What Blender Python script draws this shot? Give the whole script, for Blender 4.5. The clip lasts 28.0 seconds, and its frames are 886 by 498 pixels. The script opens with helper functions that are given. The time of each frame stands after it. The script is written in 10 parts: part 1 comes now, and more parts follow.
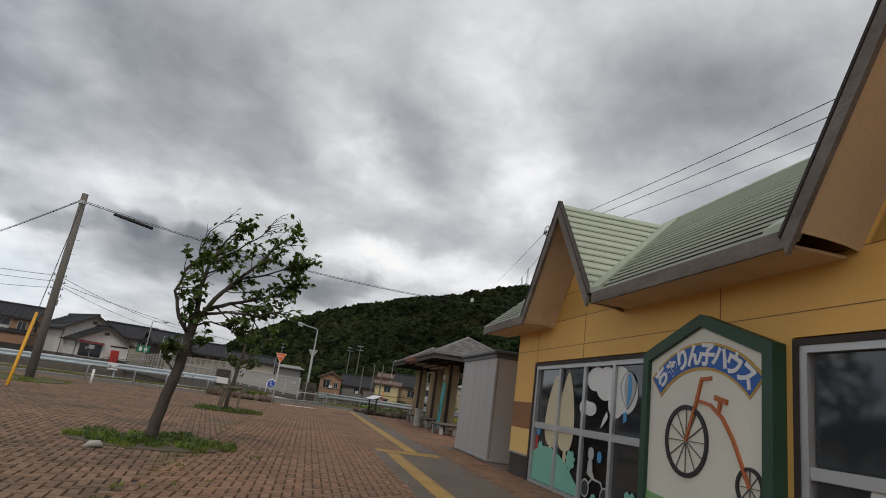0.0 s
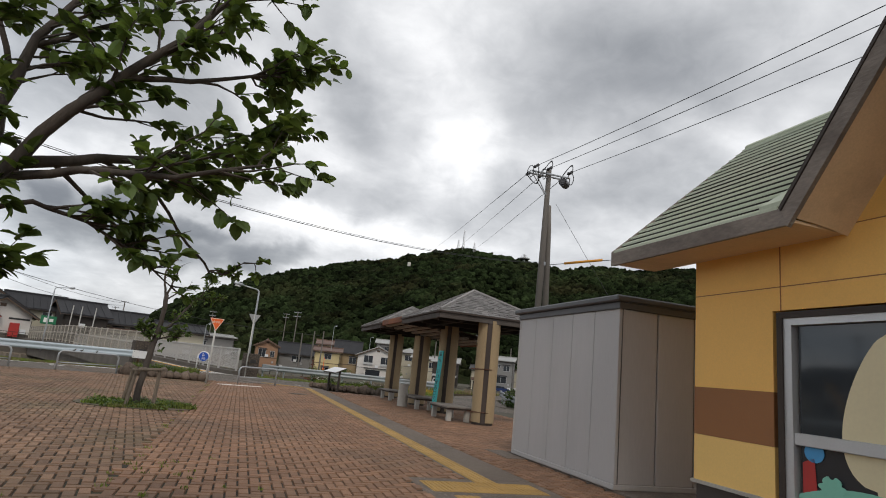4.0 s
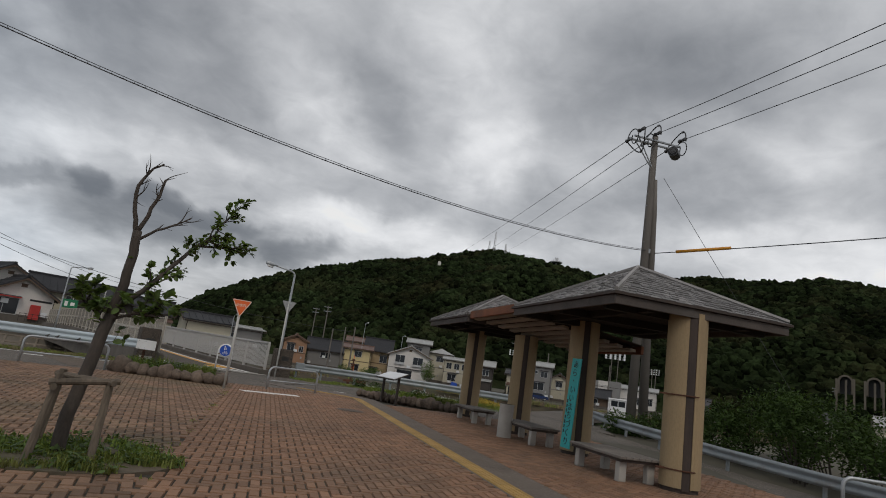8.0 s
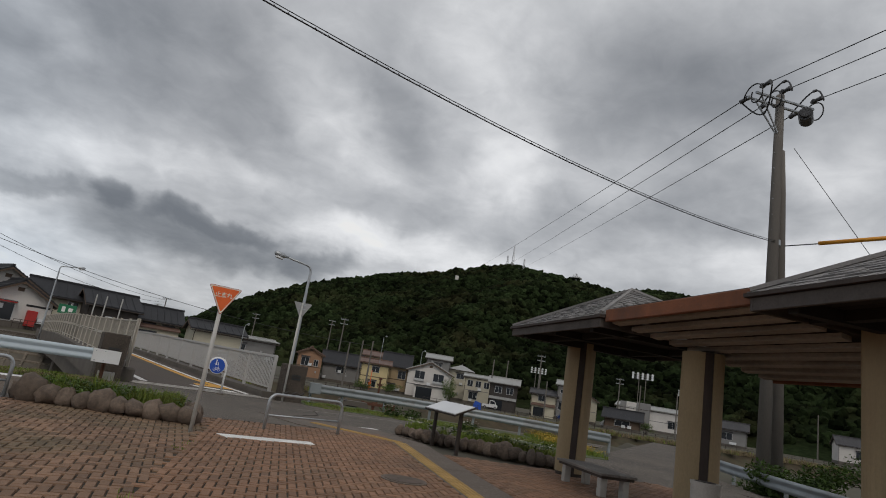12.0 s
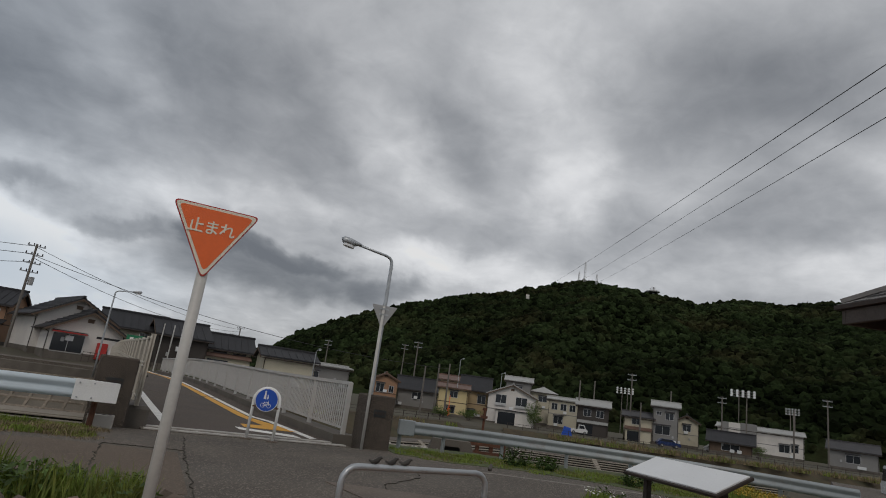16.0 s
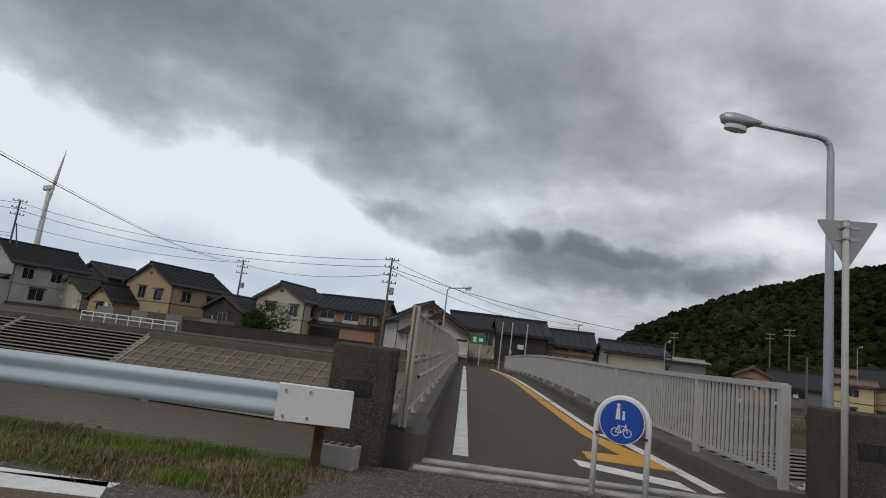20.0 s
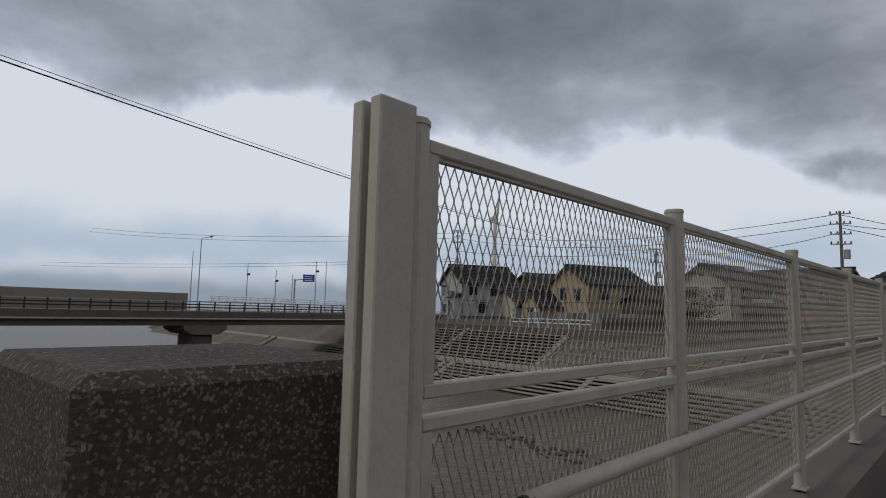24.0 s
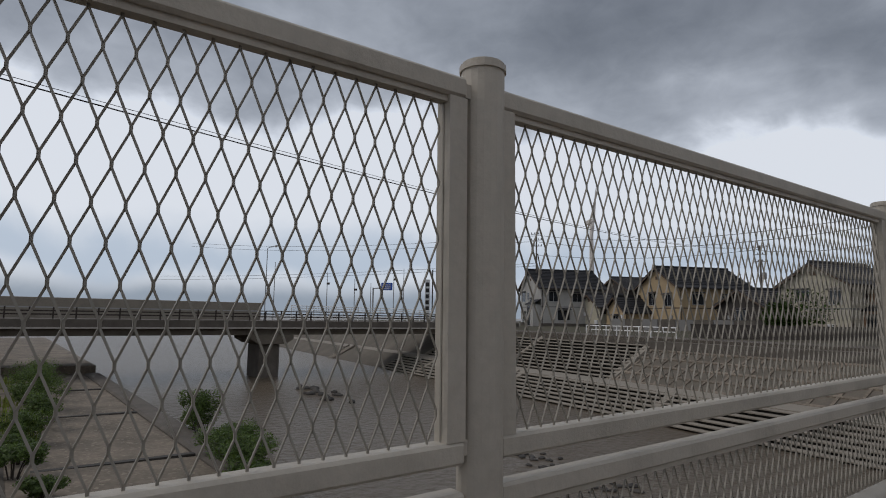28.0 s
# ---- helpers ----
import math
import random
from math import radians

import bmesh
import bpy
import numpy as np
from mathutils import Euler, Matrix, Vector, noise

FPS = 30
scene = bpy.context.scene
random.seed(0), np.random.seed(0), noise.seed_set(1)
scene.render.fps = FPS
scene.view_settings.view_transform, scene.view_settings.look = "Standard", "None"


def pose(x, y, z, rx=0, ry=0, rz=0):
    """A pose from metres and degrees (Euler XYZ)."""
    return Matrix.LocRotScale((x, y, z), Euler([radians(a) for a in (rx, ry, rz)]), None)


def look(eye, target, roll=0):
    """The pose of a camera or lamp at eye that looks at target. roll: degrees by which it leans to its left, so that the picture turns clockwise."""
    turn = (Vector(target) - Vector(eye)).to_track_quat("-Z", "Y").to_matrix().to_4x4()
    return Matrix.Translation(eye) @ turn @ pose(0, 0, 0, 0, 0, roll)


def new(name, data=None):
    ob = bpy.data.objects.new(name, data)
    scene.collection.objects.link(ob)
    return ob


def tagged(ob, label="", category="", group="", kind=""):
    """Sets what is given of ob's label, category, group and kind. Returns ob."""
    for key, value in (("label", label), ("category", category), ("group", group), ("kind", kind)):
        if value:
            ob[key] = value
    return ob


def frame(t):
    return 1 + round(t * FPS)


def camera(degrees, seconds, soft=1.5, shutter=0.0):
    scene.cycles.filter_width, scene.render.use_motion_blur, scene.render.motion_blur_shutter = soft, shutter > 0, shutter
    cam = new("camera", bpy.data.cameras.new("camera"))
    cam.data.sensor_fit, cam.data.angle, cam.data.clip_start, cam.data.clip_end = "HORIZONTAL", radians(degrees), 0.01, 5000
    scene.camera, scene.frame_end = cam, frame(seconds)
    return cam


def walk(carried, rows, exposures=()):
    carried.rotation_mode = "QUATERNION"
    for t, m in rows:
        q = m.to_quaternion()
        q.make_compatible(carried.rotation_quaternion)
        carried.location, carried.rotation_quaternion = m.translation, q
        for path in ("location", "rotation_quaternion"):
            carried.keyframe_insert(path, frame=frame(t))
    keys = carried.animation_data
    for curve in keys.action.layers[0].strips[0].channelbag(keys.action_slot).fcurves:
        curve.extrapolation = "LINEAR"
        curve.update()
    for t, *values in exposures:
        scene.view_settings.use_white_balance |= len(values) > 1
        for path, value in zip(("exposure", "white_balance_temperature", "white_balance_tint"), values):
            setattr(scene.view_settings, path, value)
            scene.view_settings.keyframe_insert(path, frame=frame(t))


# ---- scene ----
cam = camera(73.9, 28.0, soft=1.0)
PATH = [
    (0, (0.334, 0.315, 1.217), (1.377, 1.947, 1.718), 7.9),
    (0.5, (0.461, 1.007, 1.275), (1.602, 2.58, 1.747), 6.1),
    (1, (0.851, 1.973, 1.202), (2.035, 3.515, 1.668), 5.7),
    (1.5, (1.223, 2.858, 1.223), (2.429, 4.391, 1.667), 5.9),
    (2, (1.488, 3.68, 1.259), (2.709, 5.205, 1.689), 5.9),
    (2.5, (1.725, 4.541, 1.299), (2.965, 6.054, 1.719), 5.9),
    (3, (2.025, 5.347, 1.309), (3.267, 6.86, 1.719), 5.9),
    (3.5, (2.186, 6.195, 1.316), (3.437, 7.699, 1.731), 5.7),
    (5.5, (3.363, 9.577, 1.309), (4.563, 11.13, 1.694), 7.1),
    (6, (3.696, 10.554, 1.264), (4.883, 12.118, 1.646), 7.5),
    (6.5, (4.057, 11.42, 1.219), (5.237, 12.987, 1.61), 7.6),
    (7, (4.415, 12.262, 1.286), (5.589, 13.831, 1.683), 7.9),
    (7.5, (4.771, 13.043, 1.281), (5.941, 14.614, 1.684), 8.2),
    (8, (5.04, 13.908, 1.366), (6.212, 15.477, 1.77), 8.3),
    (8.5, (5.43, 14.689, 1.297), (6.592, 16.262, 1.717), 8.6),
    (9, (5.663, 15.575, 1.322), (6.819, 17.147, 1.759), 9.3),
    (9.5, (5.986, 16.361, 1.4), (7.145, 17.933, 1.829), 9.5),
    (10, (6.294, 17.254, 1.468), (7.449, 18.828, 1.904), 9.6),
    (10.5, (6.663, 18.091, 1.438), (7.824, 19.66, 1.873), 9.2),
    (11, (7.108, 18.919, 1.465), (8.253, 20.497, 1.909), 9.3),
    (11.5, (7.558, 19.609, 1.467), (8.695, 21.192, 1.914), 9.4),
    (12, (7.965, 20.386, 1.484), (9.083, 21.984, 1.93), 9.4),
    (12.5, (8.344, 21.232, 1.433), (9.44, 22.845, 1.879), 9.4),
    (13, (8.643, 22.076, 1.424), (9.7, 23.713, 1.874), 9.2),
    (13.5, (8.879, 22.962, 1.436), (9.913, 24.609, 1.904), 8.7),
    (15.5, (10.244, 26.311, 1.493), (11.180, 28.007, 1.988), 7.9),
    (16, (10.603, 27.164, 1.505), (11.519, 28.875, 1.991), 8.0),
    (16.5, (10.965, 28.034, 1.489), (11.864, 29.758, 1.957), 8.4),
    (17, (11.248, 28.875, 1.459), (12.119, 30.617, 1.912), 8.0),
    (17.5, (11.498, 29.772, 1.416), (12.341, 31.532, 1.855), 8.0),
    (18, (11.655, 30.642, 1.382), (12.469, 32.417, 1.815), 8.1),
    (18.5, (11.889, 31.568, 1.374), (12.601, 33.388, 1.798), 8.5),
    (19, (12.075, 32.453, 1.404), (12.578, 34.347, 1.803), 8.5),
    (19.5, (12.187, 33.36, 1.463), (12.454, 35.309, 1.825), 7.6),
    (20, (12.281, 34.245, 1.484), (12.168, 36.213, 1.817), 7.0),
    (20.5, (12.308, 35.106, 1.486), (11.802, 37.014, 1.806), 6.1),
    (21, (12.387, 36.038, 1.526), (11.548, 37.831, 1.809), 4.5),
    (21.5, (12.466, 37.015, 1.501), (11.431, 38.709, 1.749), 3.5),
    (22, (12.537, 37.943, 1.52), (11.374, 39.555, 1.746), 2.4),
    (22.5, (12.573, 38.805, 1.449), (11.36, 40.38, 1.663), 2.1),
    (24.5, (12.58, 42.176, 1.586), (11.171, 43.577, 1.811), 1.1),
    (25, (12.594, 42.902, 1.608), (11.152, 44.266, 1.857), 0.9),
    (25.5, (12.662, 43.657, 1.636), (11.189, 44.985, 1.896), 0.9),
    (26, (12.734, 44.389, 1.673), (11.235, 45.686, 1.941), 0.8),
    (26.5, (12.704, 45.118, 1.641), (11.181, 46.389, 1.901), 0.8),
    (27, (12.611, 45.816, 1.612), (11.063, 47.057, 1.861), 0.8),
    (27.5, (12.471, 46.554, 1.597), (10.904, 47.771, 1.84), 1.0),
    (28, (12.319, 47.274, 1.592), (10.733, 48.47, 1.82), 0.9),
]
EXPOSURES = ((0, -0.02, 6660, 10), (3, 0.34, 6660, 10), (6.5, -0.05, 6610, 10), (8, -0.24, 6570, 10), (12, -0.24, 6570, 10), (16, -0.38, 6560, 10), (17, -0.32, 6560, 10), (18, -0.2, 6510, 10), (19.5, -0.2, 6410, 10), (22, -0.5, 6210, 10), (25, -0.42, 6210, 11), (27, -0.52, 6260, 11), (28, -0.38, 6310, 12))
walk(cam, [(t, look(e, g, r)) for t, e, g, r in PATH], EXPOSURES)

# ---- light: an overcast afternoon ----
# soft cloud masses: azimuth, elevation, half width, half height, tilt, how much brighter or darker, where the edge begins to fade
CLOUDS = ((36.0, 29.0, 13, 6.0, 55, 0.22, 0.0), (41.4, 21.6, 6.0, 4.0, 0, 0.24, 0.0), (22.0, 23.0, 11, 3.8, 38, 0.18, 0.0), (33, 12.2, 17, 2.6, 0, 0.28, 0.2), (73, 14, 15, 4.5, 0, 0.30, 0.2),
          (68, 22.5, 8, 3.5, 20, 0.16, 0.1), (-3, 13.5, 8, 2.6, 0, 0.24, 0.2), (9.5, 15.6, 12, 1.9, 0, 0.16, 0.2), (-3.4, 23, 6, 2.4, 10, 0.22, 0.1), (-31, 20.4, 6, 1.7, 0, 0.14, 0.1), (-64, 24.5, 11, 4, 0, 0.12, 0.1),
          (9, 24.5, 15, 6.5, 15, -0.19, 0.2), (27.5, 25.0, 6, 4.0, 40, -0.17, 0.2), (57, 30, 13, 8, 0, -0.26, 0.2), (-1, 22, 9, 4, 0, -0.10, 0.1), (37, 35, 12, 7, 0, 0.14, 0.0), (49.5, 17, 9, 3.6, 0, -0.14, 0.2), (61, 18.7, 11, 3.6, 0, -0.15, 0.2), (30.5, 16.4, 7, 2.4, 0, -0.13, 0.2),
          (12.5, 9.7, 15.5, 3.1, -1, -0.40, 0.35), (4.0, 11.1, 3.6, 1.3, 0, -0.26, 0.5), (13.0, 11.4, 6.0, 1.3, 3, -0.22, 0.5), (24, 9.6, 6.5, 1.3, 0, -0.24, 0.4), (-10.5, 12.3, 4.5, 0.9, 0, -0.16, 0.4), (-2.4, 10.0, 4.5, 1.0, 0, -0.20, 0.4), (1, 7.6, 9, 1.3, 0, -0.14, 0.2),
          (-14, 22, 10, 4, 0, -0.14, 0.2), (-33, 27, 15, 5, 0, -0.16, 0.2), (-52, 25, 9, 3.4, 0, -0.12, 0.2), (3, 30, 14, 6, 0, -0.10, 0.2))


def world_sky():
    w = bpy.data.worlds.new("overcast_sky")
    scene.world = w
    w.use_nodes = True
    nt = w.node_tree
    nt.nodes.clear()
    N, L = nt.nodes.new, nt.links.new

    def fill(sock, v):
        if isinstance(v, (int, float)):
            sock.default_value = v
        elif isinstance(v, tuple):
            sock.default_value = (*v, 1) if len(sock.default_value) == 4 else v
        else:
            L(v, sock)

    def calc(op, a, b=None, clamp=False):
        n = N("ShaderNodeMath")
        n.operation, n.use_clamp = op, clamp
        fill(n.inputs[0], a)
        if b is not None:
            fill(n.inputs[1], b)
        return n.outputs[0]

    def mix(fac, a, b):
        n = N("ShaderNodeMix")
        n.data_type = "RGBA"
        for i, v in ((0, fac), (6, a), (7, b)):
            fill(n.inputs[i], v)
        return n.outputs[2]

    def fbm(vec, scale, detail, rough, distort=0.0):
        n = N("ShaderNodeTexNoise")
        for k, v in (("Scale", scale), ("Detail", detail), ("Roughness", rough), ("Distortion", distort)):
            n.inputs[k].default_value = v
        L(vec, n.inputs["Vector"])
        return n.outputs["Fac"]

    def step(src, lo, hi, out0=0.0, out1=1.0):
        n = N("ShaderNodeMapRange")
        n.interpolation_type = "SMOOTHSTEP"
        for i, v in ((0, src), (1, lo), (2, hi), (3, out0), (4, out1)):
            fill(n.inputs[i], v)
        return n.outputs[0]

    def combine(a, b, c=0.0):
        n = N("ShaderNodeCombineXYZ")
        for i, v in enumerate((a, b, c)):
            fill(n.inputs[i], v)
        return n.outputs[0]

    co = N("ShaderNodeTexCoord").outputs["Generated"]
    sep = N("ShaderNodeSeparateXYZ")
    L(co, sep.inputs[0])
    x, y, z = sep.outputs
    az = calc("MULTIPLY", calc("ARCTAN2", x, y), 57.2958)
    el = calc("MULTIPLY", calc("ARCSINE", z), 57.2958)
    # ragged edges
    wa, wb = fbm(co, 5.5, 6.0, 0.52, 0.25), fbm(combine(y, z, x), 7.0, 6.0, 0.52, 0.25)
    az2 = calc("ADD", az, calc("MULTIPLY", calc("SUBTRACT", wa, 0.5), 15.0))
    el2 = calc("ADD", el, calc("MULTIPLY", calc("SUBTRACT", wb, 0.5), 7.0))
    place = combine(az2, el2)
    den = calc("ADD", calc("MAXIMUM", z, 0.0), 0.26)
    flat = combine(calc("DIVIDE", x, den), calc("DIVIDE", y, den))
    field = calc("ADD", calc("MULTIPLY", calc("SUBTRACT", fbm(flat, 1.5, 4.0, 0.5, 0.2), 0.5), 0.50), 0.60)
    field = calc("ADD", field, calc("MULTIPLY", calc("SUBTRACT", fbm(flat, 4.2, 6.0, 0.52, 0.35), 0.5), 0.40))
    field = calc("ADD", field, calc("MULTIPLY", calc("SUBTRACT", fbm(flat, 10.5, 5.0, 0.6, 0.5), 0.5), 0.22))
    for ca, ce, ra, re, tilt, amount, fade in CLOUDS:
        m = N("ShaderNodeMapping")
        m.vector_type = "TEXTURE"
        m.inputs["Location"].default_value = (ca, ce, 0)
        m.inputs["Rotation"].default_value = (0, 0, radians(-tilt))
        m.inputs["Scale"].default_value = (ra, re, 1)
        L(place, m.inputs["Vector"])
        d = N("ShaderNodeVectorMath")
        d.operation = "LENGTH"
        L(m.outputs[0], d.inputs[0])
        field = calc("ADD", field, step(d.outputs["Value"], fade, 1.25 if fade < 0.35 else 1.12, amount, 0.0))
    # bright break in the cloud over the sea in the west, with a darker roof of cloud above it
    rim = N("ShaderNodeFloatCurve")
    cv = rim.mapping.curves[0]
    pts = ((0.0, 0.60), (0.14, 0.64), (0.267, 0.60), (0.407, 0.655), (0.504, 0.597), (0.57, 0.53), (0.667, 0.575), (0.70, 0.475), (0.73, 0.41), (0.775, 0.335), (1.0, 0.30))
    for i, (px, py) in enumerate(pts):
        if i < 2:
            cv.points[i].location = (px, py) if i == 0 else (1.0, 0.30)
    for px, py in pts[1:-1]:
        cv.points.new(px, py)
    rim.mapping.update()
    L(calc("DIVIDE", calc("ADD", az, 110.0), 135.0, True), rim.inputs["Value"])
    above = calc("SUBTRACT", el2, calc("MULTIPLY", rim.outputs[0], 30.0))
    west = calc("MULTIPLY", step(az, 14.0, -16.0), step(az, -150.0, -105.0))
    field = calc("ADD", field, calc("MULTIPLY", west, step(above, -2.2, 1.6, 0.56, -0.08)))
    field = calc("SUBTRACT", field, calc("MULTIPLY", west, step(above, 1.0, 6.0, 0.0, 0.16)))
    ramp = N("ShaderNodeValToRGB")
    ramp.color_ramp.interpolation = "B_SPLINE"
    for i, (p, c) in enumerate(((0.0, SKY_DARK), (1.0, SKY_BRIGHT), (0.32, SKY_MID), (0.68, SKY_PALE))):
        e = ramp.color_ramp.elements[i] if i < 2 else ramp.color_ramp.elements.new(p)
        e.position, e.color = p, (*c, 1)
    L(calc("MULTIPLY", field, 1.0, True), ramp.inputs[0])
    lit = ramp.outputs[0]
    cool = N("ShaderNodeMix")
    cool.data_type, cool.blend_type = "RGBA", "MULTIPLY"
    L(west, cool.inputs[0])
    L(lit, cool.inputs[6])
    cool.inputs[7].default_value = (0.95, 0.992, 1.035, 1)
    lit = cool.outputs[2]
    # clear blue band and sea haze low in the west
    blue = calc("MULTIPLY", west, calc("MULTIPLY", step(el2, 2.0, 4.5), step(el2, 9.5, 5.0)))
    lit = mix(calc("MULTIPLY", blue, 0.60), lit, (0.40, 0.53, 0.68))
    haze = calc("MULTIPLY", step(az, 30.0, -30.0), step(calc("ADD", calc("MULTIPLY", el, 0.6), calc("MULTIPLY", el2, 0.4)), 3.8, 1.2))
    lit = mix(calc("MULTIPLY", haze, 0.78), lit, (0.215, 0.29, 0.375))
    sky = N("ShaderNodeTexSky")
    sky.sky_type, sky.sun_disc = "NISHITA", False
    sky.sun_elevation, sky.sun_rotation = radians(SUN_UP), radians(SUN_AZ)
    sky.air_density, sky.dust_density = 1.0, 2.0
    dim = N("ShaderNodeMix")
    dim.data_type, dim.blend_type = "RGBA", "MULTIPLY"
    dim.inputs[0].default_value = 1.0
    L(sky.outputs[0], dim.inputs[6])
    dim.inputs[7].default_value = (0.10, 0.10, 0.10, 1)
    total = mix(0.94, dim.outputs[2], lit)
    bg = N("ShaderNodeBackground")
    bg.inputs[1].default_value = SKY_POWER
    L(total, bg.inputs[0])
    out = N("ShaderNodeOutputWorld")
    L(bg.outputs[0], out.inputs[0])


SKY_POWER = 1.0
SKY_DARK, SKY_MID, SKY_PALE, SKY_BRIGHT = (0.168, 0.182, 0.206), (0.320, 0.337, 0.364), (0.622, 0.642, 0.673), (1.115, 1.13, 1.155)
SUN_UP, SUN_AZ = 48.0, 212.0
world_sky()
sun = new("sun", bpy.data.lights.new("sun", "SUN"))
sun.data.energy, sun.data.angle, sun.data.color = 0.95, radians(20), (1.0, 0.93, 0.84)
sun.matrix_world = look((0, 0, 60), (0 - 60 * math.cos(radians(SUN_UP)) * math.sin(radians(SUN_AZ)), -60 * math.cos(radians(SUN_UP)) * math.cos(radians(SUN_AZ)), 60 - 60 * math.sin(radians(SUN_UP))))

# ---- materials ----
def mat(name, col, rough=0.75, metal=0.0, var=0.22, scale=1.5, fine=28.0, bump=0.15, bscale=None, stain=None, stain_amount=0.35, stain_scale=0.8, by_object=0.0, by_island=0.0, spec=0.5, stretch=(1, 1, 1), chips=None, through_light=0.0):
    m = bpy.data.materials.new(name)
    m.use_nodes = True
    nt = m.node_tree
    N, L = nt.nodes.new, nt.links.new
    p = nt.nodes["Principled BSDF"]
    p.inputs["Metallic"].default_value = metal
    p.inputs["Specular IOR Level"].default_value = spec
    tc = N("ShaderNodeTexCoord").outputs["Object"]
    mp = N("ShaderNodeMapping")
    mp.inputs["Scale"].default_value = stretch
    L(tc, mp.inputs[0])
    co = mp.outputs[0]

    def tex(s, d=4.0, r=0.55):
        n = N("ShaderNodeTexNoise")
        n.inputs["Scale"].default_value, n.inputs["Detail"].default_value, n.inputs["Roughness"].default_value = s, d, r
        L(co, n.inputs["Vector"])
        return n.outputs["Fac"]

    def blend(kind, fac, a, b):
        n = N("ShaderNodeMix")
        n.data_type, n.blend_type = "RGBA", kind
        for i, v in ((0, fac), (6, a), (7, b)):
            if isinstance(v, (int, float)):
                n.inputs[i].default_value = v
            elif isinstance(v, tuple):
                n.inputs[i].default_value = (*v, 1)
            else:
                L(v, n.inputs[i])
        return n.outputs[2]

    def span(src, lo, hi):
        n = N("ShaderNodeMapRange")
        n.inputs[3].default_value, n.inputs[4].default_value = lo, hi
        n.inputs[1].default_value, n.inputs[2].default_value = 0.28, 0.72
        L(src, n.inputs[0])
        return n.outputs[0]

    def grey(src):
        n = N("ShaderNodeCombineColor")
        for i in range(3):
            L(src, n.inputs[i])
        return n.outputs[0]

    large, small = tex(scale, 5.0), tex(fine, 3.0)
    c = blend("MULTIPLY", 1.0, tuple(col), grey(span(large, 1 - var, 1 + var)))
    c = blend("MULTIPLY", 1.0, c, grey(span(small, 1 - var * 0.7, 1 + var * 0.7)))
    if stain:
        c = blend("MIX", span(tex(stain_scale, 7.0, 0.65), -0.9 + stain_amount, 0.2 + stain_amount), c, tuple(stain))
    if by_object:
        n = N("ShaderNodeObjectInfo")
        r = N("ShaderNodeMapRange")
        r.inputs[3].default_value, r.inputs[4].default_value = 1 - by_object, 1 + by_object
        L(n.outputs["Random"], r.inputs[0])
        c = blend("MULTIPLY", 1.0, c, grey(r.outputs[0]))
    if by_island:
        n = N("ShaderNodeNewGeometry")
        r = N("ShaderNodeMapRange")
        r.inputs[3].default_value, r.inputs[4].default_value = 1 - by_island, 1 + by_island
        L(n.outputs["Random Per Island"], r.inputs[0])
        c = blend("MULTIPLY", 1.0, c, grey(r.outputs[0]))
    if chips:
        # pale stones of the aggregate: cell size, colour, share
        n = N("ShaderNodeTexVoronoi")
        n.inputs["Scale"].default_value = chips[0]
        L(co, n.inputs["Vector"])
        s = N("ShaderNodeSeparateColor")
        L(n.outputs["Color"], s.inputs[0])
        r = N("ShaderNodeMapRange")
        r.inputs[1].default_value, r.inputs[2].default_value = 1 - chips[2], 1.0
        L(s.outputs[0], r.inputs[0])
        c = blend("MIX", r.outputs[0], c, tuple(chips[1]))
    L(c, p.inputs["Base Color"])
    if through_light:
        t = N("ShaderNodeBsdfTranslucent")
        L(blend("MULTIPLY", 1.0, c, (1.7, 1.6, 0.9)), t.inputs["Color"])
        k = N("ShaderNodeMixShader")
        k.inputs[0].default_value = through_light
        L(p.outputs[0], k.inputs[1])
        L(t.outputs[0], k.inputs[2])
        L(k.outputs[0], nt.nodes["Material Output"].inputs["Surface"])
    L(span(small, max(0.02, rough - 0.08), min(1.0, rough + 0.08)), p.inputs["Roughness"])
    if bump:
        b = N("ShaderNodeBump")
        b.inputs["Strength"].default_value, b.inputs["Distance"].default_value = bump, 0.01
        L(tex(bscale or fine * 2, 5.0, 0.6), b.inputs["Height"])
        L(b.outputs[0], p.inputs["Normal"])
    return m


def glass_mat(name, tint=(0.03, 0.035, 0.04), rough=0.06):
    m = bpy.data.materials.new(name)
    m.use_nodes = True
    p = m.node_tree.nodes["Principled BSDF"]
    p.inputs["Base Color"].default_value = (*tint, 1)
    p.inputs["Roughness"].default_value = rough
    p.inputs["Specular IOR Level"].default_value = 0.6
    return m


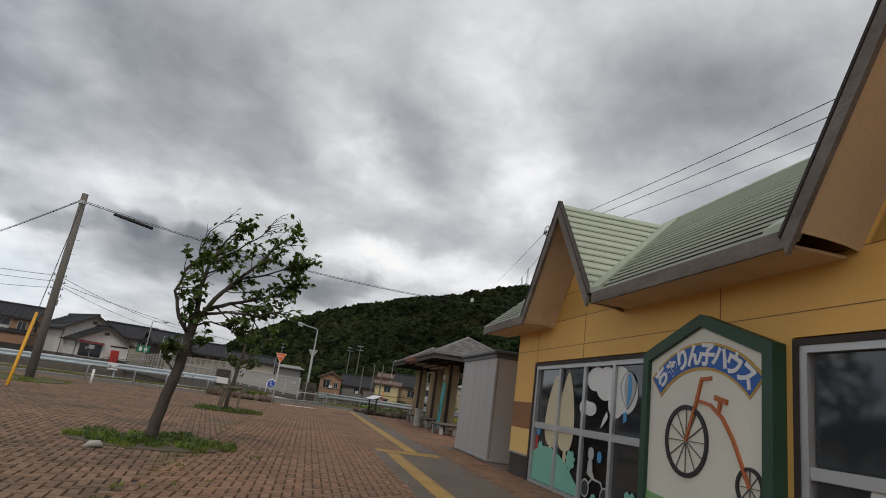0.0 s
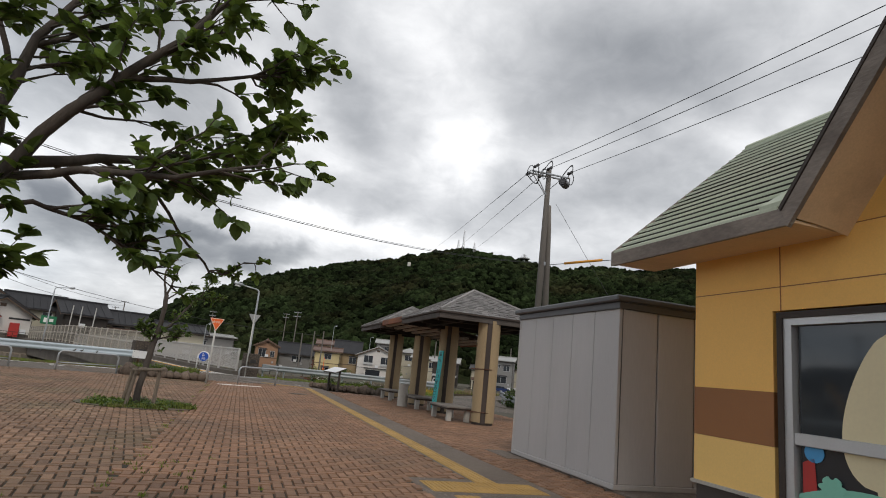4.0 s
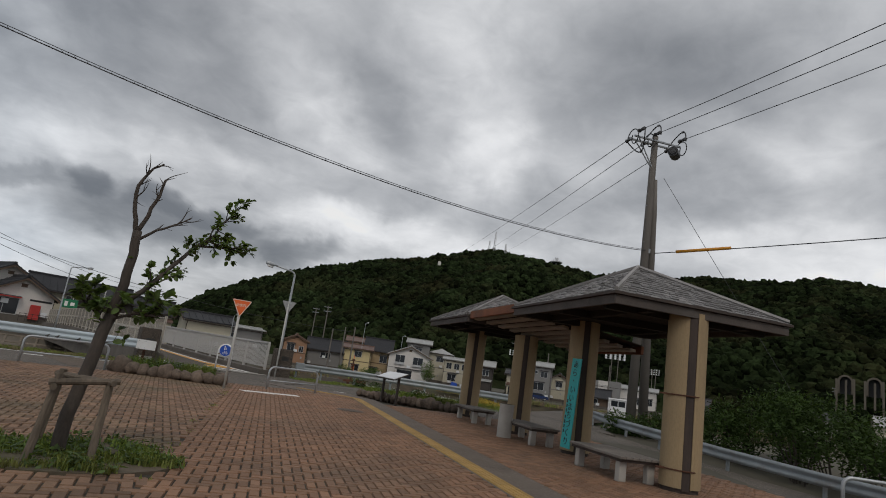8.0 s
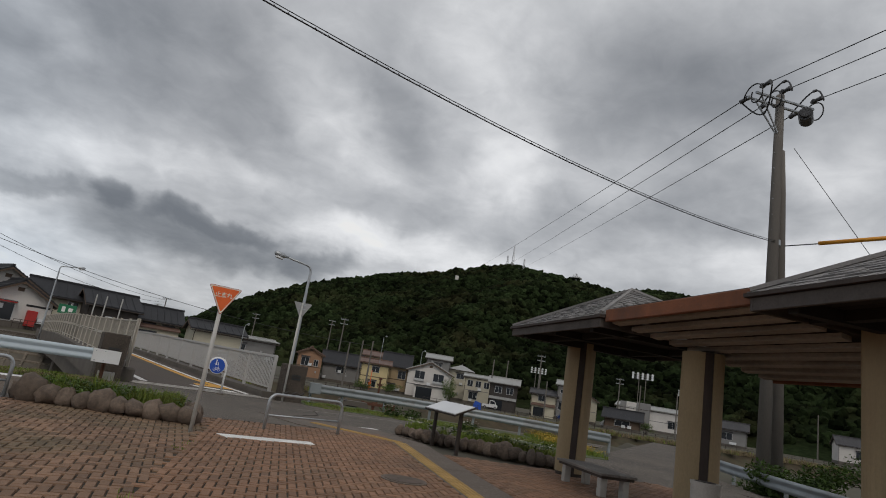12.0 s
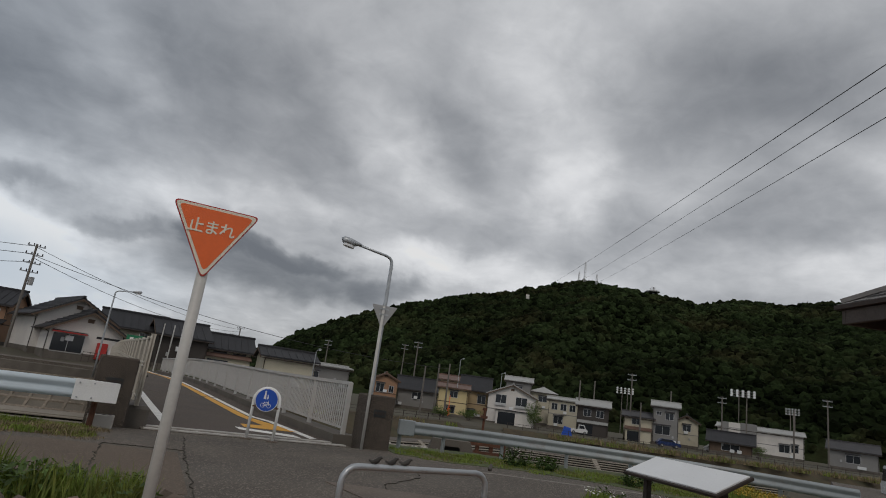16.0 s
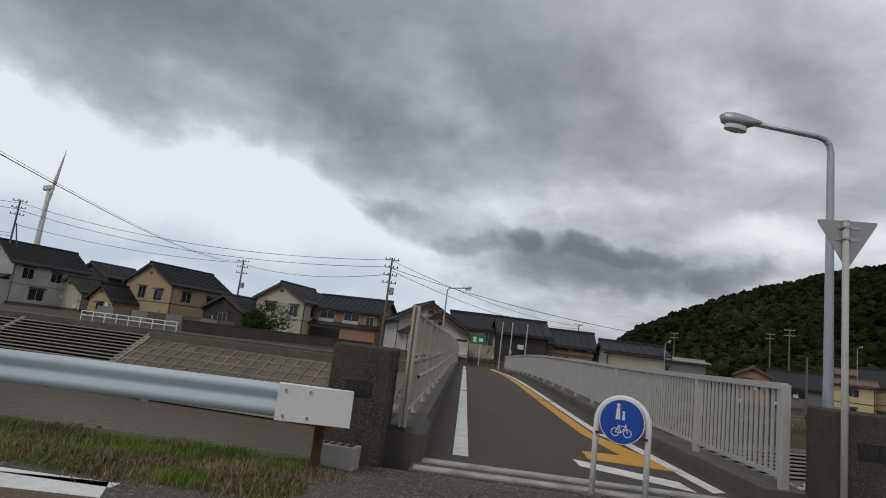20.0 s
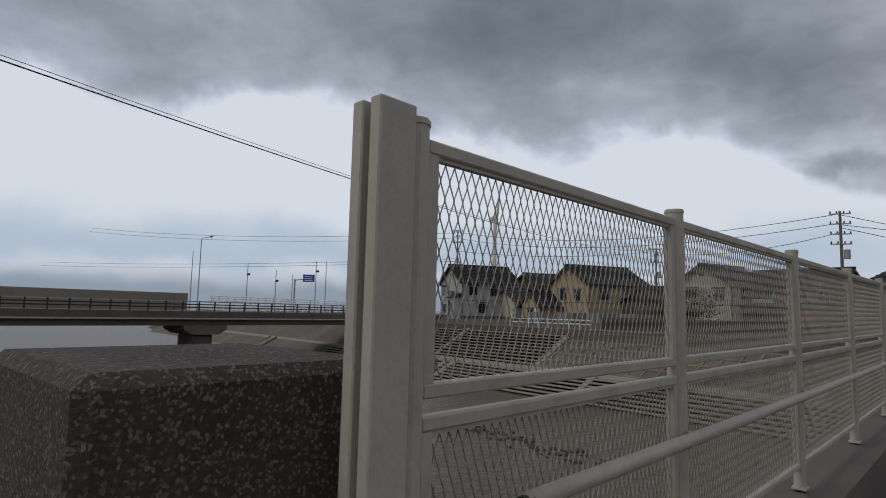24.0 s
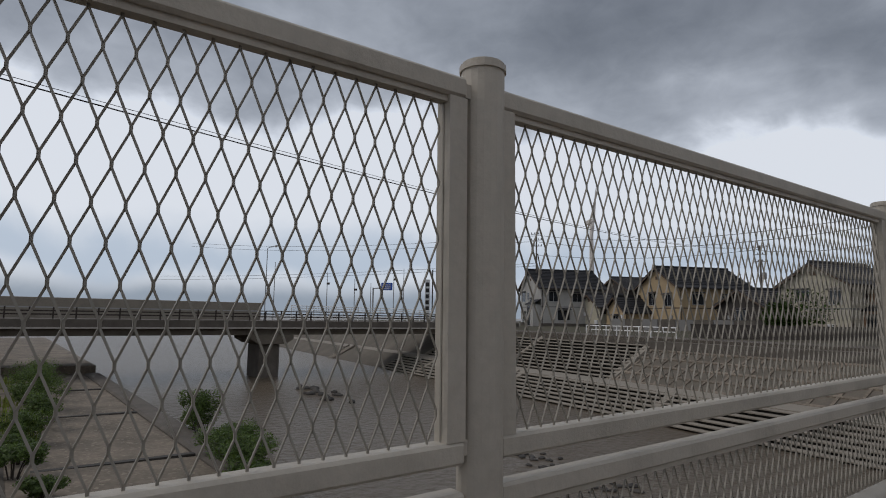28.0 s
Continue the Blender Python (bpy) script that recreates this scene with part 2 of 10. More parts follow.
M = {
    "brick": mat("clay_paver", (0.255, 0.140, 0.082), 0.85, var=0.2, scale=0.45, fine=35, bump=0.35, by_island=0.22, by_object=0.2, stain=(0.13, 0.10, 0.072), stain_amount=0.38, stain_scale=0.35),
    "joint": mat("mossy_joint_soil", (0.040, 0.034, 0.024), 0.95, var=0.35, scale=0.6, fine=30, bump=0.4, stain=(0.055, 0.075, 0.02), stain_amount=0.25, stain_scale=0.5),
    "walkcon": mat("worn_walkway_concrete", (0.122, 0.096, 0.077), 0.85, chips=(60, (0.23, 0.19, 0.16), 0.2), var=0.22, scale=0.7, fine=60, bump=0.3, stain=(0.085, 0.066, 0.05), stain_amount=0.4),
    "tactile": mat("yellow_tactile_tile", (0.40, 0.25, 0.075), 0.8, var=0.22, scale=1.2, fine=40, bump=0.25, by_object=0.1, by_island=0.1, stain=(0.22, 0.16, 0.08), stain_amount=0.42, stain_scale=1.2),
    "asphalt": mat("grey_asphalt", (0.083, 0.069, 0.056), 0.9, chips=(46, (0.235, 0.20, 0.165), 0.28), var=0.36, scale=0.4, fine=55, bump=0.7, bscale=90, stain=(0.07, 0.065, 0.06), stain_amount=0.4, stain_scale=0.25),
    "deck": mat("bridge_asphalt", (0.070, 0.053, 0.042), 0.88, chips=(90, (0.115, 0.095, 0.08), 0.2), var=0.16, scale=0.5, fine=90, bump=0.35, bscale=160, stain=(0.05, 0.048, 0.047), stain_amount=0.35, stain_scale=0.3),
    "patch": mat("brown_surfacing", (0.108, 0.079, 0.057), 0.92, chips=(70, (0.21, 0.17, 0.13), 0.22), var=0.26, scale=0.8, fine=80, bump=0.4, bscale=150, stain=(0.07, 0.055, 0.045), stain_amount=0.4),
    "faded_line": mat("faded_road_paint", (0.24, 0.22, 0.19), 0.85, var=0.3, scale=2, fine=50, bump=0.3, stain=(0.11, 0.098, 0.085), stain_amount=0.6, stain_scale=3.0),
    "white_line": mat("worn_white_road_paint", (0.74, 0.73, 0.70), 0.75, var=0.15, scale=3, fine=50, bump=0.2, stain=(0.2, 0.19, 0.18), stain_amount=0.22, stain_scale=2.5),
    "worn_line": mat("half_worn_white_paint", (0.42, 0.40, 0.37), 0.8, var=0.25, scale=3, fine=50, bump=0.2, stain=(0.13, 0.115, 0.10), stain_amount=0.5, stain_scale=2.2),
    "yellow_line": mat("yellow_road_paint", (0.62, 0.31, 0.03), 0.7, var=0.15, scale=2, fine=50, bump=0.2, stain=(0.3, 0.16, 0.04), stain_amount=0.25, stain_scale=2),
    "concrete": mat("weathered_concrete", (0.118, 0.103, 0.088), 0.9, var=0.2, scale=0.8, fine=30, bump=0.35, stain=(0.075, 0.066, 0.054), stain_amount=0.45, stain_scale=0.6),
    "bank": mat("river_bank_concrete", (0.130, 0.112, 0.090), 0.92, var=0.22, scale=0.25, fine=6, bump=0.4, stain=(0.09, 0.08, 0.062), stain_amount=0.45, stain_scale=0.15),
    "apron": mat("stained_apron_concrete", (0.19, 0.157, 0.122), 0.92, var=0.34, scale=0.35, fine=5, bump=0.5, stain=(0.075, 0.066, 0.05), stain_amount=0.5, stain_scale=0.45, chips=(7, (0.26, 0.22, 0.17), 0.15)),
    "bank_step": mat("stepped_bank_concrete", (0.27, 0.24, 0.20), 0.92, var=0.22, scale=0.3, fine=8, bump=0.3, stain=(0.11, 0.10, 0.08), stain_amount=0.4, stain_scale=0.3),
    # near-black base: grime plus the treads' overhang shadow put into the colour
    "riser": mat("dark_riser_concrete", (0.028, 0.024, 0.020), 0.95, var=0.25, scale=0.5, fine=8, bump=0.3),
    "pebble": mat("dark_exposed_aggregate", (0.046, 0.036, 0.029), 0.92, var=0.4, scale=3, fine=40, bump=1.0, bscale=55, stain=(0.05, 0.04, 0.033), stain_amount=0.4, stain_scale=2.5, chips=(150, (0.19, 0.155, 0.12), 0.3)),
    "earth": mat("bare_earth", (0.11, 0.085, 0.06), 0.95, var=0.3, scale=0.3, fine=12, bump=0.5, stain=(0.07, 0.09, 0.03), stain_amount=0.45, stain_scale=0.2),
    "ground": mat("far_ground", (0.075, 0.066, 0.045), 0.95, var=0.3, scale=0.05, fine=1.2, bump=0.3, stain=(0.045, 0.055, 0.022), stain_amount=0.4, stain_scale=0.05),
    "water": None,
    "grass": mat("grass_blade", (0.150, 0.205, 0.048), 0.7, through_light=0.3, var=0.3, scale=1.2, fine=9, bump=0.0, spec=0.15, by_island=0.4, stain=(0.20, 0.165, 0.08), stain_amount=0.45, stain_scale=0.9),
    "drygrass": mat("dry_grass", (0.20, 0.155, 0.085), 0.85, var=0.3, scale=1.2, fine=9, bump=0.0, by_island=0.4),
    "leaf": mat("broad_leaf", (0.076, 0.120, 0.034), 0.5, through_light=0.35, spec=0.3, var=0.3, scale=1.4, fine=9, bump=0.0, by_island=0.55, stain=(0.12, 0.15, 0.035), stain_amount=0.22, stain_scale=1.2),
    "bushleaf": mat("shrub_leaf", (0.040, 0.068, 0.019), 0.7, through_light=0.25, spec=0.12, var=0.35, scale=0.8, fine=7, bump=0.0, by_island=0.45),
    "wood_hill": mat("hill_woodland", (0.0135, 0.0205, 0.008), 1.0, spec=0.02, var=0.75, scale=0.012, fine=0.5, bump=1.0, bscale=1.3, by_island=0.7, stain=(0.033, 0.026, 0.013), stain_amount=0.36, stain_scale=0.022),
    "bark": mat("grey_brown_bark", (0.058, 0.047, 0.039), 0.9, var=0.35, scale=6, fine=40, bump=0.8, bscale=60, stretch=(1, 1, 0.3)),
    "stake": mat("weathered_stake_wood", (0.13, 0.105, 0.08), 0.9, var=0.3, scale=5, fine=40, bump=0.6, stretch=(1, 1, 0.2)),
    "orange": mat("orange_render", (0.80, 0.46, 0.125), 0.7, var=0.06, scale=0.5, fine=60, bump=0.12, stain=(0.60, 0.32, 0.09), stain_amount=0.2, stain_scale=0.6),
    "peach": mat("pale_orange_panel", (0.80, 0.52, 0.17), 0.7, var=0.06, scale=0.5, fine=60, bump=0.12),
    "brown_band": mat("brown_band_paint", (0.27, 0.115, 0.040), 0.7, var=0.08, scale=0.6, fine=60, bump=0.1),
    "skirt": mat("dark_plinth", (0.062, 0.052, 0.046), 0.85, var=0.2, scale=1.0, fine=50, bump=0.3),
    "fascia": mat("peeling_grey_fascia", (0.20, 0.17, 0.145), 0.85, var=0.3, scale=2.5, fine=45, bump=0.5, stain=(0.06, 0.045, 0.04), stain_amount=0.42, stain_scale=2.0, stretch=(1, 0.3, 1)),
    "darktrim": mat("dark_brown_trim", (0.035, 0.025, 0.02), 0.7, var=0.2, scale=2, fine=40, bump=0.2),
    "soffit": mat("tan_soffit", (0.66, 0.49, 0.31), 0.75, var=0.1, scale=0.6, fine=50, bump=0.15, stain=(0.28, 0.19, 0.11), stain_amount=0.25),
    "greenroof": mat("pale_green_sheet_roof", (0.40, 0.435, 0.335), 0.55, var=0.1, scale=0.7, fine=30, bump=0.08, by_object=0.08, stain=(0.25, 0.31, 0.22), stain_amount=0.3, stain_scale=0.5),
    "alu": mat("silver_aluminium_frame", (0.50, 0.50, 0.50), 0.42, 0.55, var=0.06, scale=2, fine=60, bump=0.05),
    "darkglass": glass_mat("dark_window_glass"),
    "farglass": glass_mat("far_window_glass", (0.02, 0.023, 0.028), 0.12),
    "shedgrey": mat("pale_grey_steel_panel", (0.42, 0.40, 0.39), 0.5, 0.0, var=0.05, scale=0.8, fine=40, bump=0.06, stain=(0.30, 0.285, 0.275), stain_amount=0.3, stretch=(1, 1, 0.15)),
    "shedroof": mat("dark_grey_steel", (0.085, 0.085, 0.088), 0.5, 0.2, var=0.1, scale=1, fine=40, bump=0.08),
    "pillar": mat("beige_moulded_concrete", (0.33, 0.245, 0.14), 0.85, var=0.14, scale=0.9, fine=45, bump=0.3, stain=(0.24, 0.17, 0.10), stain_amount=0.34, stain_scale=1.0, stretch=(1, 1, 0.4)),
    "darkwood": mat("dark_stained_timber", (0.050, 0.036, 0.030), 0.8, var=0.3, scale=3, fine=40, bump=0.4, stretch=(1, 1, 0.25)),
    "greywood": mat("weathered_grey_timber", (0.19, 0.168, 0.148), 0.85, var=0.25, scale=2, fine=40, bump=0.4, stretch=(0.3, 1, 1)),
    "paleslat": mat("pale_weathered_slat", (0.36, 0.32, 0.28), 0.85, var=0.25, scale=2, fine=40, bump=0.4, stretch=(1, 0.3, 1)),
    "galv": mat("dull_galvanised_steel", (0.26, 0.285, 0.30), 0.5, 0.2, var=0.14, scale=1.2, fine=40, bump=0.08, stain=(0.17, 0.125, 0.09), stain_amount=0.3, stain_scale=1.6),
    # ceiling timber lowered to near black for the shade under the shelter roofs
    "shadewood": mat("black_stained_ceiling_timber", (0.016, 0.012, 0.010), 0.85, var=0.3, scale=2, fine=40, bump=0.3),
    "eavewood": mat("dark_weathered_eave_timber", (0.075, 0.062, 0.055), 0.85, var=0.3, scale=2, fine=40, bump=0.4, stain=(0.12, 0.11, 0.10), stain_amount=0.3, stain_scale=1.4),
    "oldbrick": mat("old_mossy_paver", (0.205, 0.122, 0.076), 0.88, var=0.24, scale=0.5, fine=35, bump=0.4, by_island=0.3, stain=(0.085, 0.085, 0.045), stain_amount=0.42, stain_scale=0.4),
    "redbeam": mat("rust_red_timber", (0.20, 0.070, 0.030), 0.8, var=0.25, scale=2, fine=40, bump=0.4, stain=(0.06, 0.045, 0.04), stain_amount=0.35, stain_scale=1.5),
    "shingle": mat("grey_slate_shingle", (0.20, 0.19, 0.185), 0.8, var=0.2, scale=2, fine=30, bump=0.4, by_object=0.35, by_island=0.3, stain=(0.10, 0.11, 0.075), stain_amount=0.25),
    "bench_con": mat("pale_concrete", (0.40, 0.375, 0.34), 0.85, var=0.12, scale=2, fine=50, bump=0.3, stain=(0.24, 0.22, 0.19), stain_amount=0.35),
    "teal": mat("teal_painted_board", (0.03, 0.42, 0.42), 0.55, var=0.06, scale=2, fine=40, bump=0.05),
    "steel": mat("galvanised_steel", (0.42, 0.44, 0.46), 0.45, 0.6, var=0.1, scale=2, fine=40, bump=0.08, stain=(0.28, 0.29, 0.30), stain_amount=0.3),
    "guard": mat("weathered_guardrail_paint", (0.46, 0.53, 0.58), 0.45, 0.0, var=0.06, scale=1.0, fine=40, bump=0.06, stain=(0.34, 0.38, 0.41), stain_amount=0.3, stretch=(0.25, 1, 1)),
    "white": mat("white_paint", (0.80, 0.80, 0.79), 0.5, var=0.06, scale=2, fine=40, bump=0.06, stain=(0.5, 0.47, 0.42), stain_amount=0.18, stain_scale=3),
    "rust": mat("rusty_steel", (0.10, 0.04, 0.022), 0.85, var=0.35, scale=6, fine=50, bump=0.5),
    "fence": mat("grey_beige_fence_paint", (0.45, 0.41, 0.35), 0.55, var=0.08, scale=1.5, fine=50, bump=0.2, stain=(0.26, 0.235, 0.195), stain_amount=0.36, stain_scale=5.0),
    "picketpaint": mat("pale_grey_railing_paint", (0.43, 0.42, 0.405), 0.5, var=0.06, scale=1.5, fine=50, bump=0.06, stain=(0.30, 0.28, 0.26), stain_amount=0.22),
    "bankearth": mat("dry_grassy_earth", (0.060, 0.044, 0.024), 0.95, var=0.4, scale=0.5, fine=9, bump=0.6, stain=(0.05, 0.06, 0.025), stain_amount=0.45, stain_scale=0.35),
    "turf": mat("short_turf", (0.070, 0.088, 0.028), 0.95, var=0.35, scale=0.8, fine=14, bump=0.6, stain=(0.13, 0.10, 0.06), stain_amount=0.35, stain_scale=0.9),
    "mesh": mat("expanded_metal", (0.26, 0.24, 0.205), 0.6, var=0.1, scale=2, fine=30, bump=0.0),
    "polecon": mat("grey_concrete_pole", (0.155, 0.14, 0.125), 0.9, var=0.14, scale=1, fine=40, bump=0.25, stain=(0.095, 0.085, 0.075), stain_amount=0.35, stretch=(1, 1, 0.2)),
    "cable": mat("black_cable", (0.02, 0.02, 0.022), 0.6, var=0.1, bump=0.0),
    "insul": mat("dark_insulator", (0.05, 0.048, 0.05), 0.35, var=0.1, bump=0.0),
    "sleeve": mat("orange_cable_sleeve", (0.65, 0.27, 0.02), 0.5, var=0.08, bump=0.0),
    "signred": mat("orange_red_sign_face", (0.80, 0.145, 0.03), 0.4, var=0.05, scale=2, bump=0.0),
    "signwhite": mat("white_sign_film", (0.78, 0.77, 0.74), 0.45, var=0.04, bump=0.0),
    "signblue": mat("blue_sign_face", (0.012, 0.075, 0.42), 0.4, var=0.05, scale=2, bump=0.0),
    "signback": mat("grey_sign_back", (0.36, 0.36, 0.36), 0.5, 0.4, var=0.08, bump=0.0),
    "signpost": mat("cream_white_post", (0.47, 0.46, 0.435), 0.5, var=0.08, scale=2, bump=0.05, stain=(0.36, 0.33, 0.29), stain_amount=0.2),
    "black": mat("matt_black_paint", (0.015, 0.015, 0.016), 0.55, var=0.1, bump=0.0),
    "stone": mat("brown_round_stone", (0.135, 0.100, 0.076), 0.9, var=0.45, scale=3.5, fine=22, bump=1.0, by_object=0.3, stain=(0.09, 0.075, 0.06), stain_amount=0.4, stain_scale=2),
    "rock": mat("dark_river_rock", (0.06, 0.055, 0.05), 0.85, var=0.3, scale=1.5, fine=10, bump=0.6, by_object=0.3),
    "iron": mat("rusty_iron_cover", (0.11, 0.08, 0.062), 0.75, 0.3, var=0.25, scale=4, fine=60, bump=0.4),
    "plum": mat("dark_plaque", (0.02, 0.022, 0.022), 0.35, var=0.2, scale=8, bump=0.1),
    "boardwhite": mat("pale_information_panel", (0.66, 0.67, 0.68), 0.35, var=0.05, bump=0.0),
    "signgreen": mat("dark_green_frame", (0.018, 0.062, 0.035), 0.55, var=0.12, scale=3, fine=40, bump=0.15),
    "creamboard": mat("cream_signboard", (0.74, 0.71, 0.60), 0.6, var=0.04, scale=1, bump=0.05),
    "blueband": mat("blue_lettering_band", (0.025, 0.12, 0.42), 0.55, var=0.05, bump=0.0),
    "goldline": mat("ochre_outline", (0.55, 0.33, 0.06), 0.55, var=0.05, bump=0.0),
    "bikeorange": mat("burnt_orange_paint", (0.46, 0.12, 0.03), 0.55, var=0.08, bump=0.0),
    "paintgreen": mat("grass_green_paint", (0.22, 0.42, 0.17), 0.6, var=0.05, bump=0.0),
    "painthill": mat("sea_green_film", (0.20, 0.50, 0.38), 0.55, var=0.04, bump=0.0),
    "paintcream": mat("cream_film", (0.66, 0.57, 0.36), 0.55, var=0.04, bump=0.0),
    "paintsky": mat("light_blue_film", (0.06, 0.30, 0.58), 0.5, var=0.04, bump=0.0),
    "paintgrey": mat("pale_grey_film", (0.47, 0.46, 0.44), 0.5, var=0.04, bump=0.0),
    "red": mat("red_paint", (0.42, 0.03, 0.025), 0.5, var=0.08, bump=0.0),
    "yellow": mat("yellow_guard_tube", (0.72, 0.36, 0.02), 0.5, var=0.06, bump=0.0),
    "tile": mat("black_glazed_roof_tile", (0.026, 0.026, 0.029), 0.6, spec=0.3, var=0.2, scale=0.5, fine=6, bump=0.25, by_island=0.15),
    "tilegrey": mat("grey_roof_tile", (0.055, 0.053, 0.056), 0.65, spec=0.3, var=0.2, scale=0.5, fine=6, bump=0.25),
    "tilebrown": mat("brown_sheet_roof", (0.13, 0.075, 0.055), 0.6, var=0.2, scale=0.5, fine=6, bump=0.2),
    "palemetal": mat("pale_metal_roof", (0.32, 0.32, 0.31), 0.5, var=0.1, scale=0.5, fine=6, bump=0.1),
    "wcream": mat("cream_house_wall", (0.47, 0.435, 0.34), 0.85, var=0.14, scale=0.4, fine=8, bump=0.1, stain=(0.46, 0.42, 0.33), stain_amount=0.42, stain_scale=0.4),
    "wwhite": mat("white_house_wall", (0.60, 0.57, 0.54), 0.85, var=0.13, scale=0.4, fine=8, bump=0.1, stain=(0.58, 0.55, 0.5), stain_amount=0.42, stain_scale=0.4),
    "wpale": mat("pale_grey_mortar_wall", (0.40, 0.39, 0.37), 0.85, var=0.13, scale=0.4, fine=8, bump=0.1, stain=(0.27, 0.255, 0.23), stain_amount=0.42, stain_scale=0.5),
    "wtan": mat("tan_house_wall", (0.41, 0.31, 0.185), 0.85, var=0.14, scale=0.4, fine=8, bump=0.1, stain=(0.30, 0.22, 0.14), stain_amount=0.42, stain_scale=0.4),
    "wyellow": mat("yellow_house_wall", (0.56, 0.46, 0.25), 0.85, var=0.08, scale=0.4, fine=8, bump=0.1),
    "worange": mat("orange_house_wall", (0.31, 0.18, 0.11), 0.85, var=0.1, scale=0.4, fine=8, bump=0.1),
    "wgrey": mat("grey_house_wall", (0.21, 0.205, 0.20), 0.85, var=0.1, scale=0.4, fine=8, bump=0.1),
    "wdark": mat("dark_timber_wall", (0.045, 0.038, 0.034), 0.85, var=0.2, scale=0.6, fine=8, bump=0.2, stretch=(1, 1, 0.2)),
    "wbrown": mat("brown_timber_wall", (0.105, 0.07, 0.048), 0.85, var=0.2, scale=0.6, fine=8, bump=0.2, stretch=(1, 1, 0.2)),
    "carblue": mat("blue_car_paint", (0.02, 0.04, 0.13), 0.25, 0.3, var=0.03, bump=0.0),
    "carwhite": mat("white_car_paint", (0.62, 0.62, 0.62), 0.25, 0.0, var=0.03, bump=0.0),
    "flower": mat("small_white_flower", (0.75, 0.75, 0.68), 0.7, var=0.05, bump=0.0),
    "yflower": mat("yellow_flower", (0.40, 0.27, 0.03), 0.8, var=0.3, bump=0.0, by_island=0.3),
    "greenbox": mat("green_metal_sign", (0.01, 0.16, 0.07), 0.5, var=0.05, bump=0.0),
}


def water_mat():
    m = bpy.data.materials.new("muddy_river_water")
    m.use_nodes = True
    nt = m.node_tree
    p = nt.nodes["Principled BSDF"]
    p.inputs["Base Color"].default_value = (0.112, 0.090, 0.066, 1)
    p.inputs["Roughness"].default_value = 0.3
    p.inputs["Specular IOR Level"].default_value = 0.10
    tc = nt.nodes.new("ShaderNodeTexCoord")
    n = nt.nodes.new("ShaderNodeTexNoise")
    n.inputs["Scale"].default_value, n.inputs["Detail"].default_value = 1.6, 6.0
    nt.links.new(tc.outputs["Object"], n.inputs["Vector"])
    b = nt.nodes.new("ShaderNodeBump")
    b.inputs["Strength"].default_value, b.inputs["Distance"].default_value = 0.7, 0.25
    nt.links.new(n.outputs["Fac"], b.inputs["Height"])
    nt.links.new(b.outputs[0], p.inputs["Normal"])
    return m


M["water"] = water_mat()


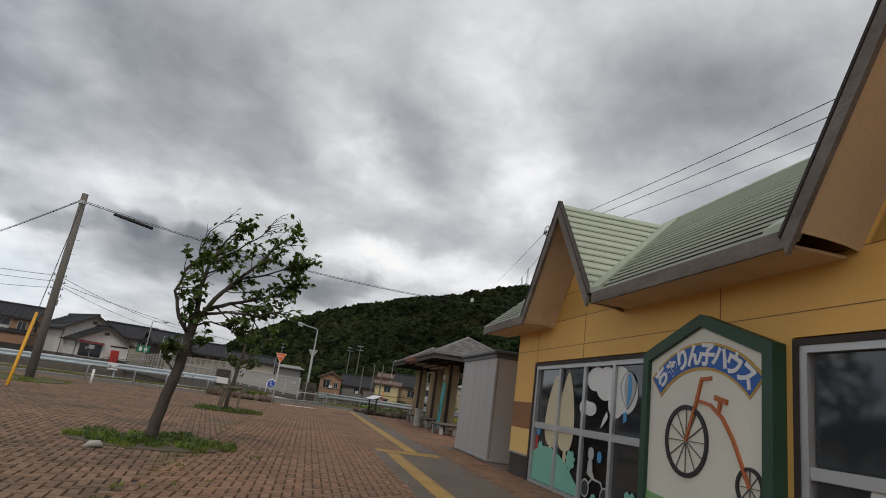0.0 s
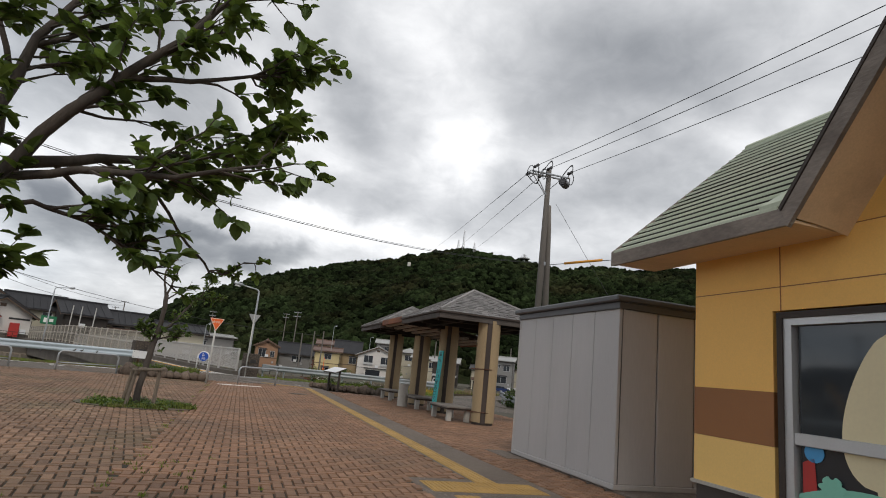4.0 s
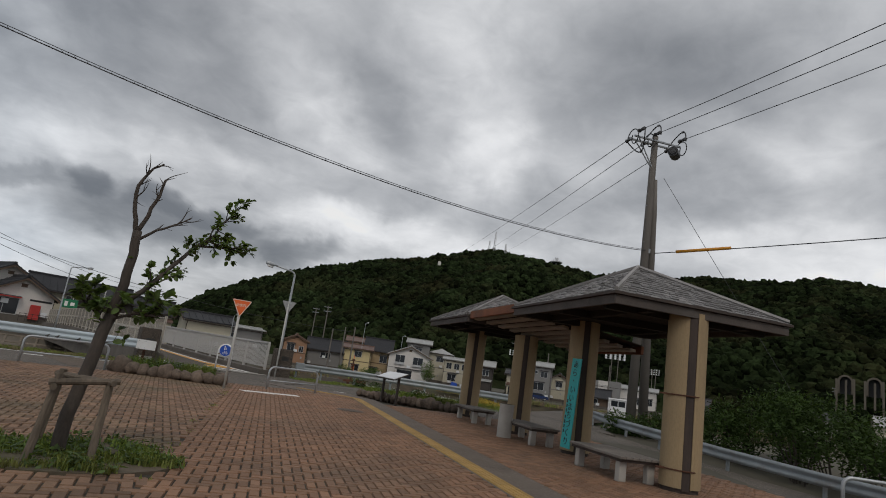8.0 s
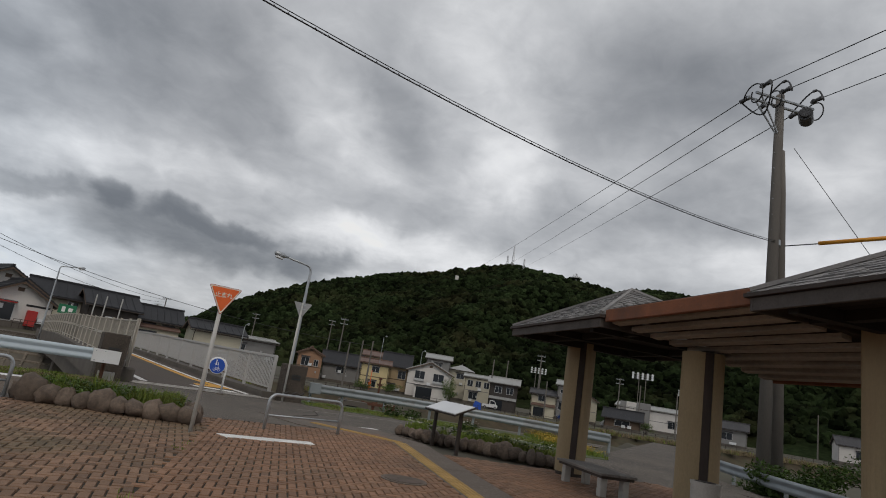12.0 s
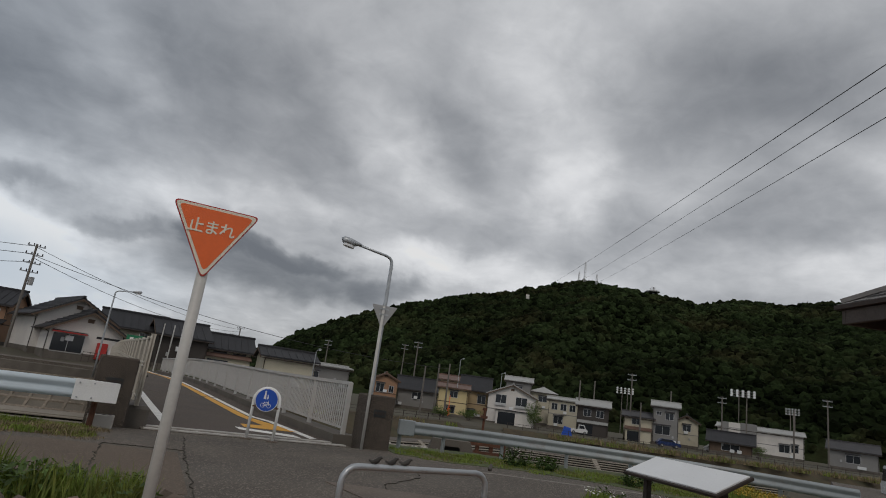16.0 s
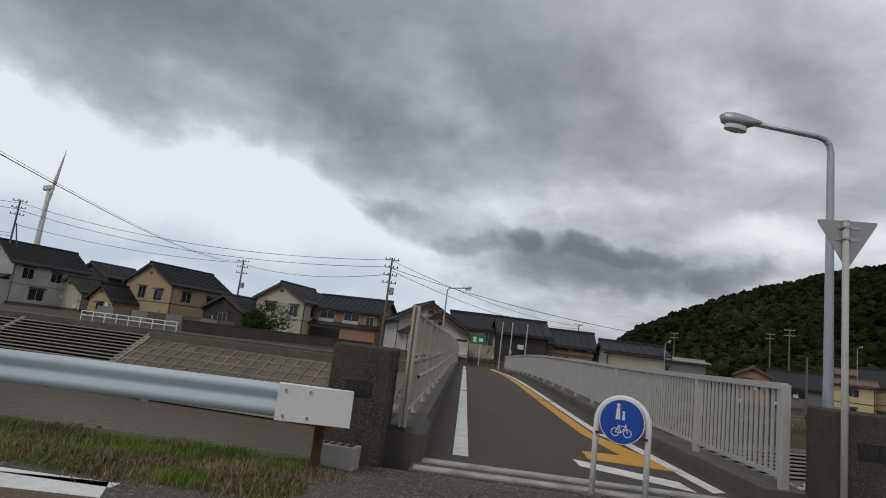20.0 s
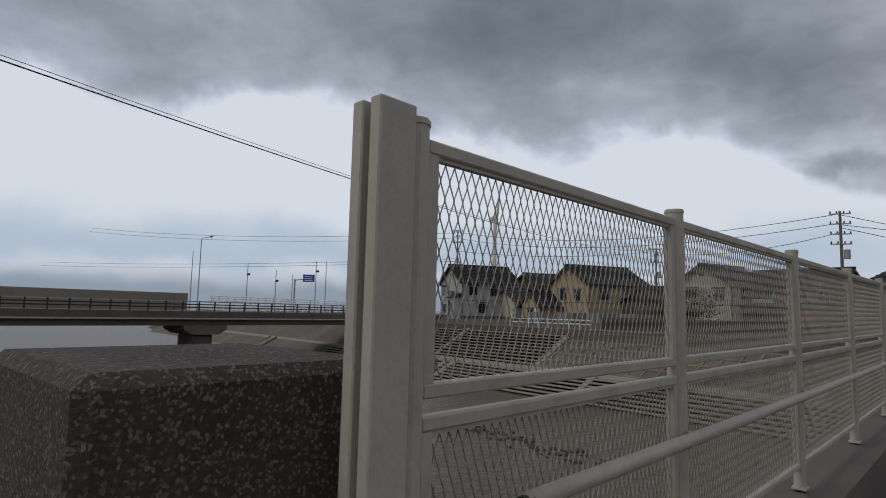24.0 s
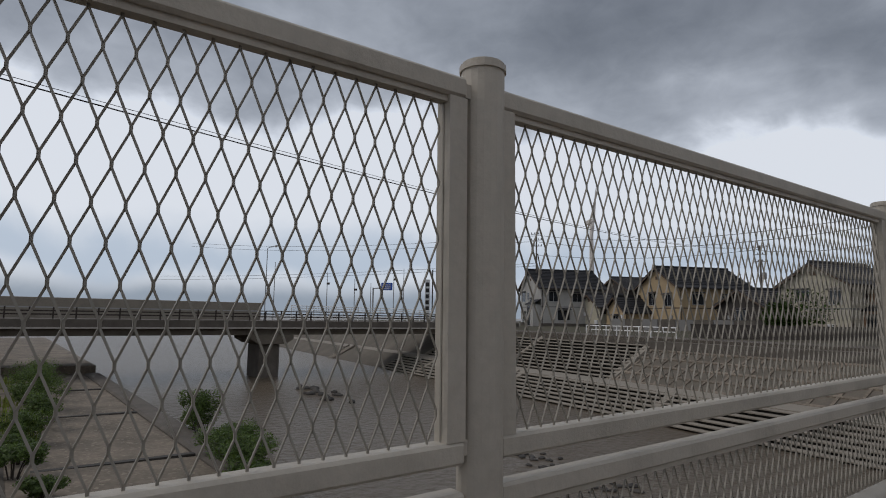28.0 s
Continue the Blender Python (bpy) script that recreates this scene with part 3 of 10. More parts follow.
# ---- mesh tools ----
class Shape:
    """Collects faces for one mesh; at() sets where the next pieces go."""

    def __init__(self, m=None):
        self.v, self.f, self.m = [], [], m or Matrix()

    def at(self, m):
        self.m = m
        return self

    def put(self, verts, faces):
        k = len(self.v)
        self.v += [tuple(self.m @ Vector(p)) for p in verts]
        self.f += [tuple(k + i for i in q) for q in faces]
        return self

    def box(self, x0, x1, y0, y1, z0, z1, bev=0.0):
        if bev <= 0:
            return self.put([(x, y, z) for z in (z0, z1) for y in (y0, y1) for x in (x0, x1)],
                            [(0, 2, 3, 1), (4, 5, 7, 6), (0, 1, 5, 4), (2, 6, 7, 3), (0, 4, 6, 2), (1, 3, 7, 5)])
        bm = bmesh.new()
        vs = [bm.verts.new((x, y, z)) for z in (z0, z1) for y in (y0, y1) for x in (x0, x1)]
        for q in [(0, 2, 3, 1), (4, 5, 7, 6), (0, 1, 5, 4), (2, 6, 7, 3), (0, 4, 6, 2), (1, 3, 7, 5)]:
            bm.faces.new([vs[i] for i in q])
        bmesh.ops.bevel(bm, geom=bm.edges[:], offset=bev, segments=1, affect="EDGES")
        bm.verts.index_update()
        self.put([v.co[:] for v in bm.verts], [[v.index for v in f.verts] for f in bm.faces])
        bm.free()
        return self

    def tube(self, pts, r, n=8, cap=True):
        pts = [Vector(p) for p in pts]
        rs = r if isinstance(r, (list, tuple)) else [r] * len(pts)
        verts, faces, ref = [], [], None
        for i, p in enumerate(pts):
            d = (pts[min(i + 1, len(pts) - 1)] - pts[max(i - 1, 0)]).normalized()
            if ref is None:
                ref = d.orthogonal().normalized()
            ref = (ref - d * ref.dot(d)).normalized()
            side = d.cross(ref)
            for k in range(n):
                a = 2 * math.pi * k / n
                verts.append(tuple(p + (ref * math.cos(a) + side * math.sin(a)) * rs[i]))
        for i in range(len(pts) - 1):
            for k in range(n):
                j = (k + 1) % n
                faces.append((i * n + k, i * n + j, (i + 1) * n + j, (i + 1) * n + k))
        if cap:
            faces.append(tuple(reversed(range(n))))
            faces.append(tuple(range((len(pts) - 1) * n, len(pts) * n)))
        return self.put(verts, faces)

    def prism(self, poly, h0, h1, axis="z"):
        n = len(poly)
        if axis == "z":
            f3 = lambda p, h: (p[0], p[1], h)
        elif axis == "y":
            f3 = lambda p, h: (p[0], h, p[1])
        else:
            f3 = lambda p, h: (h, p[0], p[1])
        verts = [f3(p, h0) for p in poly] + [f3(p, h1) for p in poly]
        faces = [tuple(range(n)), tuple(range(2 * n - 1, n - 1, -1))]
        faces += [(i, i + n, (i + 1) % n + n, (i + 1) % n) for i in range(n)]
        return self.put(verts, faces)

    def disc(self, c, r, h0, h1, n=24, axis="y", squash=1.0):
        return self.prism([(c[0] + r * math.cos(2 * math.pi * i / n), c[1] + r * squash * math.sin(2 * math.pi * i / n)) for i in range(n)], h0, h1, axis)

    def mesh(self, name, smooth=False):
        me = bpy.data.meshes.new(name)
        me.from_pydata(self.v, [], self.f)
        bm = bmesh.new()
        bm.from_mesh(me)
        if len(bm.faces) < 6000:
            bmesh.ops.recalc_face_normals(bm, faces=bm.faces[:])
        bm.to_mesh(me)
        bm.free()
        if smooth:
            me.polygons.foreach_set("use_smooth", [True] * len(me.polygons))
        return me


def part(name, shape, material, parent=None, label="", smooth=False, place=None, kind=""):
    me = shape if isinstance(shape, bpy.types.Mesh) else shape.mesh(name, smooth)
    if not me.materials:
        me.materials.append(M[material] if isinstance(material, str) else material)
    ob = new(name, me)
    ob.parent = parent
    if place is not None:
        ob.matrix_basis = place
    return tagged(ob, label=label, kind=kind)


def thing(name, label, category, place=None, group="", kind=""):
    ob = new(name)
    ob.empty_display_size = 0.2
    if place is not None:
        ob.matrix_basis = place
    return tagged(ob, label, category, group, kind)


def solo(name, shape, material, label, category, group="", kind="", place=None, smooth=False):
    return tagged(part(name, shape, material, None, "", smooth, place), label, category, group, kind)


def raw(name, verts, faces, smooth=False):
    me = bpy.data.meshes.new(name)
    me.from_pydata(verts, [], faces)
    me.update()
    if smooth:
        me.polygons.foreach_set("use_smooth", [True] * len(me.polygons))
    return me


def lettering(text, size, depth=0.004, align="CENTER", bold=0.0):
    cu = bpy.data.curves.new("lettering", "FONT")
    cu.offset = bold
    cu.body, cu.size, cu.extrude, cu.align_x, cu.align_y = text, size, depth, align, "CENTER"
    ob = new("lettering", cu)
    bpy.context.view_layer.update()
    me = bpy.data.meshes.new_from_object(ob.evaluated_get(bpy.context.evaluated_depsgraph_get()))
    bpy.data.objects.remove(ob)
    me.materials.clear()
    return me


# plaza frame: x to the right of its walkway, y along it, turned 22 degrees from the bridge
PC, PS = math.cos(radians(22)), math.sin(radians(22))


def plaza(b, a, z=0.0, rz=0.0):
    return pose(b * PC + a * PS, a * PC - b * PS, z, 0, 0, rz - 22)


def in_world(b, a):
    return b * PC + a * PS, a * PC - b * PS


def in_plaza(x, y):
    return x * PC - y * PS, x * PS + y * PC


PLAZA = plaza(0, 0)
# ---- ground, river and roads ----
WATER = -6.2


def lerp(x, xs, ys):
    return float(np.interp(x, xs, ys))


def near_edge(x):
    return lerp(x, (-3000, 10, 17, 18.5, 21, 25, 26.5, 29, 32, 40, 46, 60, 70, 130, 400), (41.7, 41.7, 43.0, 43.5, 48.5, 48.0, 44.5, 39.6, 39.4, 44.2, 47.0, 26.0, 8.0, -20.0, -90.0))


def far_edge(x):
    return lerp(x, (-3000, -140, 16.5, 64.6, 147, 400), (103.5, 103.5, 83.2, 97.0, 60.0, -20.0))


def bank_top(x):
    return lerp(x, (-120, -55, -20, 10, 40, 200), (0.0, -0.25, -1.15, -0.35, -1.9, -1.9))


def ground_z(x, y):
    n, f = near_edge(x), far_edge(x)
    if y <= n + 0.01:
        b, a = in_plaza(x, y)
        dip = lerp(b, (9.2, 14.0), (0, 1)) * lerp(a, (27.0, 35.0), (1, 0)) if a < 60 else 0
        z = -0.09 - 0.62 * dip
        if 17.5 < x < 60:
            z -= 0.42 * lerp(y, (43.0 - 1.4 * max(0, x - 22), 44.8 - 1.4 * max(0, x - 22)), (0, 1)) * lerp(x, (17.5, 19), (0, 1))
    elif y < f:
        z = lerp(y - n, (0, 1.0, 6.5, 15.1, 15.6, 20), (-0.12, -0.9, -5.35, -5.5, -6.7, -7.2))
        z = max(z, lerp(f - y, (0, 4), (-6.3, -7.2)) if f - y < 4 else -99)
    else:
        s, t = y - f, bank_top(x)
        z = lerp(s, (0, 4.2, 7.0, 12.0, 13.6, 20.0, 30.0, 60.0), (-7.2, -5.3, -5.2, lerp(x, (10, 40), (-2.6, -3.1)), t - lerp(x, (10, 40), (0.1, 0.35)), t + lerp(x, (10, 40), (0.1, -0.1)), lerp(x, (20, 50), (0.25, -1.9)), lerp(x, (20, 50), (0.35, -1.9))))
    west = lerp(x, (-210, -150), (1, 0))
    return z * (1 - west) + west * min(z, -9.0)


def grid_ground():
    xs = [-4000, -1500, -600, -320] + list(range(-220, -30, 6)) + [-30 + 1.5 * i for i in range(50)] + list(range(46, 150, 6)) + [170, 250, 400, 800, 1800, 4000]
    ys = [-4000, -1200, -300, -100, -40, -20] + [-10 + 1.5 * i for i in range(34)] + [40.4, 41.2, 41.7, 42.2, 43, 44, 46, 48.2, 51, 54, 56, 56.5, 58, 62, 68, 74] + [76 + i for i in range(54)] + [132, 140, 160, 200, 300, 700, 1800, 4000]
    verts = [(x, y, ground_z(x, y)) for y in ys for x in xs]
    n = len(xs)
    faces = [(j * n + i, j * n + i + 1, (j + 1) * n + i + 1, (j + 1) * n + i) for j in range(len(ys) - 1) for i in range(n - 1)]
    me = raw("ground", verts, faces)
    part("ground", me, "ground", None, "level earth and grass ground with the river's channel", kind="structure")


grid_ground()
solo("water", Shape().put([(-4000, -4000, WATER), (500, -4000, WATER), (500, 4000, WATER), (-4000, 4000, WATER)], [(0, 1, 2, 3)]), "water", "brown muddy river water running out to sea", "river", kind="structure")

# asphalt road along the river and its branch past the shelters
ROAD = [(-90, 34.2), (17.2, 34.2), (19.6, 32.4), (20.4, 29.0), (24.75, 29.0), (24.7, 33.0), (24.2, 36.2), (22.8, 39.4), (20.6, 41.3), (18.2, 41.9), (17.0, 41.75), (10.9, 41.75), (10.6, 40.45), (-90, 40.3)]
solo("road", Shape().prism(ROAD, -0.3, -0.018), "asphalt", "patched grey asphalt road along the river bank", "road", kind="structure")
side = Shape()
SIDE = [(20.4, 24.75, 29.0, -0.018), (20.3, 24.6, 27.0, -0.12), (19.8, 24.4, 24.5, -0.30), (19.2, 24.1, 22.0, -0.45), (18.4, 23.6, 19.0, -0.55), (17.4, 22.8, 15.0, -0.6), (15.2, 21.0, 8.0, -0.6), (11.0, 17.0, -6.0, -0.6)]
sv = [(x, y, z + 0.012) for x0, x1, y, z in SIDE for x in (x0, x1)]
side.put(sv, [(2 * i, 2 * i + 1, 2 * i + 3, 2 * i + 2) for i in range(len(SIDE) - 1)])
solo("road_branch", side, "asphalt", "asphalt lane sloping down behind the shelters", "road", kind="structure")
solo("road_spur", Shape().prism([(24.4, 27.6), (25.0, 28.2), (30.6, 34.3), (48.0, 43.0), (46.5, 46.0), (28.4, 35.9), (26.4, 34.4), (24.6, 33.0)], -0.3, -0.02), "asphalt", "asphalt lane turning off between the guardrails", "road", kind="structure")
solo("road_patch", Shape().prism([(7.5, 34.9), (11.9, 35.1), (12.15, 38.6), (10.2, 39.2), (7.0, 38.9)], -0.03, -0.012), "patch", "brownish resurfaced patch on the road", "road", kind="structure")

# road paint
def paint(name, pts, z=-0.014, material="white_line", label="worn white road line"):
    return solo(name, Shape().prism(pts, z - 0.02, z), material, label, "road marking", kind="structure")


paint("stop_line", [(11.55, 31.62), (13.36, 31.5), (13.3, 31.15), (11.6, 31.27)], 0.006)
paint("edge_line", [(-60, 39.05), (9.4, 39.45), (9.4, 39.6), (-60, 39.2)])
paint("edge_line", [(16.3, 38.9), (19.0, 38.9), (22.2, 37.4), (22.28, 37.5), (19.05, 39.02), (16.3, 39.02)], material="faded_line", label="faded white road line")
paint("road_mark", [(15.3, 34.9), (17.2, 35.2), (17.1, 35.5), (15.2, 35.2)])
paint("road_mark", [(8.2, 39.0), (9.5, 39.15), (9.3, 39.6), (8.0, 39.42)])
paint("road_mark", [(6.6, 38.0), (7.5, 38.15), (7.4, 38.4), (6.5, 38.25)])

# far bank, in a frame along the water's edge
BANK = pose(-13, 87.0, 0, 0, 0, -7.4)


def bank_steps(name, x0, x1, y0, z0, dy, dz, n, ribs, label, at=BANK):
    e = thing(name, label, "steps", at, kind="structure")
    for i in range(n):
        part("step", Shape().box(x0, x1, y0 + i * dy, y0 + (i + 1) * dy + 0.14, z0 + (i + 1) * dz - 0.11, z0 + (i + 1) * dz, 0.02), "bank_step", e, "pale worn concrete tread")
        # riser colour carries the shadow that the tread above would cast
        part("riser", Shape().box(x0, x1, y0 + i * dy + 0.34, y0 + (i + 1) * dy + 0.1, z0 + i * dz - 0.4, z0 + (i + 1) * dz - 0.11), "riser", e, "recessed riser with the tread's shadow in its near-black colour")
    for xr, w in ribs:
        part("ramp_strip", Shape().prism([(y0 - 0.3, z0 - 0.05), (y0 + n * dy + 0.1, z0 + n * dz + 0.28), (y0 + n * dy + 0.1, z0 + n * dz - 0.5), (y0 - 0.3, z0 - 0.9)], xr, xr + w + 0.15, "x"), "bank_step", e)
    return e


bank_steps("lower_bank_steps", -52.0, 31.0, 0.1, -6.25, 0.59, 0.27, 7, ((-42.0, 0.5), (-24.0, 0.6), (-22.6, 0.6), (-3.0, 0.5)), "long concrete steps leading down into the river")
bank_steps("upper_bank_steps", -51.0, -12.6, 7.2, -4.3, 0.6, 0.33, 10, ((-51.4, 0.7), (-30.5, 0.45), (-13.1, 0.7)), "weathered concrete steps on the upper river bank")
solo("bank_berm", Shape(BANK).prism([(4.2, -5.0), (4.2, -4.28), (7.3, -4.22), (7.3, -5.0)], -140, 31.5, "x"), "bank_step", "level concrete path between the bank steps", "river bank", kind="structure")
solo("bank_revetment", Shape(BANK).put([(-150, -0.2, -6.5), (-52, -0.2, -6.5), (-52, 4.2, -4.32), (-150, 4.2, -4.32), (-150, 7.2, -4.25), (-51.4, 7.2, -4.25), (-51.4, 13.4, -0.3), (-150, 13.4, 0.3)], [(0, 1, 2, 3), (4, 5, 6, 7)]), "bank", "sloping concrete river bank", "river bank", kind="structure")
# stairs in the bank under the road bridge
for x0, y0, z0, k in ((-76.0, 0.2, -6.2, 9), (-70.0, 7.4, -4.2, 14)):
    st = thing("bank_stairs", "narrow concrete stairs in the river bank", "stairs", BANK, kind="structure")
    for i in range(k):
        part("step", Shape().box(x0, x0 + 2.2, y0 + 0.46 * i, y0 + 0.46 * i + 0.5, z0 + 0.22 * i - 0.3, z0 + 0.22 * i + 0.24), "bank_step", st)
    for dx in (-0.5, 2.2):
        part("side_wall", Shape().prism([(y0 - 0.3, z0 - 0.2), (y0 + 0.46 * k, z0 + 0.22 * k + 0.35), (y0 + 0.46 * k, z0 + 0.22 * k - 0.6), (y0 - 0.3, z0 - 0.8)], x0 + dx, x0 + dx + 0.5, "x"), "bank", st)
# lattice revetment right of the steps
lat = thing("bank_lattice", "square concrete lattice facing on the upper bank", "river bank", BANK, kind="structure")
part("facing", Shape().put([(-12.4, 7.2, -4.25), (26, 7.2, -4.25), (26, 12.6, -1.5), (-12.4, 12.6, -1.5)], [(0, 1, 2, 3)]), "bank", lat)
for i in range(5):
    f = i / 4
    part("lattice_bar", Shape().prism([(7.2 + 5.3 * f - 0.12, -4.2 + 2.7 * f), (7.2 + 5.3 * f + 0.12, -4.08 + 2.7 * f), (7.2 + 5.3 * f + 0.12, -4.4 + 2.7 * f), (7.2 + 5.3 * f - 0.12, -4.5 + 2.7 * f)], -12.4, 26, "x"), "apron", lat)
for i in range(25):
    x = -12.0 + 1.5 * i
    part("lattice_post", Shape().prism([(7.2, -4.16), (12.5, -1.42), (12.5, -1.7), (7.2, -4.5)], x, x + 0.22, "x"), "apron", lat)
solo("bank_wall", Shape(BANK).box(-12.6, 26, 12.6, 13.2, -3.0, -0.55, 0.04), "concrete", "low stained concrete wall along the bank's edge", "wall", kind="structure")
# east of the footbridge the far bank bends out and back again
for seg, (place, length) in enumerate(((pose(16.5, 83.2, 0, 0, 0, 16), 51.0), (pose(64.6, 97.0, 0, 0, 0, -24), 92.0))):
    bank_steps("lower_bank_steps", 0.0, length, 0.1, -6.25, 0.59, 0.27, 7, ((12.0, 0.5), (34.0, 0.5)), "long concrete steps of the far bank with shade-toned risers", place)
    solo("bank_berm", Shape(place).prism([(4.2, -5.0), (4.2, -4.28), (7.3, -4.22), (7.3, -5.0)], 0.0, length, "x"), "concrete", "level concrete path above the steps", "river bank", kind="structure")
    solo("bank_slope", Shape(place).put([(0, 7.2, -4.25), (length, 7.2, -4.25), (length, 13.0, -1.90), (0, 13.0, -1.90), (length, 15.0, -1.82), (0, 15.0, -1.82)], [(0, 1, 2, 3), (3, 2, 4, 5)]), "bankearth", "brown grassy slope of the far bank", "river bank", kind="structure")
    bf = thing("bank_fence", "thin dark post and rail fence along the far bank", "fence", place)
    for i in range(int(length / 2.6)):
        part("post", Shape().box(1.0 + 2.6 * i, 1.08 + 2.6 * i, 14.15, 14.23, -2.0, -0.95), "darktrim", bf)
    for z in (-1.45, -1.05):
        part("rail", Shape().box(1.0, length - 0.5, 14.1, 14.15, z, z + 0.05), "darktrim", bf)
solo("bank_road", Shape(BANK).box(-60, 24, 13.6, 19.0, -1.5, -0.28), "asphalt", "lane along the far river bank", "road", kind="structure")

# cracks and cut edges in the road
def road_crack(pts, label, w=0.011):
    g = random.Random(int(pts[0][0] * 100))
    fine = []
    for (ax, ay), (bx, by) in zip(pts, pts[1:]):
        for k in range(14):
            q = k / 14
            fine.append((ax + (bx - ax) * q + g.gauss(0, 0.018), ay + (by - ay) * q + g.gauss(0, 0.018)))
    fine.append(pts[-1])
    s = Shape()
    for (ax, ay), (bx, by) in zip(fine, fine[1:]):
        d = Vector((bx - ax, by - ay)).normalized() * w * g.uniform(0.35, 0.9)
        s.prism([(ax - d.y, ay + d.x), (ax + d.y, ay - d.x), (bx + d.y, by - d.x), (bx - d.y, by + d.x)], -0.03, -0.006)
    solo("road_crack", s, "joint", label, "crack", kind="structure")


road_crack([(12.54, 40.96), (12.28, 38.95), (12.12, 36.9), (11.95, 34.9)], "dark crack along the edge of the resurfaced patch")
road_crack([(12.27, 38.9), (11.6, 39.05), (11.0, 39.15), (10.94, 38.47), (10.84, 36.76)], "dark crack across the brown surfacing")
road_crack([(14.6, 35.0), (15.2, 36.6), (16.4, 37.6), (17.0, 39.2)], "thin crack wandering across the asphalt", 0.007)

# near bank apron
solo("bank_apron", Shape().put([(-150, 48.0, -5.25), (9, 48.0, -5.25), (9, 56.7, -5.42), (-150, 56.7, -5.42), (-150, 57.1, -6.8), (9, 57.1, -6.8)], [(0, 1, 2, 3), (3, 2, 5, 4)]), "apron", "broad stained concrete apron beside the river", "river bank", kind="structure")
solo("apron_kerb", Shape().prism([(55.7, -5.6), (57.15, -5.6), (57.15, -5.26), (56.9, -5.2), (55.9, -5.2), (55.7, -5.3)], -64, 9, "x"), "concrete", "raised dark concrete edge of the river apron", "kerb", kind="structure")
solo("apron_ledge", Shape().box(-150, -66, 48.3, 57.0, -5.8, -4.55, 0.08), "apron", "raised concrete ledge at the end of the apron", "river bank", kind="structure")
for x, y in ((-34, 0), (-49, 0), (-19, 0)):
    solo("apron_joint", Shape().box(x - 0.2, x + 0.2, 48.1, 55.7, -5.6, -5.27), "rock", "dark open joint across the concrete apron", "joint", kind="structure")
solo("near_revetment", Shape().put([(-150, 41.9, -0.3), (10.5, 41.9, -0.3), (10.5, 48.1, -5.2), (-150, 48.1, -5.2)], [(0, 1, 2, 3)]), "bank", "stained sloping concrete bank below the road", "river bank", kind="structure")


# ---- plaza paving ----
U = 0.115  # half a paver's length
TREES = ((-2.13, 11.0, 1.15, 1.0), (-2.38, 21.9, 1.15, 0.85))


def paved(b, a):
    x, y = in_world(b, a)
    if y > 34.0 or b < -13 or a < -7.0:
        return False
    for tb, ta, rb, ra in TREES:
        if ((b - tb) / rb) ** 2 + ((a - ta) / ra) ** 2 < 1:
            return False
    if b < (1.79 if a < 15.0 else 2.62):
        # the planted corner by the stop sign
        return not (8.2 < x < 11.35 and y > 32.5 - (x - 11.35) * 0.55 and y > 32.2)
    if b < 3.58:
        return False
    if b > 9.1 or (a < 13.2 and b > 4.55):
        return False
    if 13.1 < a < 17.9 and b > 4.55:
        return False
    return not (a > 35.2 and b > 3.2)


def pavers():
    rng = random.Random(4)
    bricks = []
    for field in (0, 1):
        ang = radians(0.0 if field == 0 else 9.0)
        ca, sa = math.cos(ang), math.sin(ang)
        for m in range(-300, 420):
            for n in range(-140, 160):
                ox, oy = m + 2 * n, m - 2 * n
                if not (-140 < ox < 100 and -70 < oy < 360):
                    continue
                for (x0, y0, w, h) in ((ox, oy, 2, 1), (ox, oy + 1, 1, 2)):
                    cb, ca2 = (x0 + w / 2) * U, (y0 + h / 2) * U
                    b, a = cb * ca - ca2 * sa, cb * sa + ca2 * ca
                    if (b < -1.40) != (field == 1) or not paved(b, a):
                        continue
                    bricks.append((b, a, w * U, h * U, ang))
    verts, faces, near = {0: [], 1: []}, {0: [], 1: []}, []
    for b, a, w, h, ang in bricks:
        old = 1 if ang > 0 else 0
        z = rng.uniform(-0.003, 0.003)
        near_one = 9.2 < a < 11.9 and 0.15 < b < 1.75 and len(near) < 300
        if near_one:
            near.append((b, a, w, h, z))
            continue
        g, t = 0.005, 0.0135
        ca, sa = math.cos(ang), math.sin(ang)
        k = len(verts[old])
        for zz, ins in ((-0.03, g), (z, t)):
            for sx, sy in ((-1, -1), (1, -1), (1, 1), (-1, 1)):
                dx, dy = sx * (w / 2 - ins), sy * (h / 2 - ins)
                verts[old].append((b + dx * ca - dy * sa, a + dx * sa + dy * ca, zz))
        faces[old] += [(k + 4, k + 5, k + 6, k + 7)] + [(k + i, k + (i + 1) % 4, k + 4 + (i + 1) % 4, k + 4 + i) for i in range(4)]
    return verts, faces, near


PAVERS = pavers()
base = thing("plaza_paving", "reddish brown herringbone brick paving with mossy joints", "pavement", PLAZA, kind="structure")
part("paving_bed", Shape().prism([(-13.5, -12), (1.79, -12), (1.79, 15.0), (2.62, 15.0), (2.62, 34.7), (-13.5, 41.0)], -0.3, -0.02), "joint", base)
part("paving_bed", Shape().prism([(3.58, -12), (9.15, -12), (9.15, 35.3), (3.58, 35.3)], -0.3, -0.02), "joint", base)
part("paver_field", raw("paver_field", PAVERS[0][0], PAVERS[1][0]), "brick", base, kind="stuff")
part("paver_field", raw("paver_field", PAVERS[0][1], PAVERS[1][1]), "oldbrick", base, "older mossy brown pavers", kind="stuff")

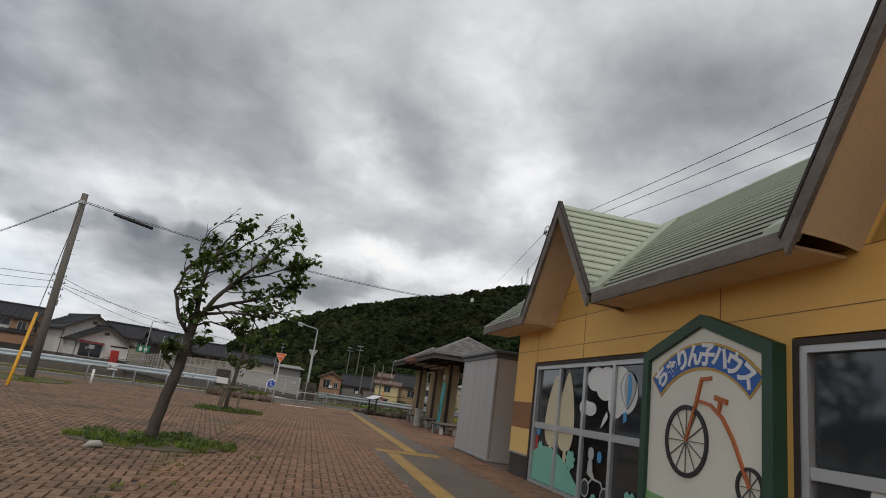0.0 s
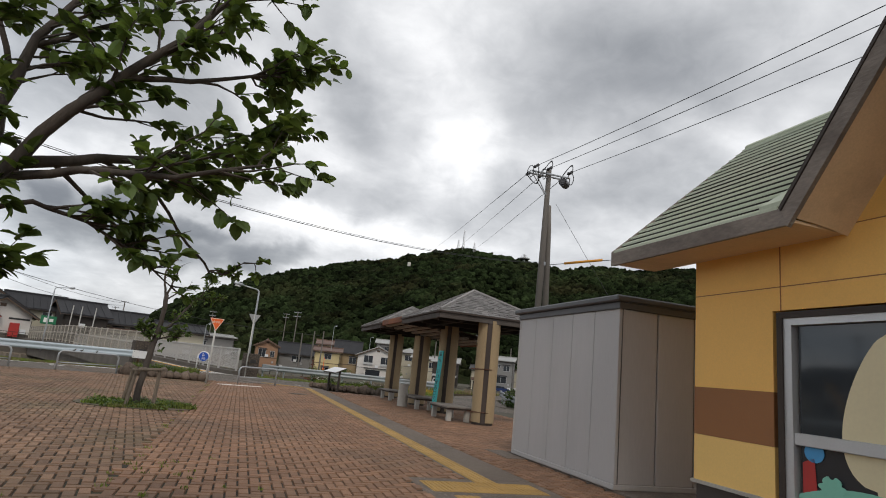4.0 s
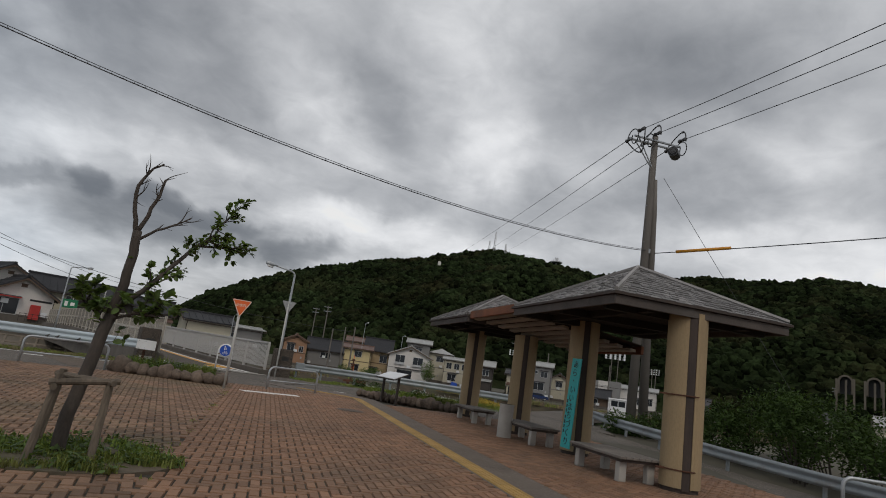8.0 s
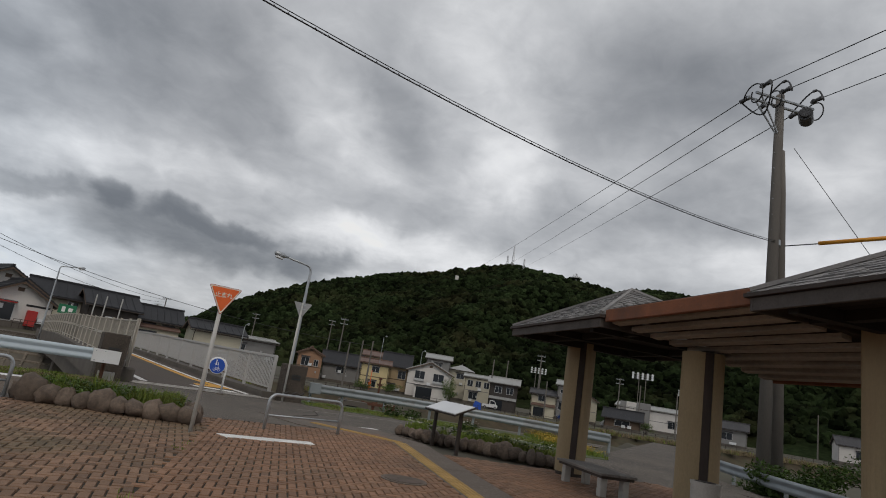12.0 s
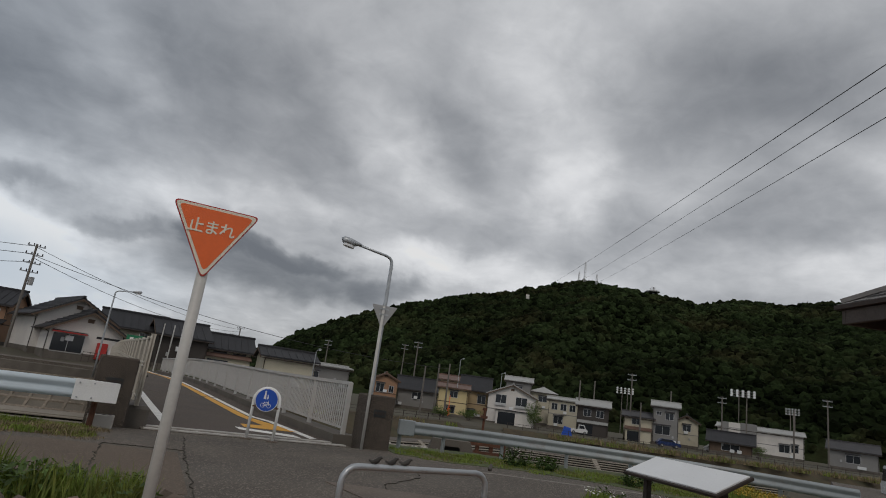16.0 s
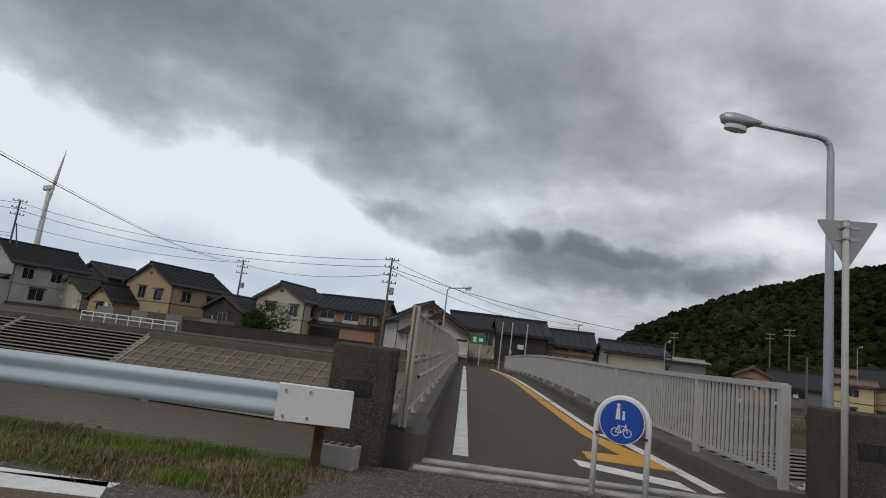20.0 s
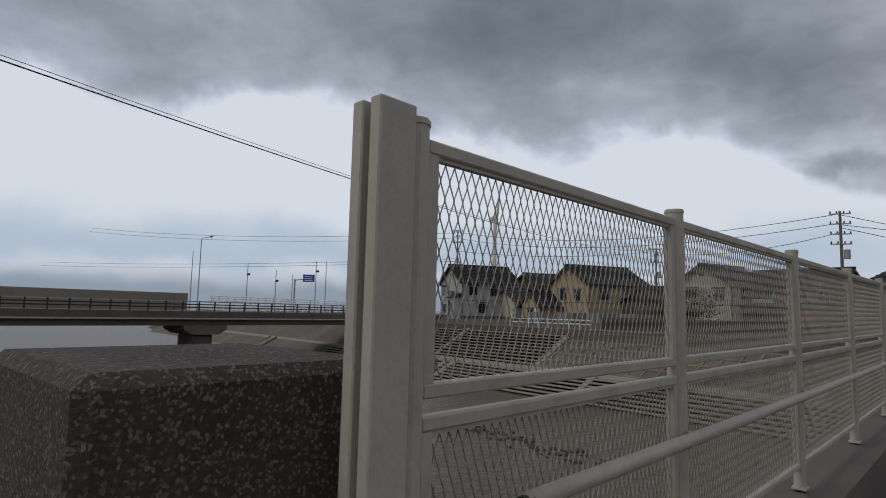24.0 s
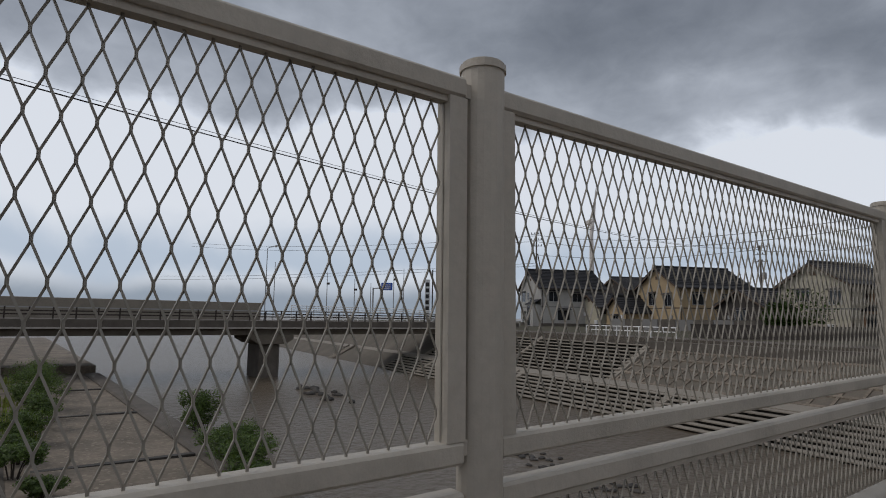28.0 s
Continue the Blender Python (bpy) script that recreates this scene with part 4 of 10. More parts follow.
# concrete walkway with tactile tiles
way = thing("walkway", "grey concrete walkway slabs with a yellow tactile line", "pavement", PLAZA, kind="structure")
y = -12.0
while y < 36.6:
    part("slab", Shape().box(1.80 if y < 14.9 else 2.63, 3.57, y, min(y + 2.985, 36.9), -0.2, 0.0, 0.006), "walkcon", way)
    y += 3.0
tile_bar, tile_dot = Shape(), Shape()
tile_bar.box(-0.148, 0.148, -0.148, 0.148, -0.01, 0.006)
for i in range(4):
    tile_bar.box(-0.12 + 0.072 * i - 0.012, -0.12 + 0.072 * i + 0.03, -0.135, 0.135, 0.004, 0.012)
tile_dot.box(-0.148, 0.148, -0.148, 0.148, -0.01, 0.006)
for i in range(5):
    for j in range(5):
        tile_dot.disc((-0.116 + 0.058 * i, -0.116 + 0.058 * j), 0.015, 0.004, 0.012, 6, "z")
tile_bar, tile_dot = tile_bar.mesh("tactile_tile"), tile_dot.mesh("tactile_tile")
spots = [(2.235, -6 + 0.3 * i, 0, tile_bar) for i in range(67)]
spots += [(2.06 + 0.3 * i, 14.3 + 0.3 * j, 0, tile_dot) for i in range(5) for j in range(2)]
spots += [(2.82, 14.9 + 0.3 * i, 0, tile_bar) for i in range(72)]
spots += [(2.72 - 0.22 * i, 36.55 + 0.21 * i, 46, tile_bar) for i in range(9)]
for b, a, r, me in spots:
    part("tactile_tile", me, "tactile", way, place=pose(b, a, 0, 0, 0, r))
solo("walkway_end", Shape(PLAZA).prism([(1.8, 36.9), (3.57, 36.9), (2.6, 38.9), (-0.6, 39.2), (0.4, 37.4)], -0.2, -0.004), "walkcon", "grey concrete apron where the walkway meets the road", "pavement", kind="structure")
solo("building_apron", Shape(PLAZA).box(4.2, 4.56, 17.1, 18.1, -0.2, 0.012, 0.006).box(4.56, 6.5, 13.15, 17.9, -0.2, 0.03, 0.01), "walkcon", "low concrete pad under the storage shed", "pavement", kind="structure")
cover = thing("manhole_cover", "round rusty iron manhole cover set in the paving", "manhole cover", pose(13.43, 28.22, 0))
part("ring", Shape().disc((0, 0), 0.36, -0.02, 0.012, 32, "z"), "walkcon", cover)
part("lid", Shape().disc((0, 0), 0.30, 0.0, 0.018, 32, "z"), "iron", cover)

# ---- footbridge ----
def deck_z(y):
    return 0.24 * math.sin(math.pi * min(max((y - 42) / 58, 0), 1)) ** 2


YS = [42.4 + 56.6 * i / 16 for i in range(17)]


def deck_strip(name, x0, x1, lift, depth, material, label, y0=None, y1=None, kind="structure", parent=None, cat="bridge deck"):
    ys = [y for y in YS if (y0 is None or y > y0 + 0.2) and (y1 is None or y < y1 - 0.2)]
    ys = [YS[0] if y0 is None else y0] + [y for y in ys if y not in (YS[0], YS[-1])] + [YS[-1] if y1 is None else y1]
    s, v, f = Shape(), [], []
    for y in ys:
        z = deck_z(y) + lift
        v += [(x0, y, z), (x1, y, z), (x1, y, z - depth), (x0, y, z - depth)]
    for i in range(len(ys) - 1):
        k = 4 * i
        f += [(k + j, k + (j + 1) % 4, k + 4 + (j + 1) % 4, k + 4 + j) for j in range(4)]
    f += [(0, 3, 2, 1), (4 * len(ys) - 4, 4 * len(ys) - 3, 4 * len(ys) - 2, 4 * len(ys) - 1)]
    s.put(v, f)
    if parent:
        return part(name, s, material, parent, label)
    return solo(name, s, material, label, cat, kind=kind)


bridge = thing("footbridge", "long concrete footbridge with an asphalt deck over the river", "bridge", kind="structure")
deck_strip("deck", 11.7, 16.5, 0.0, 0.5, "deck", "dark asphalt bridge deck", parent=bridge)
deck_strip("kerb", 11.25, 11.80, 0.42, 0.9, "concrete", "weathered concrete kerb", y0=43.7, parent=bridge)
deck_strip("kerb", 16.32, 16.95, 0.22, 0.9, "concrete", "weathered concrete kerb", parent=bridge)
part("kerb_end", Shape().box(11.3, 11.88, 42.3, 43.75, -0.3, 0.42, 0.07), "concrete", bridge)
deck_strip("girder", 11.6, 12.3, -0.5, 1.0, "concrete", "", parent=bridge)
deck_strip("girder", 15.9, 16.6, -0.5, 1.0, "concrete", "", parent=bridge)
for y in (62.0, 80.0):
    part("pier", Shape().box(12.2, 16.0, y - 0.6, y + 0.6, -7.5, -1.0, 0.1), "concrete", bridge)
sill = thing("bridge_sill", "striped threshold between road and bridge", "road marking", kind="structure")
part("sill_base", Shape().box(11.75, 16.6, 41.75, 42.75, -0.25, -0.008), "asphalt", sill)
part("stripe", Shape().box(11.8, 16.5, 41.85, 42.07, -0.06, 0.012), "worn_line", sill)
part("stripe", Shape().box(11.8, 16.3, 42.36, 42.6, -0.06, 0.014), "worn_line", sill)
deck_strip("bridge_line", 12.27, 12.50, 0.005, 0.02, "white_line", "white edge line on the bridge", y0=43.2, cat="road marking")
deck_strip("bridge_line", 15.02, 15.34, 0.005, 0.02, "yellow_line", "yellow line along the bridge deck", y0=47.9, cat="road marking")
deck_strip("bridge_line", 15.42, 15.62, 0.005, 0.02, "white_line", "white line beside the yellow line", y0=48.2, cat="road marking")


def deck_mark(pts, material, label, lift=0.006):
    """Thin road paint whose corners follow the crown of the deck."""
    n = len(pts)
    v = [(x, y, deck_z(y) + lift) for x, y in pts] + [(x, y, deck_z(y) + lift - 0.02) for x, y in pts]
    f = [tuple(range(n)), tuple(range(2 * n - 1, n - 1, -1))] + [(k, n + k, n + (k + 1) % n, (k + 1) % n) for k in range(n)]
    solo("bridge_mark", Shape().put(v, f), material, label, "road marking", kind="structure")


deck_mark([(15.34, 47.9), (15.02, 47.9), (15.24, 45.3), (15.96, 44.26)], "yellow_line", "yellow line tapering to a tip at the bridge's end")
deck_mark([(15.24, 45.296), (14.54, 45.25), (14.48, 44.44), (15.956, 44.262)], "yellow_line", "yellow cross bar on the bridge deck", 0.009)
deck_mark([(15.62, 48.2), (15.42, 48.2), (15.72, 46.9), (15.86, 42.86), (16.08, 43.0), (15.95, 47.0)], "white_line", "white line bending to the bridge's end")
deck_mark([(15.56, 43.34), (14.19, 44.21), (14.2, 43.64), (15.59, 42.75)], "white_line", "white cross bar on the bridge deck", 0.009)
for y in (56.0, 70.5, 84.0):
    solo("deck_joint", Shape().box(12.0, 16.3, y, y + 0.25, deck_z(y) - 0.1, deck_z(y) + 0.008), "concrete", "pale expansion joint across the bridge deck", "joint", kind="structure")

# ---- the orange bicycle house ----
FB, RB = 4.59, 3.98   # facade and eave planes
EAVE, RIDGE_B, RIDGE = 3.05, 6.2, 5.0
SLOPE = (RIDGE - EAVE) / (RIDGE_B - RB)


def seam_lines(shape, a0, a1, z, b=FB - 0.004):
    shape.box(b + 0.002, b + 0.02, a0, a1, z - 0.005, z + 0.005)


def valley(mid, half, foot, top, z, side):
    """Where a gable's slope meets the main roof at height z."""
    return mid + side * (half * max(0.0, 1 - (z - foot) / (top - foot)) + 0.10)


def bicycle_house():
    h = thing("bicycle_house", "orange rendered bicycle house with green metal gabled roof", "building", PLAZA)
    A1, A0 = 13.08, -7.0
    front = Shape()
    b0, b1 = FB, FB + 0.18
    front.box(b0, b1, 12.0, A1, 1.46, EAVE + 0.35)
    front.box(b0, b1, A0, 12.0, 2.26, EAVE + 0.35)
    front.box(b0, b1, 5.25, 7.62, 0.0, 2.26)
    front.box(b0, b1, A0, 0.4, 0.0, 2.26)
    front.prism([(8.60, 3.0), (11.08, 3.0), (9.84, 4.66)], b0, b1, "x")
    front.prism([(0.0, 3.0), (4.4, 3.0), (2.2, 6.5)], b0, b1, "x")
    part("front_wall", front, "orange", h)
    part("pier_lower", Shape().box(b0, b1, 12.0, A1, 0.44, 0.94), "peach", h, "pale orange lower wall panel")
    part("pier_band", Shape().box(b0 - 0.003, b1, 12.0, A1, 0.94, 1.46), "brown_band", h, "brown painted band")
    part("pier_plinth", Shape().box(b0 + 0.02, b1, 11.95, A1 - 0.02, -0.2, 0.44), "skirt", h, "dark plinth")
    part("pier_sill", Shape().box(b0 - 0.03, b1, 12.0, A1 + 0.02, 0.42, 0.455), "bench_con", h)
    part("end_wall", Shape().box(b1, 8.0, A1 - 0.18, A1, -0.2, EAVE + 0.3).prism([(4.7, EAVE + 0.3), (8.0, EAVE + 0.3), (RIDGE_B, RIDGE - 0.1)], A1 - 0.18, A1, "y"), "orange", h)
    part("back_wall", Shape().box(8.0, 8.15, A0, A1, -0.2, EAVE + 0.3), "orange", h)
    part("inner_floor", Shape().box(FB + 0.2, 8.0, A0, A1, -0.2, -0.02), "walkcon", h)
    seams = Shape()
    for z in (2.5, 3.0, 3.48, 3.96):
        half = 13.08 if z < 3.1 else 0
        if half:
            seam_lines(seams, A0, A1, z)
        else:
            w = (4.85 - z) * 0.76
            seam_lines(seams, 9.84 - w, 9.84 + w, z)
    for a in (9.79, 6.3, 11.9):
        seams.box(FB - 0.004, FB + 0.02, a - 0.006, a + 0.006, 2.26, EAVE)
    part("panel_joint", seams, "brown_band", h, "fine shadow joints between wall panels")
    # louvred vent in the gable
    part("vent_frame", Shape().prism([(10.13, 3.68), (10.13, 4.22), (9.86, 4.36), (9.54, 4.08), (9.54, 3.68)], FB - 0.05, FB, "x"), "darktrim", h, "dark brown louvred vent")
    for i in range(5):
        part("vent_slat", Shape().box(FB - 0.075, FB - 0.03, 9.58, 10.09, 3.72 + 0.085 * i, 3.755 + 0.085 * i), "darktrim", h)
    # main roof: decking, ribs, fascia
    # decking is dark brown to draw the shadow under each sheet's lip
    v = lambda b: EAVE + (b - RB) * SLOPE
    for aa0, aa1 in ((A0, -0.3), (4.62, 8.30), (11.2, 13.85)):
        roof = Shape().prism([(RB, v(RB)), (RIDGE_B, RIDGE), (8.6, RIDGE - 2.4 * SLOPE), (8.6, RIDGE - 2.4 * SLOPE - 0.1), (RIDGE_B, RIDGE - 0.12), (RB, v(RB) - 0.1)], aa0, aa1, "y")
        part("roof_slope", roof, "darktrim", h, "roof decking coloured dark for the shadow lines between sheets")
        for i in range(18):
            b = RB - 0.03 + i * 0.125
            z = v(b)
            e0, e1 = aa0, aa1
            if aa0 == 4.62:
                e0, e1 = valley(2.2, 2.42, 2.95, 6.85, z, 1), valley(9.84, 1.42, 3.0, 4.9, z, -1)
            elif aa0 == 11.2:
                e0 = valley(9.84, 1.42, 3.0, 4.9, z, 1)
            else:
                e1 = valley(2.2, 2.42, 2.95, 6.85, z, -1)
            part("roof_sheet", Shape().prism([(b, z + 0.066), (b + 0.14, v(b + 0.14) + 0.012), (b + 0.14, v(b + 0.14) - 0.002), (b, z + 0.036)], e0, e1, "y"), "greenroof", h)
        part("fascia", Shape().box(RB - 0.035, RB, aa0, aa1, EAVE - 0.16, EAVE + 0.01, 0.006), "fascia", h, "peeling grey-brown fascia board")
        part("eave_soffit", Shape().box(RB, FB, aa0, aa1, EAVE - 0.14, EAVE - 0.11), "soffit", h)
    for aa0, aa1 in ((-0.3, 4.62), (8.30, 11.2)):
        part("roof_slope", Shape().prism([(FB + 0.2, v(FB + 0.2)), (RIDGE_B, RIDGE), (8.6, RIDGE - 2.4 * SLOPE), (8.6, RIDGE - 2.4 * SLOPE - 0.1), (RIDGE_B, RIDGE - 0.12), (FB + 0.2, v(FB + 0.2) - 0.1)], aa0, aa1, "y"), "darktrim", h, "roof decking coloured dark for the shadow lines between sheets")
    part("ridge_cap", Shape().tube([(RIDGE_B, A0, RIDGE + 0.01), (RIDGE_B, 13.87, RIDGE + 0.01)], 0.06, 6), "greenroof", h)
    part("verge", Shape().prism([(RB - 0.03, EAVE - 0.16), (RIDGE_B, RIDGE - 0.18), (RIDGE_B, RIDGE + 0.03), (RB - 0.03, EAVE + 0.03)], 13.85, 13.9, "y"), "fascia", h)
    part("verge_soffit", Shape().prism([(RB, EAVE - 0.13), (RIDGE_B, RIDGE - 0.15), (RIDGE_B, RIDGE - 0.12), (RB, EAVE - 0.10)], A1, 13.85, "y"), "soffit", h)
    # gables
    for mid, half, top, foot in ((9.84, 1.42, 4.9, 3.0), (2.2, 2.42, 6.85, 2.95)):
        back = RIDGE_B + (0.3 if top < 5 else 1.6)
        for sgn in (-1, 1):
            n = 6
            for i in range(1):
                def at_slope(f, drop=0.0):
                    return mid + sgn * half * (1 - f), foot + (top - foot) * f - drop
                (ya, za), (yb, zb) = at_slope(0.09), at_slope(1)
                s = Shape().put([(RB, ya, za), (back, ya, za), (back, yb, zb), (RB, yb, zb), (RB, ya, za - 0.1), (back, ya, za - 0.1), (back, yb, zb - 0.12), (RB, yb, zb - 0.12)],
                                [(0, 1, 2, 3), (7, 6, 5, 4), (0, 4, 5, 1), (1, 5, 6, 2), (2, 6, 7, 3), (3, 7, 4, 0)])
                # same dark decking colour, for shadow lines between the gable's sheets
                part("gable_slope", s, "darktrim", h, "roof decking coloured dark for the shadow lines between sheets")
            ln = math.hypot(half, top - foot)
            n = int(ln / 0.165)
            for i in range(n):
                f0, f1 = (i - 0.1) / n, (i + 1.08) / n
                (y0, z0), (y1, z1) = [(mid + sgn * half * (1 - f), foot + (top - foot) * f) for f in (f0, min(f1, 1.0))]
                part("roof_sheet", Shape().prism([(y0, z0 + 0.070), (y1, z1 + 0.014), (y1, z1 + 0.001), (y0, z0 + 0.040)], RB + 0.01, min(back, max(RB + 0.12, RB + (z1 - EAVE) / SLOPE + 0.05)), "x"), "greenroof", h)
            barge = Shape()
            barge.prism([(mid + sgn * (half - 0.03), foot - 0.13), (mid, top - 0.24), (mid, top + 0.03), (mid + sgn * (half + 0.02), foot + 0.03)], RB - 0.05, RB, "x")
            part("barge_board", barge, "fascia", h, "peeling grey barge board")
            part("barge_cap", Shape().prism([(mid + sgn * (half + 0.03), foot + 0.03), (mid, top + 0.03), (mid, top + 0.075), (mid + sgn * (half + 0.05), foot + 0.06)], RB - 0.06, RB + 0.02, "x"), "darktrim", h)
            # curved soffit from barge to wall
            sof = Shape()
            prof = [(0.0, -0.16), (0.25, -0.17), (0.45, -0.19), (0.61, -0.22)]
            vv, ff = [], []
            for f in (0.055, 0.2, 0.4, 0.6, 0.8, 1.0):
                for db, dz in prof:
                    vv.append((RB + db, mid + sgn * half * (1 - f), foot + (top - foot) * f + dz))
            for i in range(5):
                for j in range(3):
                    k = i * 4 + j
                    ff.append((k, k + 1, k + 5, k + 4))
            part("gable_soffit", sof.put(vv, ff), "soffit", h, "tan curved soffit", smooth=True)
    # valley flashings
    for mid, half, foot, top, side in ((9.84, 1.42, 3.0, 4.9, -1), (9.84, 1.42, 3.0, 4.9, 1), (2.2, 2.42, 2.95, 6.85, 1)):
        zt = min(top, RIDGE)
        bt = RB + (zt - EAVE) / SLOPE
        q0, q1 = mid + side * half * (1 - (EAVE - foot) / (top - foot)), mid + side * half * (1 - (zt - foot) / (top - foot))
        part("valley_flashing", Shape().put([(RB - 0.01, q0 - side * 0.10, EAVE + 0.10), (RB - 0.01, q0 + side * 0.34, EAVE + 0.085), (bt, q1 + side * 0.34, zt + 0.085), (bt, q1 - side * 0.02, zt + 0.10),
                                             (RB - 0.01, q0 - side * 0.10, EAVE + 0.02), (RB - 0.01, q0 + side * 0.34, EAVE + 0.02), (bt, q1 + side * 0.34, zt + 0.02), (bt, q1 - side * 0.02, zt + 0.02)],
                                            [(0, 1, 2, 3), (7, 6, 5, 4), (0, 4, 5, 1), (1, 5, 6, 2), (3, 7, 4, 0)]), "greenroof", h, "flat green valley flashing")
    return h


bicycle_house()


def film_part(win, name, poly, material, layer, label=""):
    part(name, Shape().prism(poly, FB + 0.058 - 0.003 * layer, FB + 0.06 - 0.003 * layer, "x"), material, win, label)


def ell(cy, cz, ry, rz, n=28, a0=0, a1=360):
    return [(cy + ry * math.cos(radians(a0 + (a1 - a0) * i / n)), cz + rz * math.sin(radians(a0 + (a1 - a0) * i / n))) for i in range(n + (1 if a1 - a0 < 360 else 0))]


def shop_window(a0, a1, z0, z1, cols, label, decorated):
    w = thing("window_1" if decorated else "window_2", label, "window", PLAZA, kind="structure")
    part("outer_trim", Shape().box(FB - 0.02, FB + 0.12, a0 - 0.1, a0, z0, z1 + 0.06).box(FB - 0.02, FB + 0.12, a0 - 0.1, a1 + 0.06, z1, z1 + 0.06).box(FB - 0.02, FB + 0.12, a1, a1 + 0.06, z0, z1), "darktrim", w)
    fr = Shape()
    fr.box(FB + 0.0, FB + 0.1, a0, a0 + 0.09, z0, z1)
    fr.box(FB + 0.0, FB + 0.1, a1 - 0.09, a1, z0, z1)
    fr.box(FB + 0.0, FB + 0.1, a0 + 0.09, a1 - 0.09, z1 - 0.07, z1)
    fr.box(FB + 0.0, FB + 0.1, a0 + 0.09, a1 - 0.09, z0, z0 + 0.1)
    part("window_frame", fr, "alu", w, "silver aluminium frame")
    mid = 1.05
    edges = [a0 + 0.09] + list(cols) + [a1 - 0.09]
    part("transom", Shape().box(FB + 0.01, FB + 0.09, a0 + 0.09, a1 - 0.09, mid - 0.055, mid + 0.055, 0.006), "alu", w)
    for c in cols:
        part("mullion", Shape().box(FB + 0.005, FB + 0.085, c - 0.04, c + 0.04, z0 + 0.1, z1 - 0.07, 0.006), "alu", w)
    for i in range(len(edges) - 1):
        for lo, hi in ((z0 + 0.1, mid - 0.055), (mid + 0.055, z1 - 0.07)):
            part("pane", Shape().box(FB + 0.06, FB + 0.068, edges[i] + 0.03, edges[i + 1] - 0.03, lo, hi), "darkglass", w, "dark reflecting glass")
    return w


WIN = shop_window(7.70, 11.88, -0.05, 2.18, (10.72, 9.70, 8.72), "wide aluminium shop window with painted film pictures", True)
def egg(cy, w, zb, zt, n=30, low=0.6):
    side = [(w * math.sin(math.pi * (i / n) ** low) ** 0.62, zb + (zt - zb) * (i / n)) for i in range(n + 1)]
    return [(cy + q, z) for q, z in side] + [(cy - q, z) for q, z in reversed(side[1:-1])]


film_part(WIN, "painted_tree", egg(10.93, 0.42, 0.70, 2.0), "paintcream", 1, "cream film tree shape")
film_part(WIN, "tree_outline", egg(10.41, 0.345, 0.67, 2.065), "black", 2)
film_part(WIN, "painted_tree", egg(10.40, 0.335, 0.68, 2.05), "paintcream", 3, "cream film tree shape")
for cy, z0 in ((11.0, 0.42), (10.36, 0.38)):
    film_part(WIN, "painted_trunk", [(cy + 0.06, z0), (cy - 0.06, z0), (cy - 0.055, 0.85), (cy + 0.055, 0.85)], "paintcream", 4)
film_part(WIN, "painted_hill", [(11.78, 0.06)] + [(11.78 - 0.075 * i, 0.06 + 0.64 * math.sin(math.pi * (0.28 + 0.72 * i / 29)) ** 0.9) for i in range(30)] + [(9.6, 0.06)], "painthill", 5, "sea green film hill")
for cy, cz, s in ((10.1, 0.58, 1.0), (11.45, 0.66, 0.7), (9.75, 0.16, 0.6), (8.15, 0.22, 1.1), (8.7, 0.14, 0.7), (9.2, 0.12, 0.5)):
    film_part(WIN, "painted_bush", [(cy + s * (0.17 + 0.03 * math.sin(9 * q)) * math.cos(q), cz + s * (0.15 + 0.025 * math.sin(7 * q)) * math.sin(q)) for q in [6.2832 * i / 40 for i in range(40)]], "painthill", 6)
for k, (cy, cz, ry, rz) in enumerate(((9.35, 1.92, 0.33, 0.19), (9.02, 1.86, 0.34, 0.26), (8.62, 1.84, 0.33, 0.30), (8.42, 1.70, 0.34, 0.30), (8.68, 1.55, 0.24, 0.22))):
    film_part(WIN, "painted_cloud", ell(cy, min(cz, 2.1 - rz), ry, rz), "signwhite", 1 + 0.2 * k, "white film cloud")
film_part(WIN, "painted_cloud", ell(9.70, 1.46, 0.20, 0.12), "signwhite", 2.2)
film_part(WIN, "painted_cloud", ell(9.50, 1.44, 0.21, 0.11), "signwhite", 2.4)
film_part(WIN, "painted_bird", [(9.0, 1.36), (8.94, 1.42), (8.9, 1.34), (8.95, 1.28), (9.02, 1.22), (9.12, 1.16), (9.08, 1.25), (9.04, 1.31)], "signwhite", 3)
film_part(WIN, "balloon_outline", egg(8.34, 0.222, 1.47, 2.02, low=1.3), "black", 4)
film_part(WIN, "painted_balloon", egg(8.34, 0.212, 1.48, 2.01, low=1.3), "paintgrey", 5, "striped film balloon")
for k, (d, m, c) in enumerate(((0.10, 0.16, "signwhite"), (-0.12, 0.0, "paintsky"))):
    zs = [1.49 + 0.51 * i / 16 for i in range(17)]
    bow = lambda z: max(0.0, math.sin(math.pi * ((z - 1.49) / 0.51) ** 1.3)) ** 0.62
    film_part(WIN, "painted_stripe", [(8.34 + d * bow(z), z) for z in zs] + [(8.34 + m * bow(z), z) for z in reversed(zs[1:-1])], c, 6)
film_part(WIN, "painted_basket", [(8.44, 1.42), (8.35, 1.44), (8.33, 1.32), (8.43, 1.28)], "paintsky", 5)
film_part(WIN, "painted_patch", ell(9.08, 0.74, 0.075, 0.085), "paintsky", 5)
film_part(WIN, "painted_patch", ell(9.36, 0.76, 0.10, 0.10), "paintgrey", 5)
film_part(WIN, "painted_patch", [(9.44, 0.66), (9.30, 0.66), (9.27, 0.50), (9.20, 0.42), (9.30, 0.40), (9.46, 0.46)], "paintgrey", 5)
film_part(WIN, "painted_line", [(9.48, 0.27), (9.28, 0.42), (8.98, 0.40), (8.86, 0.22), (8.90, 0.22), (9.0, 0.37), (9.27, 0.39), (9.46, 0.24)], "paintgrey", 5)
